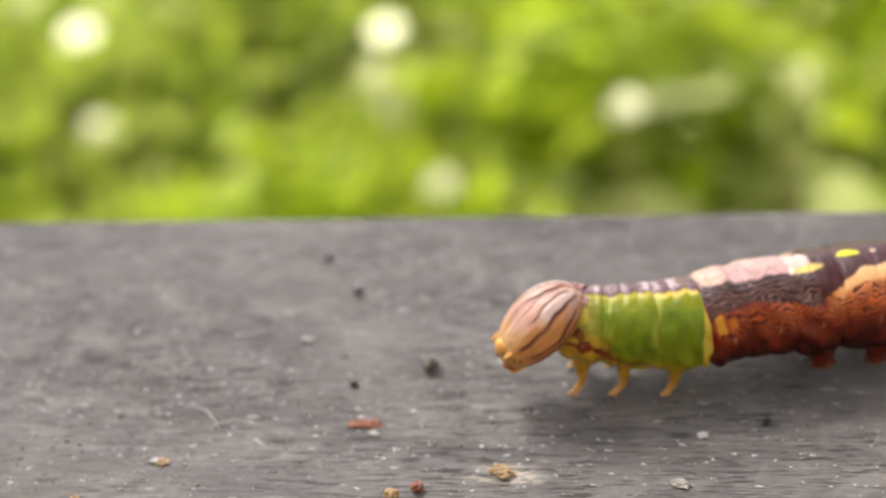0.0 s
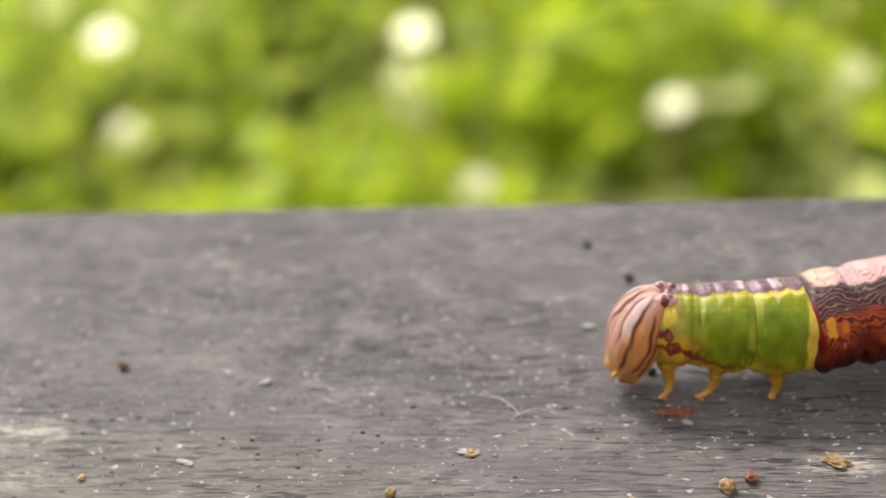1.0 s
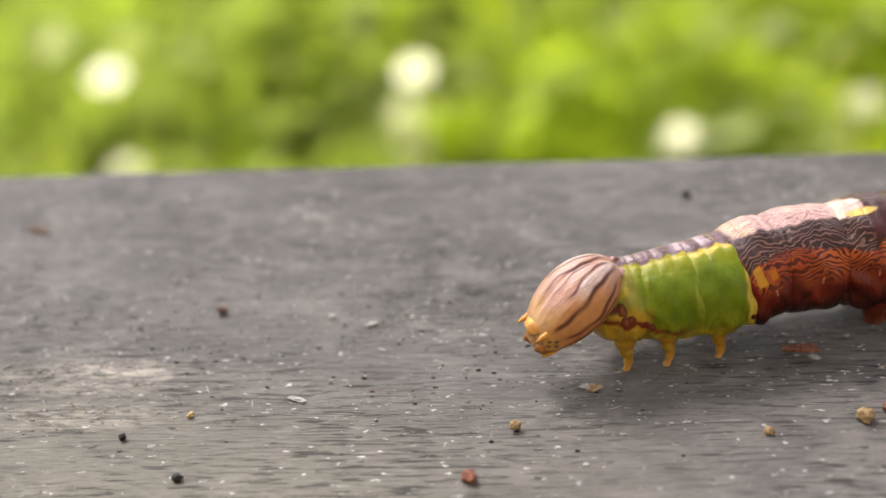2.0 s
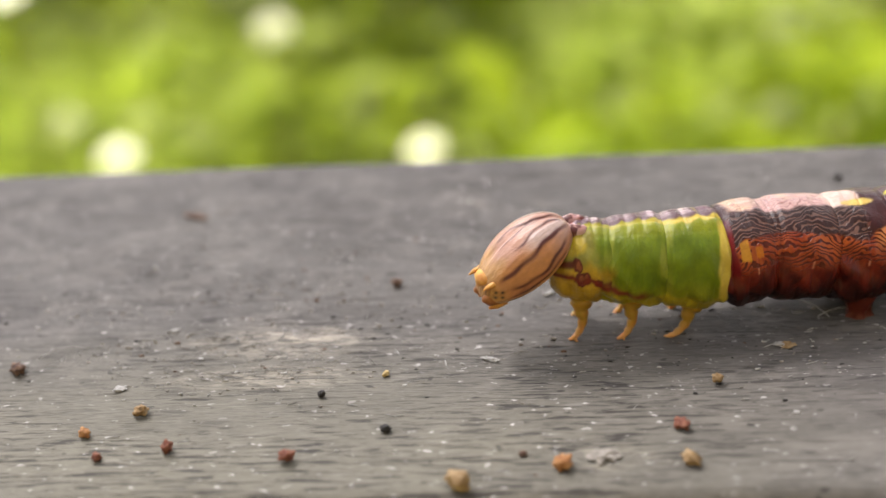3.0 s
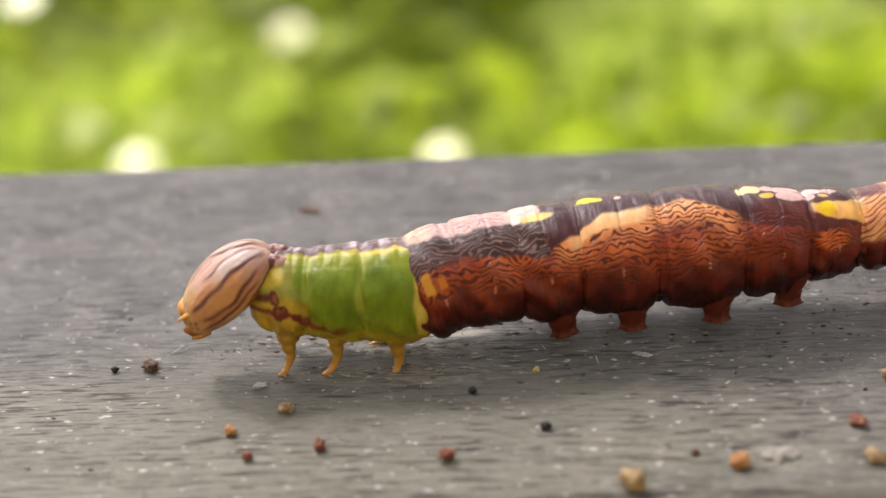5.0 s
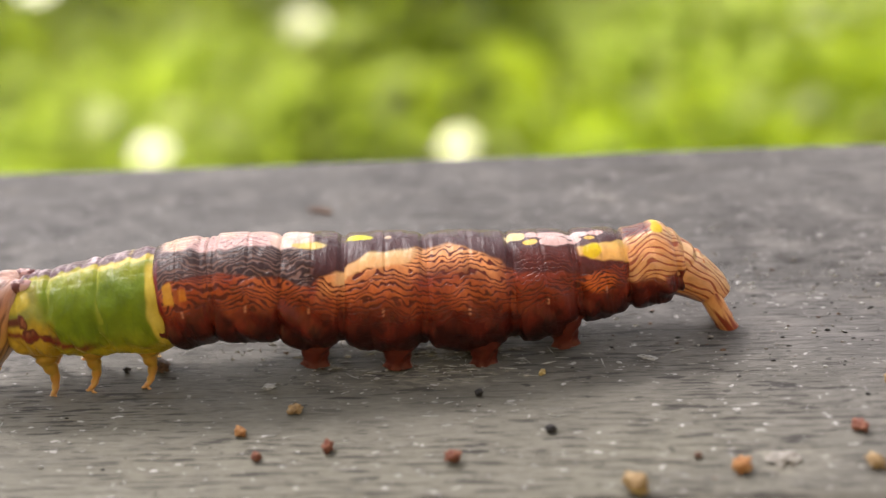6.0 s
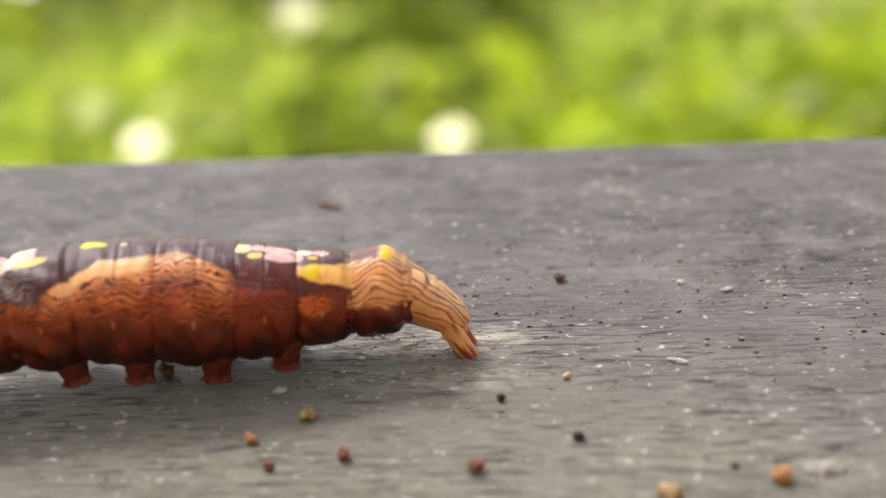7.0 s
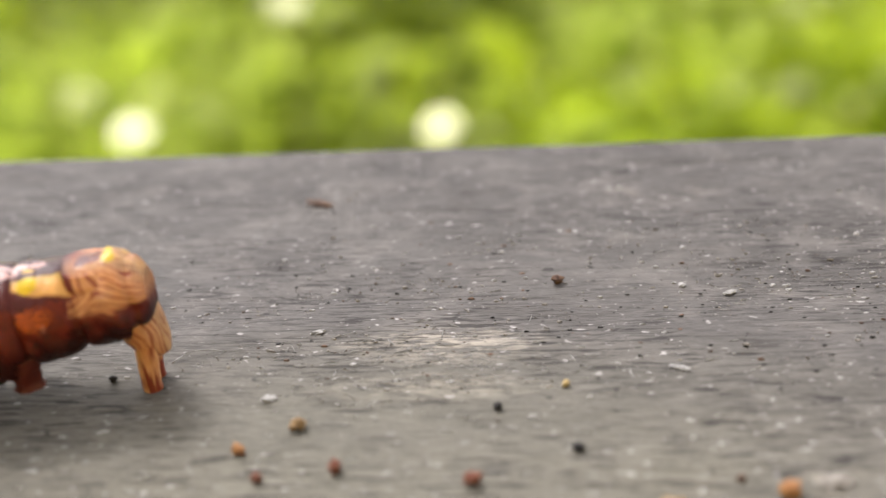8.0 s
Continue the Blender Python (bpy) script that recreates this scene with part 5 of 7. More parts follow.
    crawl(PIECES[1], [
        (0.0, 4.78, -0.93, 4.92, 4.4, -5), (0.1, 5.33, -1.53, 4.45, 2.0, -2), (0.2, 4.92, -1.80, 4.60, 2.8, 2), (0.3, 4.99, -1.66, 4.62, -1.9, 2), (0.4, 4.49, -1.47, 4.72, 2.8, -4), (0.5, 3.92, -1.25, 4.62, 4.3, -7),
        (0.6, 4.79, -1.03, 4.89, 6.8, -10), (0.7, 4.69, -0.94, 4.67, 6.6, -12), (0.8, 4.10, -0.87, 4.75, 8.2, -11), (0.9, 3.76, -0.69, 4.74, 3.3, -8), (1.0, 2.47, -0.56, 4.85, 3.9, -6), (1.1, 2.78, -0.51, 4.80, 5.1, -7),
        (1.2, 3.31, -0.63, 5.06, 6.2, -5), (1.3, 3.84, -1.06, 4.69, 3.2, -3), (1.4, 3.55, -1.29, 4.41, -0.2, 1), (1.5, 3.01, -0.94, 4.86, 1.0, 1), (1.6, 2.95, -0.69, 4.76, -0.5, -0), (1.7, 2.74, -0.64, 4.68, 1.6, -3),
        (1.8, 3.35, -0.71, 4.95, 4.2, -3), (1.9, 3.95, -1.28, 4.73, 2.2, -0), (2.0, 3.69, -1.92, 4.38, -1.2, 4), (2.1, 3.66, -2.01, 4.65, 0.8, 4), (2.2, 3.63, -1.86, 4.64, 1.1, 1), (2.3, 3.14, -1.62, 4.57, 1.3, -3),
        (2.4, 3.52, -1.25, 4.84, 4.2, -6), (2.5, 4.37, -1.29, 4.81, 3.9, -5), (2.6, 4.26, -1.59, 4.44, 1.3, -1), (2.7, 4.00, -1.43, 4.63, 1.2, 1), (2.8, 3.95, -1.08, 4.83, 0.4, 0), (2.9, 3.41, -0.96, 4.66, 0.5, -2),
        (3.0, 3.46, -0.94, 4.81, 3.3, -4), (3.1, 4.27, -1.31, 4.85, 3.3, -3), (3.2, 4.28, -1.99, 4.42, -0.2, 3), (3.3, 3.91, -2.13, 4.47, -1.6, 6), (3.4, 3.98, -1.78, 4.79, -0.5, 4), (3.5, 3.62, -1.48, 4.59, -0.3, -1),
        (3.6, 3.64, -1.12, 4.76, 3.4, -6), (3.7, 4.55, -0.98, 4.97, 5.3, -7), (3.8, 4.93, -1.33, 4.58, 3.0, -6), (3.9, 4.82, -1.41, 4.48, 2.3, -4), (4.0, 5.03, -0.98, 4.85, 3.0, -5), (4.1, 4.53, -0.67, 4.76, 1.9, -6),
        (4.2, 3.97, -0.56, 4.82, 4.5, -6), (4.3, 4.44, -0.61, 5.08, 6.5, -6), (4.4, 4.72, -1.02, 4.72, 3.8, -4), (4.5, 4.23, -1.33, 4.45, 1.1, -1), (4.6, 4.07, -1.11, 4.76, 1.1, -0), (4.7, 3.83, -0.79, 4.76, 0.1, -2),
        (4.8, 3.40, -0.61, 4.73, 2.6, -4), (4.9, 3.97, -0.52, 5.03, 5.7, -5), (5.0, 4.66, -0.75, 4.81, 3.9, -5), (5.1, 4.36, -1.01, 4.47, 1.1, -2), (5.2, 4.14, -0.76, 4.75, 0.9, -1), (5.3, 3.95, -0.38, 4.87, 0.2, -2),
        (5.4, 3.22, -0.26, 4.74, 1.2, -3), (5.5, 3.29, -0.22, 5.03, 4.6, -3), (5.6, 4.25, -0.42, 4.99, 3.8, -2), (5.7, 4.25, -0.78, 4.50, 0.1, 1), (5.8, 4.08, -0.64, 4.68, -0.9, 2), (5.9, 4.18, -0.19, 5.03, -2.9, 1),
        (6.0, 3.84, -0.00, 5.06, -1.9, 0), (6.1, 3.83, -0.02, 5.25, 4.4, -0), (6.2, 4.57, -0.26, 5.15, 6.1, -0), (6.3, 4.48, -0.72, 4.59, 1.4, 1), (6.4, 3.98, -0.83, 4.60, -0.9, 3), (6.5, 3.84, -0.57, 4.84, -0.9, 3),
        (6.6, 3.39, -0.40, 4.72, -1.0, 1), (6.7, 3.28, -0.33, 4.84, 3.1, -2), (6.8, 4.14, -0.52, 5.02, 5.1, -3), (6.9, 4.43, -1.07, 4.60, 2.3, -2), (7.0, 4.06, -1.31, 4.49, 0.9, 0), (7.1, 4.03, -1.03, 4.80, 0.9, 0),
        (7.2, 3.68, -0.76, 4.72, 0.1, -2), (7.3, 3.36, -0.61, 4.76, 3.1, -5), (7.4, 4.07, -0.63, 5.02, 5.6, -5), (7.5, 4.53, -1.06, 4.69, 3.4, -4), (7.6, 4.14, -1.37, 4.45, 1.1, -1), (7.7, 4.04, -1.13, 4.76, 1.1, 0),
        (7.8, 3.80, -0.82, 4.76, 0.1, -2), (7.9, 3.34, -0.65, 4.72, 2.5, -4), (8.0, 3.88, -0.50, 4.94, 5.4, -5),
    ])
    crawl(PIECES[2], [
        (0.0, 8.05, -1.01, 4.66, 4.7, 2), (0.1, 7.77, -1.40, 4.35, 2.5, 8), (0.2, 7.44, -1.53, 4.46, 3.6, 10), (0.3, 7.65, -1.42, 4.67, -0.3, 8), (0.4, 7.44, -1.48, 4.55, 3.9, 3), (0.5, 7.64, -1.52, 4.31, 5.2, -1),
        (0.6, 8.18, -1.37, 4.48, 7.1, -2), (0.7, 7.56, -1.27, 4.33, 6.8, -1), (0.8, 6.93, -1.16, 4.34, 8.3, -1), (0.9, 6.83, -0.93, 4.55, 3.9, -1), (1.0, 6.09, -0.80, 4.60, 4.1, -1), (1.1, 6.30, -0.79, 4.50, 4.9, -2),
        (1.2, 7.05, -0.81, 4.67, 5.7, -1), (1.3, 6.94, -1.04, 4.53, 2.7, 3), (1.4, 6.25, -1.11, 4.42, -0.3, 7), (1.5, 6.12, -0.79, 4.82, 0.4, 5), (1.6, 6.15, -0.62, 4.80, -0.7, 3), (1.7, 6.25, -0.68, 4.57, 1.9, 1),
        (1.8, 7.08, -0.78, 4.68, 4.1, 1), (1.9, 7.24, -1.14, 4.61, 1.8, 5), (2.0, 6.71, -1.54, 4.43, -0.8, 10), (2.1, 6.67, -1.64, 4.58, 1.7, 10), (2.2, 6.53, -1.65, 4.55, 2.3, 7), (2.3, 6.32, -1.62, 4.45, 2.8, 3),
        (2.4, 7.04, -1.40, 4.55, 5.2, 1), (2.5, 7.53, -1.33, 4.57, 4.6, 3), (2.6, 7.01, -1.43, 4.36, 2.1, 7), (2.7, 6.92, -1.23, 4.56, 1.9, 7), (2.8, 6.98, -0.96, 4.79, 1.0, 4), (2.9, 6.62, -0.97, 4.60, 1.4, 2),
        (3.0, 7.03, -1.07, 4.59, 4.0, 0), (3.1, 7.59, -1.29, 4.64, 3.9, 3), (3.2, 7.08, -1.68, 4.41, 0.8, 9), (3.3, 6.80, -1.71, 4.51, -0.2, 11), (3.4, 6.87, -1.49, 4.78, 0.6, 8), (3.5, 6.45, -1.45, 4.58, 0.8, 3),
        (3.6, 6.98, -1.34, 4.54, 3.9, -2), (3.7, 7.90, -1.21, 4.65, 5.4, -1), (3.8, 7.78, -1.40, 4.41, 3.6, 3), (3.9, 7.70, -1.43, 4.34, 3.4, 4), (4.0, 8.20, -1.08, 4.66, 3.9, 1), (4.1, 7.81, -0.87, 4.63, 2.7, -1),
        (4.2, 7.59, -0.84, 4.53, 4.5, -3), (4.3, 8.08, -0.84, 4.67, 6.0, -1), (4.4, 7.76, -1.06, 4.51, 3.7, 3), (4.5, 7.05, -1.21, 4.38, 1.7, 6), (4.6, 7.08, -0.98, 4.69, 1.5, 5), (4.7, 6.92, -0.78, 4.74, 0.6, 2),
        (4.8, 6.83, -0.74, 4.56, 3.0, -0), (4.9, 7.67, -0.71, 4.67, 5.5, -1), (5.0, 7.95, -0.85, 4.59, 3.8, 1), (5.1, 7.47, -0.98, 4.40, 1.4, 3), (5.2, 7.57, -0.72, 4.69, 1.2, 3), (5.3, 7.54, -0.41, 4.86, 0.4, 1),
        (5.4, 6.72, -0.35, 4.66, 1.5, -0), (5.5, 6.80, -0.32, 4.77, 4.0, -1), (5.6, 7.39, -0.44, 4.82, 2.3, 1), (5.7, 6.98, -0.66, 4.53, -1.2, 4), (5.8, 6.96, -0.49, 4.75, -2.1, 4), (5.9, 7.18, -0.14, 5.22, -4.1, 1),
        (6.0, 7.03, -0.00, 5.20, -3.0, 0), (6.1, 7.34, -0.03, 5.04, 2.3, -0), (6.2, 7.79, -0.25, 4.90, 3.0, 1), (6.3, 7.19, -0.60, 4.58, -1.1, 4), (6.4, 6.75, -0.62, 4.69, -2.8, 5), (6.5, 6.73, -0.40, 4.94, -2.9, 4),
        (6.6, 6.42, -0.34, 4.81, -2.2, 2), (6.7, 6.73, -0.40, 4.68, 2.1, 0), (6.8, 7.53, -0.60, 4.76, 3.7, 1), (6.9, 7.27, -1.00, 4.51, 1.6, 4), (7.0, 6.87, -1.14, 4.44, 1.0, 6), (7.1, 7.04, -0.90, 4.75, 1.1, 5),
        (7.2, 6.79, -0.76, 4.70, 0.7, 2), (7.3, 6.83, -0.75, 4.55, 3.6, -0), (7.4, 7.60, -0.79, 4.67, 5.4, -0), (7.5, 7.50, -1.06, 4.52, 3.3, 3), (7.6, 6.93, -1.22, 4.38, 1.5, 6), (7.7, 7.04, -0.99, 4.69, 1.4, 5),
        (7.8, 6.88, -0.79, 4.74, 0.6, 3), (7.9, 6.73, -0.77, 4.56, 2.9, 0), (8.0, 7.47, -0.70, 4.62, 5.0, -1),
    ])
    crawl(PIECES[3], [
        (0.0, 11.12, -0.71, 4.80, -11.2, 10), (0.1, 10.19, -0.91, 4.66, -17.1, 16), (0.2, 9.98, -0.95, 4.65, -12.2, 16), (0.3, 10.26, -0.91, 4.87, -8.7, 14), (0.4, 10.17, -1.11, 4.61, -7.7, 13), (0.5, 10.85, -1.30, 4.33, -7.9, 11),
        (0.6, 11.21, -1.17, 4.57, -13.0, 11), (0.7, 10.19, -1.03, 4.56, -19.1, 14), (0.8, 9.64, -0.93, 4.48, -15.5, 12), (0.9, 9.79, -0.74, 4.70, -10.6, 9), (1.0, 9.42, -0.69, 4.66, -7.1, 6), (1.1, 9.76, -0.73, 4.49, -5.1, 5),
        (1.2, 10.54, -0.67, 4.72, -8.5, 6), (1.3, 9.84, -0.70, 4.82, -15.5, 10), (1.4, 8.97, -0.69, 4.78, -15.0, 11), (1.5, 9.13, -0.48, 5.09, -11.2, 7), (1.6, 9.20, -0.41, 5.04, -8.9, 5), (1.7, 9.61, -0.50, 4.66, -5.3, 5),
        (1.8, 10.58, -0.57, 4.75, -7.5, 6), (1.9, 10.26, -0.72, 4.92, -15.1, 11), (2.0, 9.53, -0.91, 4.80, -15.4, 16), (2.1, 9.59, -1.00, 4.76, -9.2, 15), (2.2, 9.39, -1.13, 4.65, -6.3, 14), (2.3, 9.45, -1.25, 4.46, -3.1, 11),
        (2.4, 10.44, -1.12, 4.50, -4.3, 9), (2.5, 10.51, -0.96, 4.72, -11.1, 12), (2.6, 9.66, -0.92, 4.62, -14.0, 15), (2.7, 9.76, -0.77, 4.74, -9.6, 12), (2.8, 9.91, -0.62, 4.93, -6.9, 9), (2.9, 9.72, -0.74, 4.66, -3.9, 7),
        (3.0, 10.46, -0.89, 4.55, -3.3, 6), (3.1, 10.70, -0.95, 4.72, -7.8, 10), (3.2, 9.74, -1.08, 4.61, -10.4, 16), (3.3, 9.58, -1.08, 4.64, -5.4, 15), (3.4, 9.68, -1.02, 4.84, -3.1, 11), (3.5, 9.27, -1.23, 4.61, -1.9, 6),
        (3.6, 10.22, -1.30, 4.49, -2.6, 4), (3.7, 11.05, -1.07, 4.69, -7.8, 7), (3.8, 10.44, -1.05, 4.61, -13.6, 13), (3.9, 10.41, -1.04, 4.49, -10.8, 13), (4.0, 11.11, -0.82, 4.71, -7.2, 10), (4.1, 10.78, -0.76, 4.67, -5.3, 6),
        (4.2, 10.92, -0.83, 4.49, -4.0, 4), (4.3, 11.40, -0.75, 4.68, -7.8, 5), (4.4, 10.55, -0.75, 4.74, -14.8, 11), (4.5, 9.75, -0.78, 4.64, -13.3, 13), (4.6, 9.99, -0.62, 4.86, -8.8, 10), (4.7, 9.86, -0.55, 4.88, -6.6, 7),
        (4.8, 10.07, -0.61, 4.57, -4.0, 5), (4.9, 11.01, -0.59, 4.66, -6.5, 6), (5.0, 10.74, -0.62, 4.79, -15.0, 10), (5.1, 10.00, -0.66, 4.65, -16.3, 13), (5.2, 10.28, -0.47, 4.83, -10.0, 10), (5.3, 10.28, -0.30, 4.96, -6.5, 6),
        (5.4, 9.89, -0.28, 4.66, -1.8, 3), (5.5, 10.38, -0.27, 4.70, -2.0, 2), (5.6, 10.55, -0.32, 5.03, -9.7, 4), (5.7, 9.78, -0.40, 4.91, -14.2, 6), (5.8, 9.96, -0.28, 5.10, -10.8, 4), (5.9, 10.32, -0.07, 5.57, -8.7, 1),
        (6.0, 10.40, -0.00, 5.49, -6.7, 0), (6.1, 11.02, -0.03, 5.19, -6.9, 0), (6.2, 11.11, -0.17, 5.20, -13.1, 2), (6.3, 10.07, -0.36, 5.08, -17.8, 5), (6.4, 9.83, -0.34, 5.18, -14.4, 5), (6.5, 9.96, -0.20, 5.39, -12.1, 3),
        (6.6, 9.75, -0.20, 5.15, -9.1, 3), (6.7, 10.37, -0.30, 4.84, -6.9, 3), (6.8, 10.93, -0.44, 4.96, -10.9, 5), (6.9, 10.09, -0.65, 4.86, -16.2, 10), (7.0, 9.66, -0.71, 4.73, -12.8, 11), (7.1, 9.98, -0.57, 4.93, -8.6, 9),
        (7.2, 9.78, -0.53, 4.82, -5.8, 7), (7.3, 10.18, -0.60, 4.54, -3.6, 6), (7.4, 10.94, -0.62, 4.71, -7.5, 7), (7.5, 10.30, -0.73, 4.77, -14.7, 11), (7.6, 9.65, -0.78, 4.65, -13.3, 13), (7.7, 9.95, -0.62, 4.87, -8.9, 10),
        (7.8, 9.83, -0.55, 4.88, -6.5, 7), (7.9, 10.01, -0.62, 4.58, -3.9, 5), (8.0, 10.88, -0.59, 4.64, -6.7, 5),
    ])
    crawl(PIECES[4], [
        (0.0, 14.42, -0.29, 4.93, 4.6, 6), (0.1, 13.36, -0.35, 4.96, 1.6, 7), (0.2, 13.31, -0.36, 4.80, 3.1, 6), (0.3, 13.52, -0.37, 5.02, 1.2, 6), (0.4, 13.42, -0.59, 4.71, 1.8, 7), (0.5, 14.20, -0.77, 4.37, 4.2, 8),
        (0.6, 14.44, -0.63, 4.82, 1.5, 8), (0.7, 13.36, -0.47, 4.99, -0.5, 8), (0.8, 13.07, -0.41, 4.77, 1.6, 7), (0.9, 13.34, -0.33, 4.96, 0.2, 5), (1.0, 13.13, -0.37, 4.81, 0.7, 4), (1.1, 13.71, -0.45, 4.41, 5.6, 4),
        (1.2, 14.30, -0.35, 4.77, 4.8, 4), (1.3, 13.38, -0.28, 5.12, 1.9, 5), (1.4, 12.75, -0.26, 4.94, 4.5, 4), (1.5, 13.03, -0.18, 5.12, 5.6, 3), (1.6, 12.99, -0.19, 5.07, 4.6, 2), (1.7, 13.51, -0.27, 4.50, 7.5, 2),
        (1.8, 14.34, -0.27, 4.68, 7.5, 4), (1.9, 13.70, -0.27, 5.16, 3.5, 5), (2.0, 12.99, -0.33, 4.99, 4.4, 6), (2.1, 13.22, -0.38, 4.92, 1.6, 6), (2.2, 13.09, -0.53, 4.93, -3.2, 6), (2.3, 13.31, -0.68, 4.49, 1.1, 7),
        (2.4, 14.25, -0.61, 4.50, 3.3, 7), (2.5, 13.95, -0.43, 5.00, -0.5, 7), (2.6, 13.05, -0.35, 4.91, 0.4, 6), (2.7, 13.25, -0.29, 4.86, 2.9, 5), (2.8, 13.32, -0.27, 5.03, 1.8, 4), (2.9, 13.26, -0.45, 4.60, 4.4, 3),
        (3.0, 14.04, -0.58, 4.39, 7.4, 4), (3.1, 13.90, -0.49, 4.80, 3.9, 7), (3.2, 12.76, -0.47, 4.74, 3.1, 8), (3.3, 12.72, -0.49, 4.58, 5.8, 7), (3.4, 12.90, -0.59, 4.76, 4.7, 5), (3.5, 12.68, -0.97, 4.41, 6.7, 3),
        (3.6, 13.78, -1.08, 4.21, 9.9, 3), (3.7, 14.36, -0.71, 4.67, 6.7, 6), (3.8, 13.54, -0.51, 4.78, 3.8, 8), (3.9, 13.60, -0.50, 4.51, 6.3, 7), (4.0, 14.25, -0.40, 4.71, 5.3, 6), (4.1, 13.96, -0.48, 4.65, 4.5, 4),
        (4.2, 14.44, -0.62, 4.29, 8.6, 3), (4.3, 14.85, -0.46, 4.64, 7.0, 4), (4.4, 13.80, -0.31, 4.98, 2.6, 5), (4.5, 13.17, -0.30, 4.80, 3.6, 5), (4.6, 13.46, -0.24, 4.96, 3.1, 4), (4.7, 13.31, -0.27, 4.96, 2.2, 3),
        (4.8, 13.70, -0.35, 4.45, 6.1, 3), (4.9, 14.49, -0.31, 4.62, 5.9, 4), (5.0, 13.83, -0.26, 5.06, 0.9, 5), (5.1, 13.06, -0.26, 4.88, 1.6, 5), (5.2, 13.34, -0.19, 4.93, 2.1, 3), (5.3, 13.25, -0.13, 5.05, 0.4, 2),
        (5.4, 13.35, -0.14, 4.56, 3.9, 2), (5.5, 14.15, -0.13, 4.59, 4.9, 2), (5.6, 13.96, -0.13, 5.28, 0.4, 3), (5.7, 13.16, -0.15, 5.24, 0.8, 3), (5.8, 13.47, -0.10, 5.28, 3.0, 2), (5.9, 13.77, -0.03, 5.73, 2.6, 1),
        (6.0, 13.99, -0.00, 5.47, 6.8, -0), (6.1, 14.73, -0.01, 5.13, 8.8, 0), (6.2, 14.53, -0.07, 5.49, 2.9, 1), (6.3, 13.42, -0.13, 5.52, 1.0, 3), (6.4, 13.38, -0.12, 5.49, 3.4, 2), (6.5, 13.50, -0.06, 5.71, 1.7, 1),
        (6.6, 13.45, -0.07, 5.28, 4.3, 1), (6.7, 14.26, -0.13, 4.77, 8.2, 2), (6.8, 14.57, -0.18, 5.19, 2.7, 3), (6.9, 13.61, -0.25, 5.38, -3.2, 4), (7.0, 13.41, -0.27, 5.12, -2.0, 4), (7.1, 13.69, -0.21, 5.27, -2.9, 4),
        (7.2, 13.48, -0.23, 5.02, -1.4, 3), (7.3, 14.03, -0.29, 4.48, 3.9, 4), (7.4, 14.55, -0.28, 4.80, 3.2, 5), (7.5, 13.62, -0.29, 5.11, -0.0, 5), (7.6, 13.08, -0.30, 4.87, 2.3, 5), (7.7, 13.42, -0.24, 4.99, 2.5, 4),
        (7.8, 13.30, -0.27, 4.97, 2.0, 3), (7.9, 13.70, -0.35, 4.45, 6.1, 3), (8.0, 14.48, -0.31, 4.62, 5.9, 4),
    ])
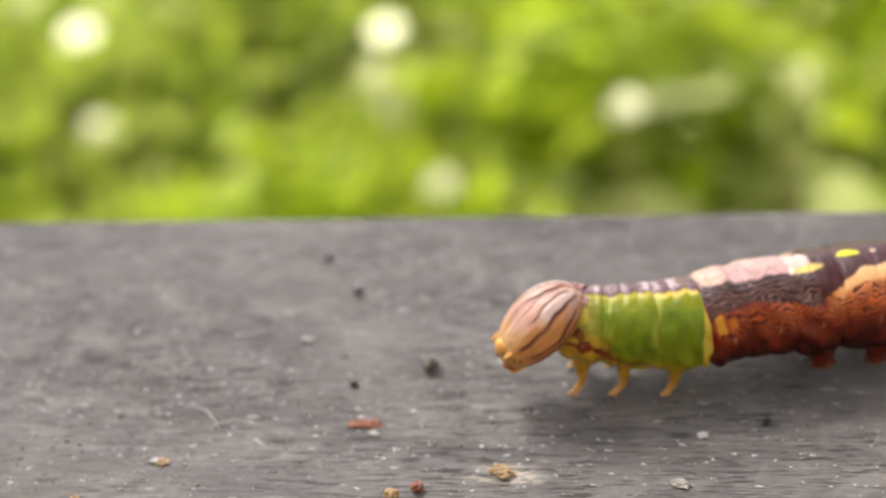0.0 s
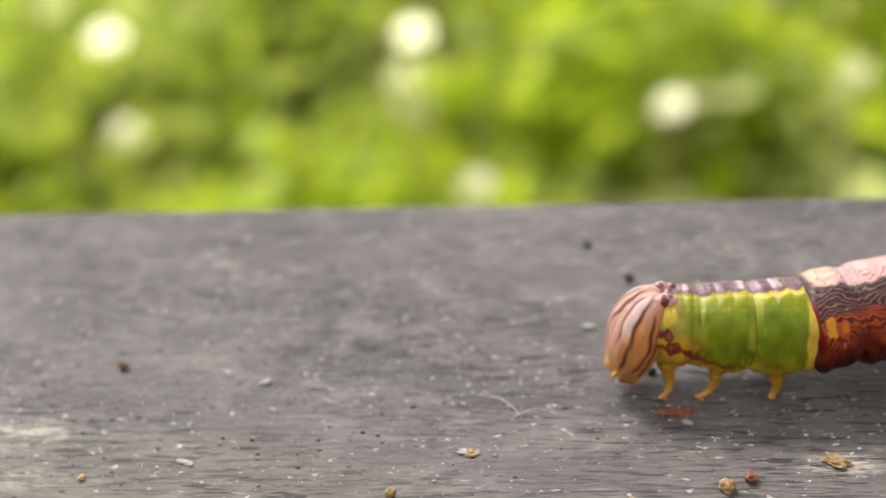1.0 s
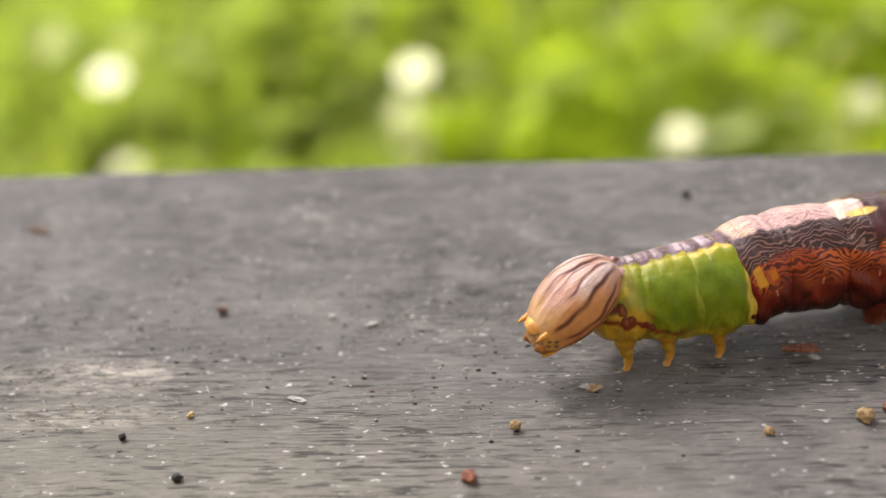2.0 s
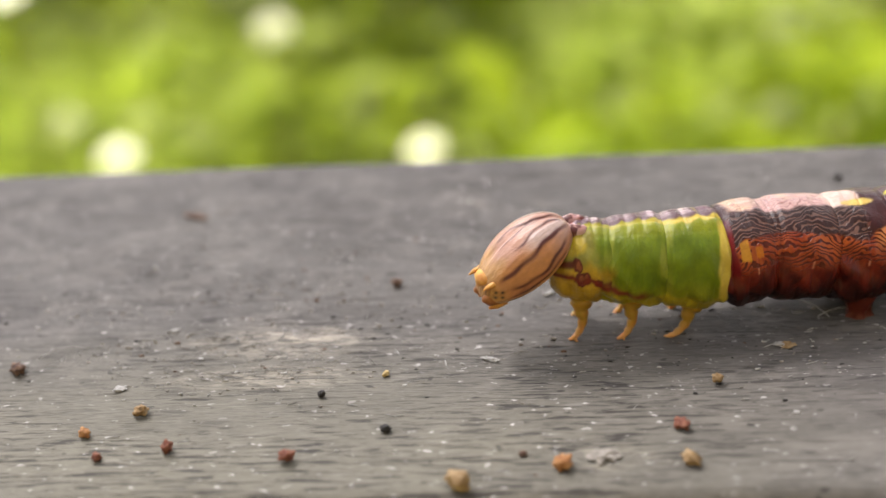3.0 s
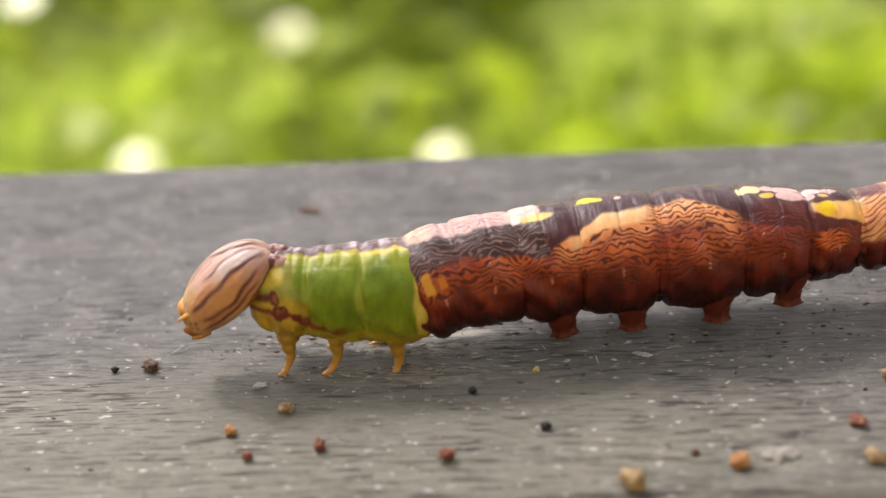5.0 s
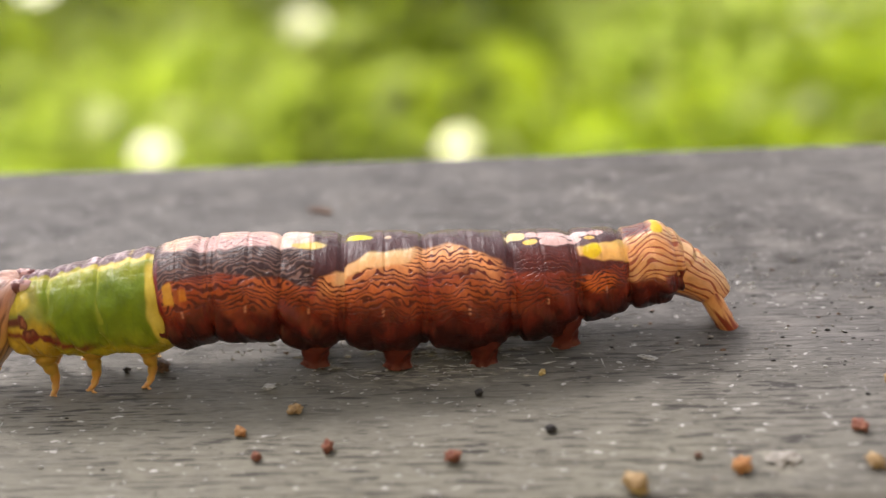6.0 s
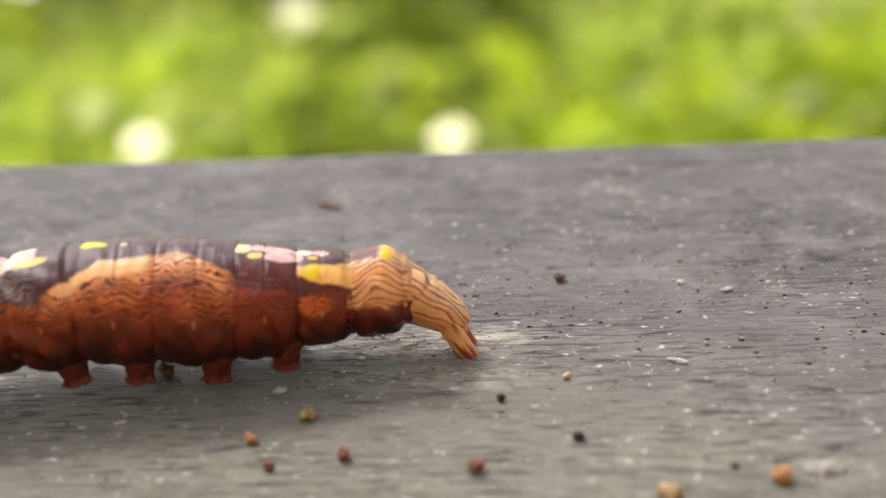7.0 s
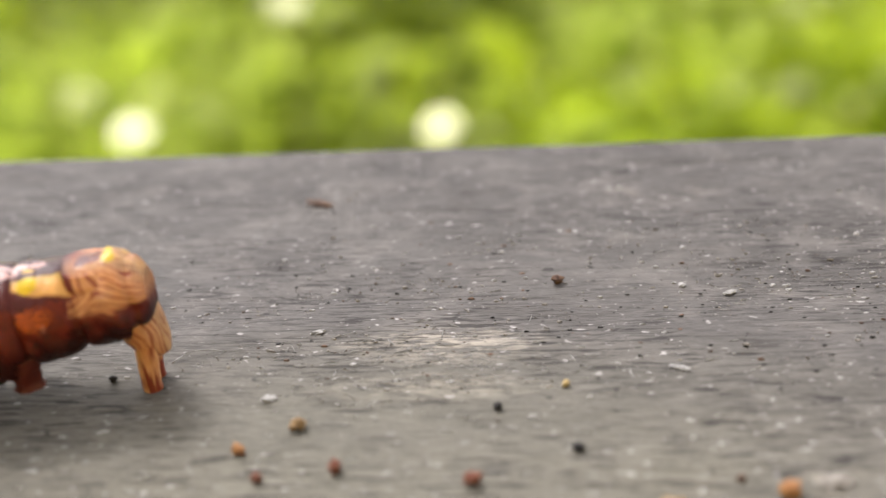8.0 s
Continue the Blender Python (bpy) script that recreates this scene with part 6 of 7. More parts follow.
    crawl(PIECES[5], [
        (0.0, 17.77, -0.05, 4.97, -7.7, 2), (0.1, 16.88, -0.06, 5.19, -10.8, 2), (0.2, 17.05, -0.07, 4.79, -3.3, 2), (0.3, 17.29, -0.11, 4.86, 3.6, 1), (0.4, 17.38, -0.28, 4.59, 1.8, 2), (0.5, 18.11, -0.38, 4.23, -0.1, 3),
        (0.6, 18.04, -0.24, 4.88, -3.5, 4), (0.7, 17.07, -0.10, 5.26, -8.6, 3), (0.8, 17.04, -0.09, 4.85, -4.3, 2), (0.9, 17.34, -0.09, 4.85, 3.1, 1), (1.0, 17.34, -0.19, 4.71, 2.2, 1), (1.1, 17.98, -0.27, 4.20, -0.4, 1),
        (1.2, 18.19, -0.15, 4.68, -2.8, 2), (1.3, 17.25, -0.05, 5.28, -8.1, 2), (1.4, 16.98, -0.04, 4.94, -6.0, 1), (1.5, 17.34, -0.05, 4.81, 2.0, 0), (1.6, 17.32, -0.13, 4.79, 2.5, -0), (1.7, 17.82, -0.19, 4.21, -0.7, -0),
        (1.8, 18.27, -0.11, 4.46, -2.3, 1), (1.9, 17.45, -0.05, 5.24, -7.2, 2), (2.0, 16.93, -0.05, 5.04, -7.1, 2), (2.1, 17.30, -0.09, 4.81, 1.4, 2), (2.2, 17.31, -0.20, 4.91, 4.5, 2), (2.3, 17.66, -0.31, 4.39, 1.7, 3),
        (2.4, 18.28, -0.24, 4.38, -0.1, 3), (2.5, 17.66, -0.11, 5.18, -5.4, 3), (2.6, 16.92, -0.06, 5.14, -7.8, 2), (2.7, 17.20, -0.06, 4.77, -0.5, 1), (2.8, 17.24, -0.12, 4.84, 3.9, 0), (2.9, 17.33, -0.32, 4.39, 1.4, 0),
        (3.0, 17.89, -0.40, 4.12, 0.5, 1), (3.1, 17.34, -0.22, 4.73, -1.9, 2), (3.2, 16.28, -0.12, 4.78, -4.6, 3), (3.3, 16.37, -0.19, 4.35, 1.3, 2), (3.4, 16.71, -0.40, 4.48, 3.6, 1), (3.5, 16.82, -0.81, 4.21, -0.9, 1),
        (3.6, 17.78, -0.87, 3.94, -2.3, 3), (3.7, 17.94, -0.42, 4.59, -4.8, 3), (3.8, 17.14, -0.15, 4.94, -9.4, 3), (3.9, 17.32, -0.16, 4.48, -5.7, 3), (4.0, 17.86, -0.17, 4.49, 1.4, 1), (4.1, 17.79, -0.33, 4.47, 1.0, 0),
        (4.2, 18.37, -0.46, 4.05, -1.9, 1), (4.3, 18.48, -0.26, 4.54, -4.7, 2), (4.4, 17.43, -0.07, 5.17, -9.9, 2), (4.5, 17.07, -0.05, 4.87, -6.9, 2), (4.6, 17.38, -0.06, 4.79, 1.7, 1), (4.7, 17.33, -0.15, 4.79, 2.7, 0),
        (4.8, 17.85, -0.23, 4.23, -0.2, 0), (4.9, 18.32, -0.13, 4.47, -1.8, 1), (5.0, 17.53, -0.05, 5.23, -6.6, 1), (5.1, 17.05, -0.05, 5.04, -6.5, 1), (5.2, 17.44, -0.06, 4.83, 0.8, 0), (5.3, 17.44, -0.10, 4.92, 2.9, -1),
        (5.4, 17.70, -0.12, 4.37, 1.2, -1), (5.5, 18.28, -0.07, 4.38, 1.2, -0), (5.6, 17.70, -0.03, 5.33, -2.0, 1), (5.7, 17.00, -0.02, 5.36, -4.6, 1), (5.8, 17.33, -0.02, 5.09, 2.7, 0), (5.9, 17.50, -0.02, 5.36, 8.7, -0),
        (6.0, 17.76, -0.02, 5.02, 6.7, -1), (6.1, 18.36, -0.01, 4.73, 3.7, -0), (6.2, 17.90, -0.01, 5.45, -1.7, 0), (6.3, 16.94, -0.02, 5.67, -6.2, 1), (6.4, 17.00, -0.02, 5.37, 0.1, 1), (6.5, 17.09, -0.02, 5.46, 6.1, -0),
        (6.6, 17.34, -0.02, 5.05, 2.5, 0), (6.7, 18.19, -0.03, 4.50, -0.9, 1), (6.8, 18.24, -0.03, 5.23, -4.7, 1), (6.9, 17.48, -0.04, 5.81, -10.5, 1), (7.0, 17.65, -0.05, 5.43, -7.3, 1), (7.1, 17.90, -0.05, 5.37, 0.4, 1),
        (7.2, 17.77, -0.07, 5.06, 0.4, 1), (7.3, 18.27, -0.10, 4.38, -1.6, 1), (7.4, 18.35, -0.07, 4.79, -3.5, 2), (7.5, 17.33, -0.05, 5.36, -8.4, 2), (7.6, 17.01, -0.05, 4.97, -6.0, 2), (7.7, 17.35, -0.05, 4.83, 2.2, 1),
        (7.8, 17.32, -0.14, 4.80, 2.9, 0), (7.9, 17.82, -0.21, 4.23, -0.2, 1), (8.0, 18.27, -0.13, 4.48, -2.0, 1),
    ])
    crawl(PIECES[6], [
        (0.0, 21.63, -0.00, 5.16, 0.2, 0), (0.1, 20.82, -0.00, 5.46, 0.6, 0), (0.2, 20.96, -0.03, 4.79, 2.4, -0), (0.3, 21.43, -0.13, 4.54, 4.9, -1), (0.4, 21.89, -0.25, 4.37, 3.4, -1), (0.5, 22.42, -0.25, 4.20, 0.7, 0),
        (0.6, 22.10, -0.10, 4.97, 0.3, 1), (0.7, 21.21, -0.01, 5.50, 0.5, 0), (0.8, 21.12, -0.03, 4.92, 1.9, -0), (0.9, 21.52, -0.10, 4.56, 4.8, -1), (1.0, 21.88, -0.22, 4.45, 4.1, -1), (1.1, 22.40, -0.25, 4.18, 1.0, -0),
        (1.2, 22.27, -0.10, 4.76, 0.1, 0), (1.3, 21.36, -0.00, 5.50, 0.5, 0), (1.4, 21.06, -0.01, 5.06, 1.4, -0), (1.5, 21.44, -0.07, 4.57, 4.4, -1), (1.6, 21.80, -0.20, 4.50, 4.5, -1), (1.7, 22.31, -0.23, 4.18, 1.4, -1),
        (1.8, 22.39, -0.09, 4.54, -0.1, -0), (1.9, 21.54, -0.00, 5.43, 0.5, 0), (2.0, 21.04, -0.00, 5.21, 1.1, -0), (2.1, 21.36, -0.06, 4.61, 4.0, -1), (2.2, 21.72, -0.18, 4.54, 5.1, -1), (2.3, 22.21, -0.23, 4.22, 2.3, -0),
        (2.4, 22.46, -0.11, 4.37, 0.3, 0), (2.5, 21.73, -0.01, 5.31, 0.5, 0), (2.6, 21.04, -0.00, 5.34, 0.8, 0), (2.7, 21.24, -0.04, 4.67, 3.1, -1), (2.8, 21.57, -0.18, 4.51, 4.7, -1), (2.9, 21.93, -0.34, 4.24, 2.2, -1),
        (3.0, 22.19, -0.33, 4.13, -0.6, 1), (3.1, 21.47, -0.12, 4.85, -1.4, 1), (3.2, 20.52, -0.02, 5.00, -1.8, 0), (3.3, 20.54, -0.13, 4.33, -0.5, -0), (3.4, 21.09, -0.41, 4.26, 2.4, -1), (3.5, 21.57, -0.72, 4.18, 1.3, 1),
        (3.6, 22.22, -0.66, 4.05, -0.8, 3), (3.7, 22.03, -0.25, 4.78, -1.2, 2), (3.8, 21.23, -0.03, 5.26, -1.0, 1), (3.9, 21.27, -0.07, 4.66, -0.2, 0), (4.0, 21.83, -0.18, 4.34, 2.9, -1), (4.1, 22.18, -0.36, 4.31, 2.8, -1),
        (4.2, 22.64, -0.40, 4.10, 0.2, 1), (4.3, 22.43, -0.17, 4.70, -0.6, 1), (4.4, 21.45, -0.01, 5.45, 0.0, 0), (4.5, 21.11, -0.01, 5.04, 1.1, -0), (4.6, 21.46, -0.08, 4.56, 4.3, -1), (4.7, 21.82, -0.21, 4.50, 4.5, -1),
        (4.8, 22.36, -0.25, 4.17, 1.5, -1), (4.9, 22.50, -0.10, 4.52, 0.2, -0), (5.0, 21.74, -0.00, 5.39, 1.0, 0), (5.1, 21.35, -0.02, 5.18, 1.9, -0), (5.2, 21.77, -0.11, 4.61, 4.7, -2), (5.3, 22.18, -0.25, 4.56, 5.7, -2),
        (5.4, 22.57, -0.25, 4.21, 2.3, -2), (5.5, 22.79, -0.10, 4.33, 0.1, -1), (5.6, 21.99, -0.01, 5.35, 1.2, -0), (5.7, 21.22, -0.00, 5.43, 2.0, 0), (5.8, 21.40, -0.03, 4.81, 4.9, -0), (5.9, 21.77, -0.09, 4.75, 7.6, -1),
        (6.0, 22.17, -0.09, 4.55, 5.7, -1), (6.1, 22.47, -0.03, 4.51, 2.8, -0), (6.2, 21.85, -0.00, 5.40, 2.3, 0), (6.3, 20.96, -0.00, 5.74, 2.6, 0), (6.4, 20.92, -0.02, 5.17, 5.2, -0), (6.5, 21.19, -0.05, 4.95, 7.9, -1),
        (6.6, 21.80, -0.06, 4.70, 5.9, -1), (6.7, 22.46, -0.03, 4.43, 2.5, -0), (6.8, 22.24, -0.00, 5.28, 2.3, -0), (6.9, 21.55, -0.00, 5.98, 3.6, 0), (7.0, 21.67, -0.02, 5.45, 5.7, -0), (7.1, 22.04, -0.06, 5.03, 8.2, -1),
        (7.2, 22.30, -0.09, 4.77, 6.3, -1), (7.3, 22.69, -0.08, 4.35, 2.1, -0), (7.4, 22.46, -0.03, 4.89, 0.2, -0), (7.5, 21.48, -0.00, 5.61, 0.0, 0), (7.6, 21.14, -0.01, 5.13, 0.7, -0), (7.7, 21.49, -0.05, 4.60, 3.9, -1),
        (7.8, 21.82, -0.17, 4.51, 4.3, -1), (7.9, 22.33, -0.22, 4.18, 1.3, -1), (8.0, 22.40, -0.09, 4.54, -0.2, -0),
    ])
    crawl(PIECES[7], [
        (0.0, 26.83, -0.00, 5.21, -1.2, 0), (0.1, 26.07, -0.00, 5.44, -0.1, 0), (0.2, 25.78, -0.07, 4.66, 0.6, -0), (0.3, 26.46, -0.22, 4.22, 2.5, -1), (0.4, 27.26, -0.31, 4.14, 1.5, -0), (0.5, 27.44, -0.21, 4.25, -1.7, 1),
        (0.6, 27.10, -0.06, 5.04, -1.8, 0), (0.7, 26.36, -0.00, 5.50, -0.4, 0), (0.8, 25.87, -0.05, 4.83, 0.3, -0), (0.9, 26.36, -0.19, 4.26, 2.3, -1), (1.0, 27.19, -0.31, 4.16, 2.2, -1), (1.1, 27.48, -0.24, 4.18, -1.1, 0),
        (1.2, 27.22, -0.08, 4.85, -2.1, 0), (1.3, 26.53, -0.00, 5.50, -0.6, 0), (1.4, 25.90, -0.03, 5.01, 0.0, -0), (1.5, 26.19, -0.15, 4.31, 1.9, -1), (1.6, 27.06, -0.29, 4.18, 2.6, -1), (1.7, 27.47, -0.26, 4.14, -0.5, 0),
        (1.8, 27.31, -0.09, 4.65, -2.4, 0), (1.9, 26.69, -0.00, 5.45, -0.9, 0), (2.0, 25.97, -0.01, 5.17, -0.1, -0), (2.1, 26.06, -0.11, 4.39, 1.5, -1), (2.2, 26.90, -0.26, 4.18, 2.8, -1), (2.3, 27.45, -0.26, 4.11, 0.2, -0),
        (2.4, 27.38, -0.09, 4.47, -2.5, 0), (2.5, 26.84, -0.00, 5.34, -1.2, 0), (2.6, 26.07, -0.00, 5.31, -0.2, -0), (2.7, 25.94, -0.08, 4.50, 0.9, -0), (2.8, 26.69, -0.27, 4.19, 2.4, -1), (2.9, 27.32, -0.36, 4.12, 0.3, 0),
        (3.0, 27.31, -0.24, 4.31, -3.4, 1), (3.1, 26.79, -0.07, 5.10, -3.8, 1), (3.2, 25.97, -0.01, 5.26, -3.6, 0), (3.3, 25.62, -0.13, 4.51, -3.3, 0), (3.4, 26.33, -0.41, 4.17, -0.2, 0), (3.5, 27.13, -0.58, 4.14, -0.4, 2),
        (3.6, 27.35, -0.43, 4.24, -3.3, 3), (3.7, 27.06, -0.13, 4.99, -3.3, 1), (3.8, 26.35, -0.00, 5.41, -2.2, 0), (3.9, 25.90, -0.08, 4.75, -1.9, -0), (4.0, 26.45, -0.26, 4.21, 0.5, -1), (4.1, 27.28, -0.40, 4.14, 1.0, 0),
        (4.2, 27.55, -0.33, 4.18, -1.9, 1), (4.3, 27.27, -0.11, 4.84, -2.7, 1), (4.4, 26.56, -0.00, 5.49, -0.9, 0), (4.5, 25.92, -0.03, 5.00, -0.1, -0), (4.6, 26.21, -0.16, 4.31, 1.9, -1), (4.7, 27.08, -0.31, 4.17, 2.6, -1),
        (4.8, 27.53, -0.28, 4.12, -0.4, 0), (4.9, 27.42, -0.09, 4.60, -2.1, 0), (5.0, 26.90, -0.00, 5.36, -0.2, 0), (5.1, 26.29, -0.05, 5.06, 0.8, -0), (5.2, 26.47, -0.25, 4.31, 2.7, -2), (5.3, 27.35, -0.44, 4.12, 4.1, -2),
        (5.4, 27.76, -0.38, 4.08, 0.5, -1), (5.5, 27.60, -0.13, 4.45, -2.9, -0), (5.6, 27.00, -0.01, 5.34, -1.0, 0), (5.7, 26.16, -0.00, 5.33, 0.4, 0), (5.8, 26.00, -0.06, 4.54, 2.1, -0), (5.9, 26.74, -0.19, 4.23, 4.4, -1),
        (6.0, 27.36, -0.18, 4.17, 2.8, -1), (6.1, 27.31, -0.06, 4.41, -0.4, -0), (6.2, 26.82, -0.00, 5.31, 0.0, 0), (6.3, 25.98, -0.00, 5.57, 1.3, 0), (6.4, 25.51, -0.04, 4.84, 3.0, -0), (6.5, 26.03, -0.12, 4.40, 5.3, -1),
        (6.6, 26.97, -0.13, 4.25, 4.0, -1), (6.7, 27.31, -0.05, 4.31, 0.3, -0), (6.8, 27.05, -0.00, 5.15, 0.7, -0), (6.9, 26.43, -0.00, 5.67, 3.6, 0), (7.0, 26.08, -0.04, 5.00, 5.8, -0), (7.1, 26.59, -0.13, 4.41, 7.3, -1),
        (7.2, 27.40, -0.17, 4.26, 5.2, -1), (7.3, 27.66, -0.11, 4.25, 0.2, -0), (7.4, 27.40, -0.03, 4.96, -1.9, -0), (7.5, 26.72, -0.00, 5.66, -1.1, 0), (7.6, 26.07, -0.02, 5.13, -0.8, -0), (7.7, 26.32, -0.13, 4.39, 1.1, -1),
        (7.8, 27.14, -0.26, 4.22, 2.0, -1), (7.9, 27.52, -0.24, 4.16, -0.8, 0), (8.0, 27.33, -0.08, 4.66, -2.5, 0),
    ])
    crawl(PIECES[8], [
        (0.0, 31.48, -0.00, 5.33, -2.0, 0), (0.1, 30.66, -0.00, 5.30, 4.7, 0), (0.2, 30.19, -0.08, 4.51, 4.1, 0), (0.3, 31.25, -0.24, 4.07, 0.8, 1), (0.4, 32.14, -0.28, 4.12, -1.3, 1), (0.5, 31.90, -0.14, 4.48, -4.9, 1),
        (0.6, 31.57, -0.03, 5.22, -3.1, 0), (0.7, 30.86, -0.00, 5.40, 3.8, 0), (0.8, 30.15, -0.06, 4.67, 4.8, 0), (0.9, 30.97, -0.22, 4.11, 1.2, 0), (1.0, 32.07, -0.29, 4.09, -0.7, 1), (1.1, 31.98, -0.18, 4.37, -4.2, 1),
        (1.2, 31.64, -0.05, 5.08, -4.2, 1), (1.3, 31.05, -0.00, 5.45, 2.5, 0), (1.4, 30.20, -0.04, 4.84, 5.3, -0), (1.5, 30.70, -0.18, 4.17, 1.7, 0), (1.6, 31.94, -0.29, 4.07, -0.3, 1), (1.7, 32.06, -0.21, 4.28, -3.5, 2),
        (1.8, 31.70, -0.06, 4.92, -5.0, 1), (1.9, 31.22, -0.00, 5.46, 1.0, 0), (2.0, 30.31, -0.02, 5.01, 5.4, -0), (2.1, 30.47, -0.13, 4.24, 2.4, 0), (2.2, 31.76, -0.27, 4.05, 0.1, 1), (2.3, 32.12, -0.22, 4.20, -2.7, 1),
        (2.4, 31.76, -0.06, 4.75, -5.5, 1), (2.5, 31.37, -0.00, 5.42, -0.5, 0), (2.6, 30.47, -0.00, 5.16, 5.3, -0), (2.7, 30.29, -0.09, 4.35, 3.3, 0), (2.8, 31.52, -0.26, 4.06, 0.5, 1), (2.9, 32.15, -0.28, 4.17, -1.6, 2),
        (3.0, 31.82, -0.13, 4.63, -4.9, 2), (3.1, 31.48, -0.02, 5.34, -1.7, 1), (3.2, 30.66, -0.00, 5.30, 4.8, 0), (3.3, 30.19, -0.11, 4.52, 4.4, 1), (3.4, 31.25, -0.32, 4.12, 1.6, 2), (3.5, 32.14, -0.37, 4.17, -0.2, 3),
        (3.6, 31.90, -0.21, 4.52, -4.0, 3), (3.7, 31.57, -0.05, 5.23, -2.8, 1), (3.8, 30.86, -0.00, 5.40, 3.8, 0), (3.9, 30.15, -0.08, 4.68, 4.9, 0), (4.0, 30.97, -0.25, 4.13, 1.5, 1), (4.1, 32.07, -0.33, 4.11, -0.3, 2),
        (4.2, 31.98, -0.21, 4.39, -3.9, 2), (4.3, 31.64, -0.05, 5.08, -4.1, 1), (4.4, 31.05, -0.00, 5.45, 2.5, 0), (4.5, 30.20, -0.05, 4.84, 5.2, -0), (4.6, 30.71, -0.19, 4.17, 1.7, 0), (4.7, 31.97, -0.30, 4.06, -0.3, 1),
        (4.8, 32.13, -0.22, 4.26, -3.4, 2), (4.9, 31.84, -0.06, 4.85, -4.9, 1), (5.0, 31.48, -0.00, 5.34, 1.0, 0), (5.1, 30.70, -0.07, 4.86, 5.1, -0), (5.2, 30.97, -0.31, 4.12, 2.2, 0), (5.3, 32.30, -0.48, 3.93, 0.1, 1),
        (5.4, 32.46, -0.35, 4.15, -2.5, 2), (5.5, 31.94, -0.10, 4.72, -4.4, 1), (5.6, 31.49, -0.00, 5.35, 1.1, 0), (5.7, 30.52, -0.00, 5.11, 6.5, 0), (5.8, 30.31, -0.08, 4.35, 2.9, 0), (5.9, 31.49, -0.22, 4.03, 0.1, 0),
        (6.0, 32.07, -0.19, 4.15, -3.2, 1), (6.1, 31.68, -0.06, 4.63, -6.3, 0), (6.2, 31.31, -0.00, 5.48, -5.3, 0), (6.3, 30.43, -0.00, 5.41, 3.0, 0), (6.4, 29.83, -0.05, 4.57, 4.4, 0), (6.5, 30.79, -0.14, 4.13, 0.9, 0),
        (6.6, 31.77, -0.15, 4.13, -1.7, 0), (6.7, 31.66, -0.06, 4.41, -3.3, 0), (6.8, 31.38, -0.00, 5.07, 1.7, 0), (6.9, 30.67, -0.00, 5.35, 5.4, 0), (7.0, 30.02, -0.04, 4.67, 3.7, 0), (7.1, 30.88, -0.14, 4.16, -1.1, 0),
        (7.2, 32.03, -0.18, 4.11, -2.6, 1), (7.3, 31.96, -0.10, 4.44, -6.5, 1), (7.4, 31.65, -0.02, 5.20, -5.2, 0), (7.5, 31.10, -0.00, 5.67, 1.5, 0), (7.6, 30.24, -0.04, 4.92, 8.7, -0), (7.7, 30.74, -0.18, 4.18, 5.0, -0),
        (7.8, 31.94, -0.28, 4.04, 2.2, 1), (7.9, 32.01, -0.19, 4.28, -2.5, 1), (8.0, 31.62, -0.05, 5.02, -8.0, 1),
    ])
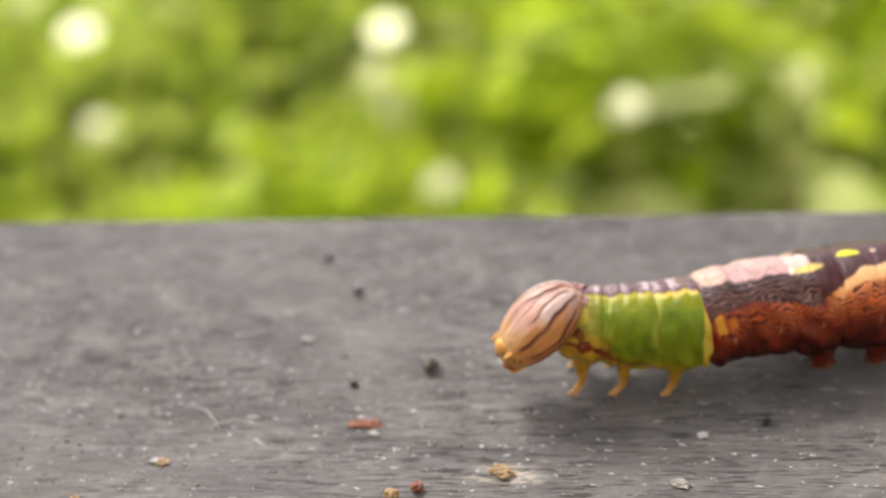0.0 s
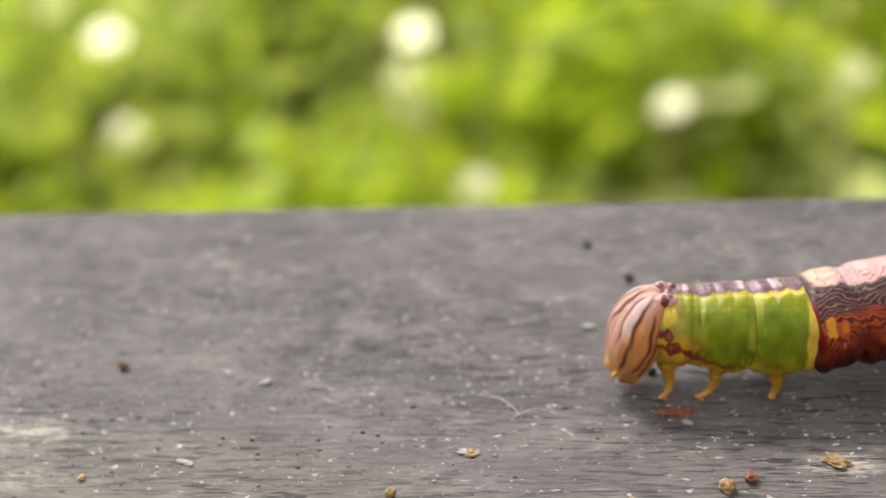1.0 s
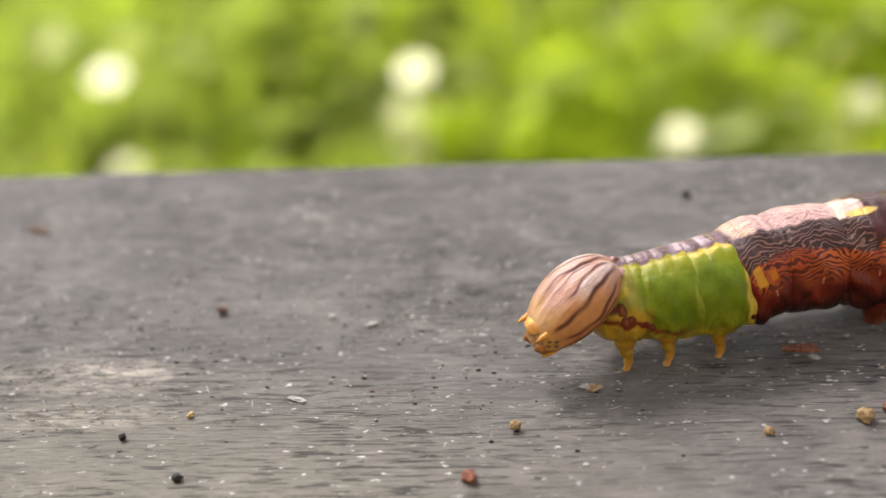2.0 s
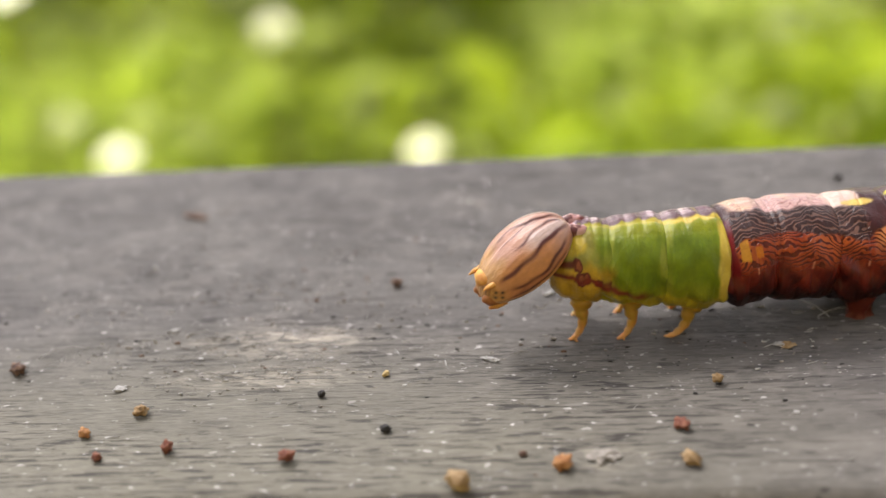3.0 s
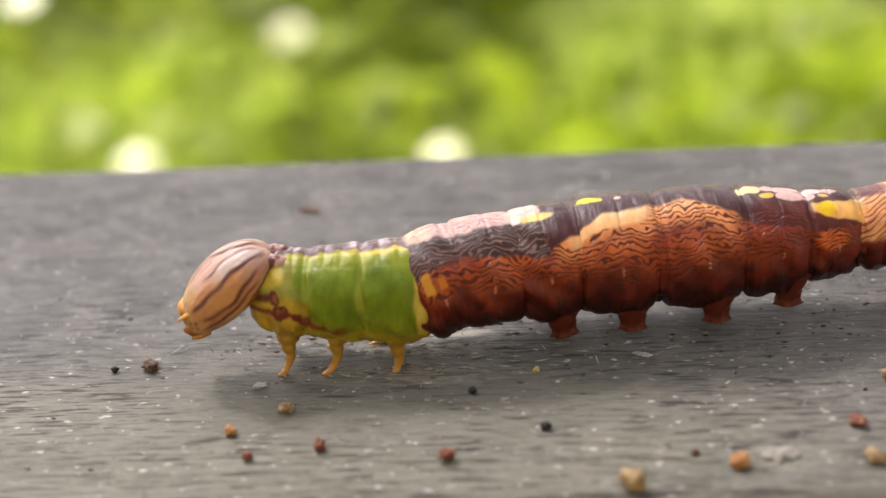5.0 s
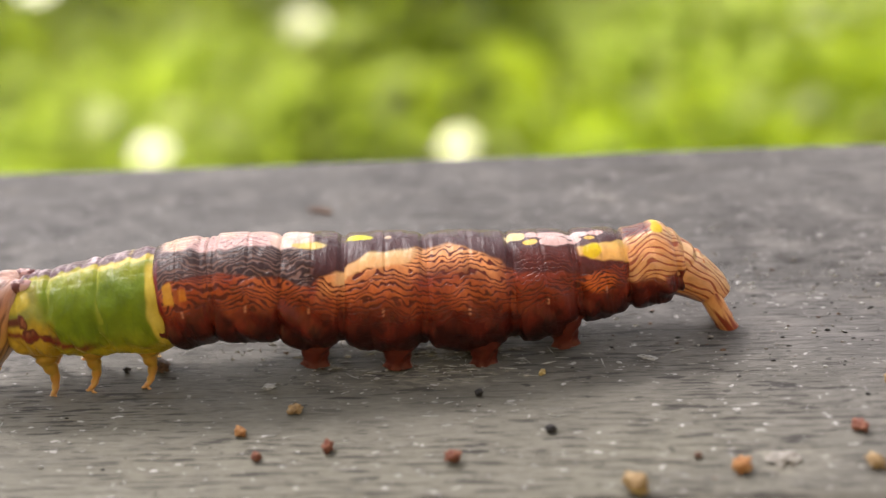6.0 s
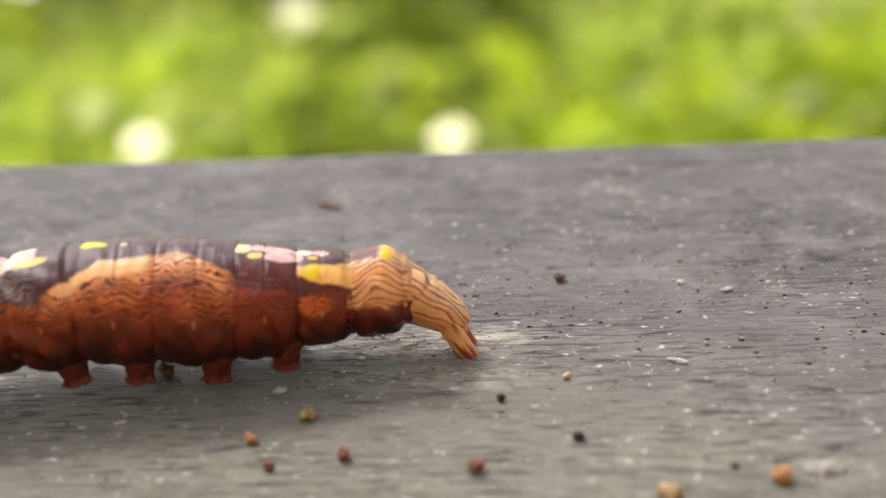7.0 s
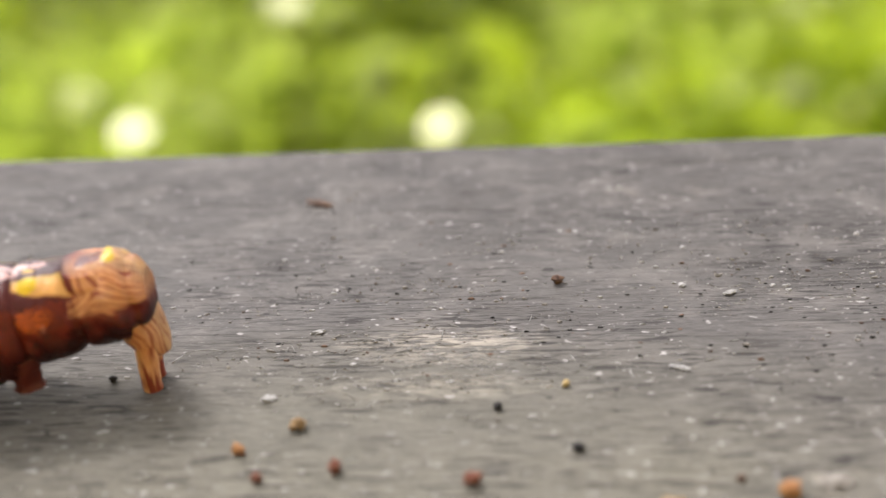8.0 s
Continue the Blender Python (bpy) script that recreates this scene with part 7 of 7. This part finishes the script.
    crawl(PIECES[9], [
        (0.0, 34.85, -0.00, 5.48, -3.3, 0), (0.1, 34.03, -0.00, 5.08, 2.7, 0), (0.2, 33.68, -0.06, 4.30, 2.6, 1), (0.3, 34.97, -0.16, 4.03, 0.5, 2), (0.4, 35.75, -0.16, 4.22, -2.1, 3), (0.5, 35.28, -0.06, 4.80, -6.1, 1),
        (0.6, 34.93, -0.01, 5.44, -4.5, 0), (0.7, 34.23, -0.00, 5.23, 2.0, 0), (0.8, 33.61, -0.05, 4.43, 3.1, 1), (0.9, 34.66, -0.15, 4.04, 0.9, 2), (1.0, 35.73, -0.17, 4.15, -1.3, 3), (1.1, 35.39, -0.09, 4.66, -5.4, 2),
        (1.2, 34.99, -0.02, 5.36, -5.5, 0), (1.3, 34.43, -0.00, 5.35, 0.9, 0), (1.4, 33.61, -0.03, 4.58, 3.4, 0), (1.5, 34.35, -0.13, 4.07, 1.2, 2), (1.6, 35.64, -0.17, 4.10, -0.8, 3), (1.7, 35.51, -0.10, 4.52, -4.6, 2),
        (1.8, 35.05, -0.02, 5.24, -6.2, 1), (1.9, 34.60, -0.00, 5.44, -0.4, 0), (2.0, 33.70, -0.02, 4.74, 3.4, 0), (2.1, 34.07, -0.09, 4.12, 1.6, 1), (2.2, 35.48, -0.16, 4.06, -0.4, 3), (2.3, 35.62, -0.11, 4.39, -3.8, 2),
        (2.4, 35.11, -0.03, 5.10, -6.6, 1), (2.5, 34.74, -0.00, 5.48, -1.9, 0), (2.6, 33.84, -0.00, 4.91, 3.2, 0), (2.7, 33.84, -0.06, 4.19, 2.1, 1), (2.8, 35.25, -0.16, 4.03, 0.1, 2), (2.9, 35.71, -0.14, 4.30, -2.8, 3),
        (3.0, 35.18, -0.05, 4.96, -6.4, 1), (3.1, 34.85, -0.00, 5.48, -3.2, 0), (3.2, 34.03, -0.00, 5.08, 2.7, 0), (3.3, 33.68, -0.06, 4.30, 2.7, 1), (3.4, 34.97, -0.17, 4.04, 0.7, 3), (3.5, 35.75, -0.18, 4.23, -1.7, 3),
        (3.6, 35.28, -0.08, 4.81, -5.9, 2), (3.7, 34.93, -0.01, 5.44, -4.4, 0), (3.8, 34.23, -0.00, 5.23, 2.0, 0), (3.9, 33.61, -0.05, 4.43, 3.1, 1), (4.0, 34.66, -0.16, 4.05, 1.0, 2), (4.1, 35.73, -0.18, 4.16, -1.2, 3),
        (4.2, 35.39, -0.09, 4.66, -5.3, 2), (4.3, 34.99, -0.02, 5.36, -5.4, 0), (4.4, 34.43, -0.00, 5.35, 0.9, 0), (4.5, 33.62, -0.03, 4.58, 3.4, 0), (4.6, 34.37, -0.13, 4.07, 1.3, 2), (4.7, 35.69, -0.18, 4.09, -0.7, 3),
        (4.8, 35.62, -0.11, 4.49, -4.5, 2), (4.9, 35.28, -0.02, 5.18, -6.0, 1), (5.0, 35.01, -0.00, 5.32, -0.4, 0), (5.1, 34.31, -0.06, 4.59, 3.4, 1), (5.2, 34.85, -0.22, 3.97, 2.2, 2), (5.3, 36.33, -0.32, 3.90, 0.6, 4),
        (5.4, 36.10, -0.21, 4.32, -3.0, 3), (5.5, 35.37, -0.05, 5.02, -5.7, 1), (5.6, 34.90, -0.00, 5.32, -0.4, 0), (5.7, 33.96, -0.00, 4.78, 4.2, 0), (5.8, 34.03, -0.06, 4.20, 1.6, 1), (5.9, 35.24, -0.14, 4.04, -0.3, 2),
        (6.0, 35.65, -0.11, 4.37, -4.0, 2), (6.1, 35.10, -0.03, 5.04, -7.2, 1), (6.2, 34.79, -0.00, 5.83, -6.2, 0), (6.3, 34.11, -0.00, 5.27, 1.2, 0), (6.4, 33.67, -0.03, 4.33, 2.6, 0), (6.5, 34.77, -0.10, 4.09, 0.3, 1),
        (6.6, 35.51, -0.10, 4.26, -2.5, 1), (6.7, 35.17, -0.03, 4.64, -4.1, 1), (6.8, 34.80, -0.00, 5.01, 0.2, 0), (6.9, 33.98, -0.00, 5.10, 3.3, 0), (7.0, 33.28, -0.03, 4.50, 2.0, 0), (7.1, 34.43, -0.08, 4.25, -1.9, 1),
        (7.2, 35.44, -0.10, 4.30, -3.9, 2), (7.3, 35.19, -0.05, 4.84, -7.6, 1), (7.4, 34.78, -0.01, 5.52, -6.3, 0), (7.5, 34.25, -0.00, 5.63, -0.1, 0), (7.6, 33.36, -0.04, 4.52, 6.1, 0), (7.7, 34.09, -0.14, 3.90, 4.7, 2),
        (7.8, 35.42, -0.19, 3.91, 2.3, 3), (7.9, 35.35, -0.10, 4.44, -3.4, 2), (8.0, 34.89, -0.02, 5.49, -8.4, 0),
    ])
    crawl(PIECES[10], [
        (0.0, 37.97, -0.00, 5.65, -3.0, 0), (0.1, 37.36, -0.00, 4.96, 1.3, 0), (0.2, 37.08, -0.02, 4.19, 1.2, 0), (0.3, 38.09, -0.06, 4.03, -0.5, 1), (0.4, 38.75, -0.05, 4.34, -2.6, 1), (0.5, 38.34, -0.02, 5.11, -5.4, 0),
        (0.6, 38.03, -0.00, 5.67, -4.0, 0), (0.7, 37.51, -0.00, 5.15, 0.7, 0), (0.8, 37.02, -0.02, 4.30, 1.5, 0), (0.9, 37.84, -0.06, 4.02, -0.1, 1), (1.0, 38.73, -0.06, 4.24, -2.1, 2), (1.1, 38.45, -0.02, 4.94, -5.0, 1),
        (1.2, 38.08, -0.00, 5.63, -4.8, 0), (1.3, 37.65, -0.00, 5.33, -0.0, 0), (1.4, 37.03, -0.01, 4.43, 1.7, 0), (1.5, 37.59, -0.05, 4.03, 0.2, 1), (1.6, 38.65, -0.06, 4.16, -1.6, 2), (1.7, 38.55, -0.03, 4.76, -4.5, 1),
        (1.8, 38.13, -0.00, 5.55, -5.3, 0), (1.9, 37.78, -0.00, 5.48, -1.0, 0), (2.0, 37.10, -0.01, 4.59, 1.7, 0), (2.1, 37.37, -0.04, 4.06, 0.5, 1), (2.2, 38.51, -0.06, 4.10, -1.3, 2), (2.3, 38.64, -0.03, 4.60, -3.9, 1),
        (2.4, 38.18, -0.00, 5.43, -5.6, 0), (2.5, 37.88, -0.00, 5.59, -2.0, 0), (2.6, 37.21, -0.00, 4.77, 1.6, 0), (2.7, 37.20, -0.02, 4.10, 0.8, 1), (2.8, 38.32, -0.06, 4.06, -0.9, 1), (2.9, 38.72, -0.04, 4.46, -3.3, 1),
        (3.0, 38.26, -0.01, 5.28, -5.6, 0), (3.1, 37.97, -0.00, 5.65, -3.0, 0), (3.2, 37.36, -0.00, 4.96, 1.3, 0), (3.3, 37.08, -0.02, 4.19, 1.2, 0), (3.4, 38.09, -0.06, 4.03, -0.5, 1), (3.5, 38.75, -0.05, 4.34, -2.6, 1),
        (3.6, 38.34, -0.02, 5.11, -5.4, 0), (3.7, 38.03, -0.00, 5.67, -4.0, 0), (3.8, 37.51, -0.00, 5.15, 0.7, 0), (3.9, 37.02, -0.02, 4.30, 1.5, 0), (4.0, 37.84, -0.06, 4.02, -0.1, 1), (4.1, 38.73, -0.06, 4.24, -2.1, 2),
        (4.2, 38.45, -0.02, 4.94, -5.0, 1), (4.3, 38.08, -0.00, 5.63, -4.8, 0), (4.4, 37.65, -0.00, 5.33, -0.0, 0), (4.5, 37.04, -0.01, 4.43, 1.7, 0), (4.6, 37.61, -0.05, 4.03, 0.2, 1), (4.7, 38.71, -0.06, 4.15, -1.6, 2),
        (4.8, 38.70, -0.03, 4.73, -4.4, 1), (4.9, 38.44, -0.00, 5.49, -5.2, 0), (5.0, 38.33, -0.00, 5.36, -1.0, 0), (5.1, 37.94, -0.02, 4.43, 1.8, 0), (5.2, 38.44, -0.09, 3.86, 1.0, 2), (5.3, 39.66, -0.12, 3.89, -0.4, 3),
        (5.4, 39.16, -0.07, 4.49, -3.4, 2), (5.5, 38.37, -0.01, 5.30, -5.2, 0), (5.6, 37.94, -0.00, 5.36, -1.0, 0), (5.7, 37.37, -0.00, 4.59, 2.3, 0), (5.8, 37.71, -0.02, 4.13, 0.5, 0), (5.9, 38.30, -0.05, 4.08, -1.1, 1),
        (6.0, 38.73, -0.04, 4.58, -3.9, 1), (6.1, 38.27, -0.01, 5.40, -5.9, 0), (6.2, 38.07, -0.00, 6.15, -5.0, 0), (6.3, 38.03, -0.00, 5.23, 0.2, 0), (6.4, 37.65, -0.01, 4.20, 1.2, 0), (6.5, 38.19, -0.04, 4.09, -0.5, 1),
        (6.6, 38.60, -0.03, 4.41, -2.8, 1), (6.7, 38.48, -0.01, 4.86, -3.6, 0), (6.8, 38.05, -0.00, 5.01, -0.5, 0), (6.9, 37.23, -0.00, 4.96, 1.7, 0), (7.0, 36.49, -0.01, 4.43, 0.7, 0), (7.1, 37.55, -0.03, 4.37, -2.3, 1),
        (7.2, 38.10, -0.03, 4.49, -4.3, 1), (7.3, 38.09, -0.01, 5.19, -6.5, 0), (7.4, 37.71, -0.00, 5.81, -5.2, 0), (7.5, 37.41, -0.00, 5.66, -0.8, 0), (7.6, 36.50, -0.02, 4.25, 3.6, 0), (7.7, 36.99, -0.06, 3.70, 3.0, 2),
        (7.8, 38.19, -0.07, 3.83, 1.0, 2), (7.9, 38.45, -0.03, 4.63, -3.4, 1), (8.0, 38.09, -0.00, 5.91, -6.6, 0),
    ])
    crawl(PIECES["tail"], [
        (0.0, 38.94, -0.00, 8.03, -7.5, 0), (0.1, 38.47, -0.00, 7.28, -20.1, 0), (0.2, 38.22, -0.01, 6.51, -31.3, 0), (0.3, 39.02, -0.02, 6.37, -34.1, 0), (0.4, 39.62, -0.02, 6.71, -31.3, 0), (0.5, 39.29, -0.00, 7.51, -17.2, 0),
        (0.6, 38.99, -0.00, 8.05, -7.0, 0), (0.7, 38.59, -0.00, 7.48, -16.9, 0), (0.8, 38.18, -0.01, 6.61, -29.9, 0), (0.9, 38.82, -0.02, 6.36, -33.9, 0), (1.0, 39.59, -0.02, 6.60, -32.6, 0), (1.1, 39.38, -0.01, 7.33, -20.6, 0),
        (1.2, 39.03, -0.00, 8.03, -7.5, 0), (1.3, 38.70, -0.00, 7.66, -13.9, 0), (1.4, 38.20, -0.00, 6.74, -28.1, 0), (1.5, 38.62, -0.02, 6.36, -33.5, 0), (1.6, 39.51, -0.02, 6.51, -33.5, 0), (1.7, 39.47, -0.01, 7.15, -23.9, 0),
        (1.8, 39.08, -0.00, 7.95, -8.9, 0), (1.9, 38.80, -0.00, 7.82, -11.1, 0), (2.0, 38.26, -0.00, 6.90, -25.8, 0), (2.1, 38.44, -0.01, 6.38, -33.0, 0), (2.2, 39.38, -0.02, 6.45, -34.0, 0), (2.3, 39.55, -0.01, 6.98, -26.8, 0),
        (2.4, 39.14, -0.00, 7.84, -11.1, 0), (2.5, 38.88, -0.00, 7.95, -8.9, 0), (2.6, 38.35, -0.00, 7.08, -23.1, 0), (2.7, 38.30, -0.01, 6.43, -32.3, 0), (2.8, 39.22, -0.02, 6.40, -34.2, 0), (2.9, 39.60, -0.01, 6.83, -29.3, 0),
        (3.0, 39.21, -0.00, 7.69, -14.0, 0), (3.1, 38.94, -0.00, 8.03, -7.5, 0), (3.2, 38.47, -0.00, 7.28, -20.1, 0), (3.3, 38.22, -0.01, 6.51, -31.3, 0), (3.4, 39.02, -0.02, 6.37, -34.1, 0), (3.5, 39.62, -0.02, 6.71, -31.3, 0),
        (3.6, 39.29, -0.00, 7.51, -17.2, 0), (3.7, 38.99, -0.00, 8.05, -7.0, 0), (3.8, 38.59, -0.00, 7.48, -16.9, 0), (3.9, 38.18, -0.01, 6.61, -29.9, 0), (4.0, 38.82, -0.02, 6.36, -33.9, 0), (4.1, 39.59, -0.02, 6.60, -32.6, 0),
        (4.2, 39.38, -0.01, 7.33, -20.6, 0), (4.3, 39.04, -0.00, 8.03, -7.5, 0), (4.4, 38.70, -0.00, 7.66, -13.9, 0), (4.5, 38.21, -0.00, 6.74, -28.1, 0), (4.6, 38.64, -0.02, 6.36, -33.6, 0), (4.7, 39.58, -0.02, 6.50, -33.6, 0),
        (4.8, 39.64, -0.01, 7.12, -24.1, 0), (4.9, 39.44, -0.00, 7.89, -9.5, 0), (5.0, 39.43, -0.00, 7.71, -12.3, 0), (5.1, 39.21, -0.01, 6.74, -28.0, 0), (5.2, 39.66, -0.03, 6.18, -36.3, 0), (5.3, 40.70, -0.04, 6.23, -38.2, 0),
        (5.4, 40.07, -0.02, 6.87, -31.4, 0), (5.5, 39.26, -0.00, 7.70, -18.0, 0), (5.6, 38.86, -0.00, 7.70, -14.6, 0), (5.7, 38.53, -0.00, 6.89, -26.7, 0), (5.8, 39.01, -0.01, 6.46, -34.5, 0), (5.9, 39.20, -0.01, 6.43, -37.8, 0),
        (6.0, 39.65, -0.01, 6.97, -31.2, 0), (6.1, 39.28, -0.00, 7.81, -17.1, 0), (6.2, 39.13, -0.00, 8.55, -11.8, 0), (6.3, 39.48, -0.00, 7.56, -23.1, 0), (6.4, 39.12, -0.00, 6.51, -33.6, 0), (6.5, 39.29, -0.01, 6.44, -36.0, 0),
        (6.6, 39.52, -0.01, 6.78, -31.6, 0), (6.7, 39.56, -0.00, 7.24, -16.3, 0), (6.8, 39.11, -0.00, 7.36, -2.9, 0), (6.9, 38.30, -0.00, 7.27, -14.8, 0), (7.0, 37.54, -0.00, 6.75, -31.2, 0), (7.1, 38.51, -0.01, 6.73, -33.3, 0),
        (7.2, 38.78, -0.01, 6.87, -33.8, 0), (7.3, 38.95, -0.00, 7.61, -17.7, 0), (7.4, 38.60, -0.00, 8.21, -6.2, 0), (7.5, 38.44, -0.00, 8.00, -6.7, 0), (7.6, 37.52, -0.01, 6.54, -23.4, 0), (7.7, 37.83, -0.02, 6.00, -28.0, 0),
        (7.8, 38.93, -0.03, 6.15, -28.8, 0), (7.9, 39.42, -0.01, 7.00, -18.3, 0), (8.0, 39.13, -0.00, 8.33, -3.3, 0),
    ])
    # each stride swings the legs: part of the stride and degrees forward
    swing = ((0.0, -5), (0.2, -12), (0.35, 18), (0.45, 40), (0.55, 6), (0.62, -16), (0.7, -14), (0.85, -6), (1.0, -5))
    beats = [b[0] for b in swing]
    for k in range(3):
        for s in (-1, 1):
            limb = PIECES["leg", k, s]
            at = limb.location.copy()
            rows = []
            for i in range(81):
                t = i / 10
                a = float(np.interp((t / 0.62 - (0.0, 0.08, 0.45)[k] - 0.12 * (s > 0)) % 1.0, beats, [b[1] for b in swing]))
                rows.append((t, pose(at.x, at.y, at.z, 0, a * (1.0, 0.5, 0.6)[k], 0)))
            walk(limb, rows)


motions()
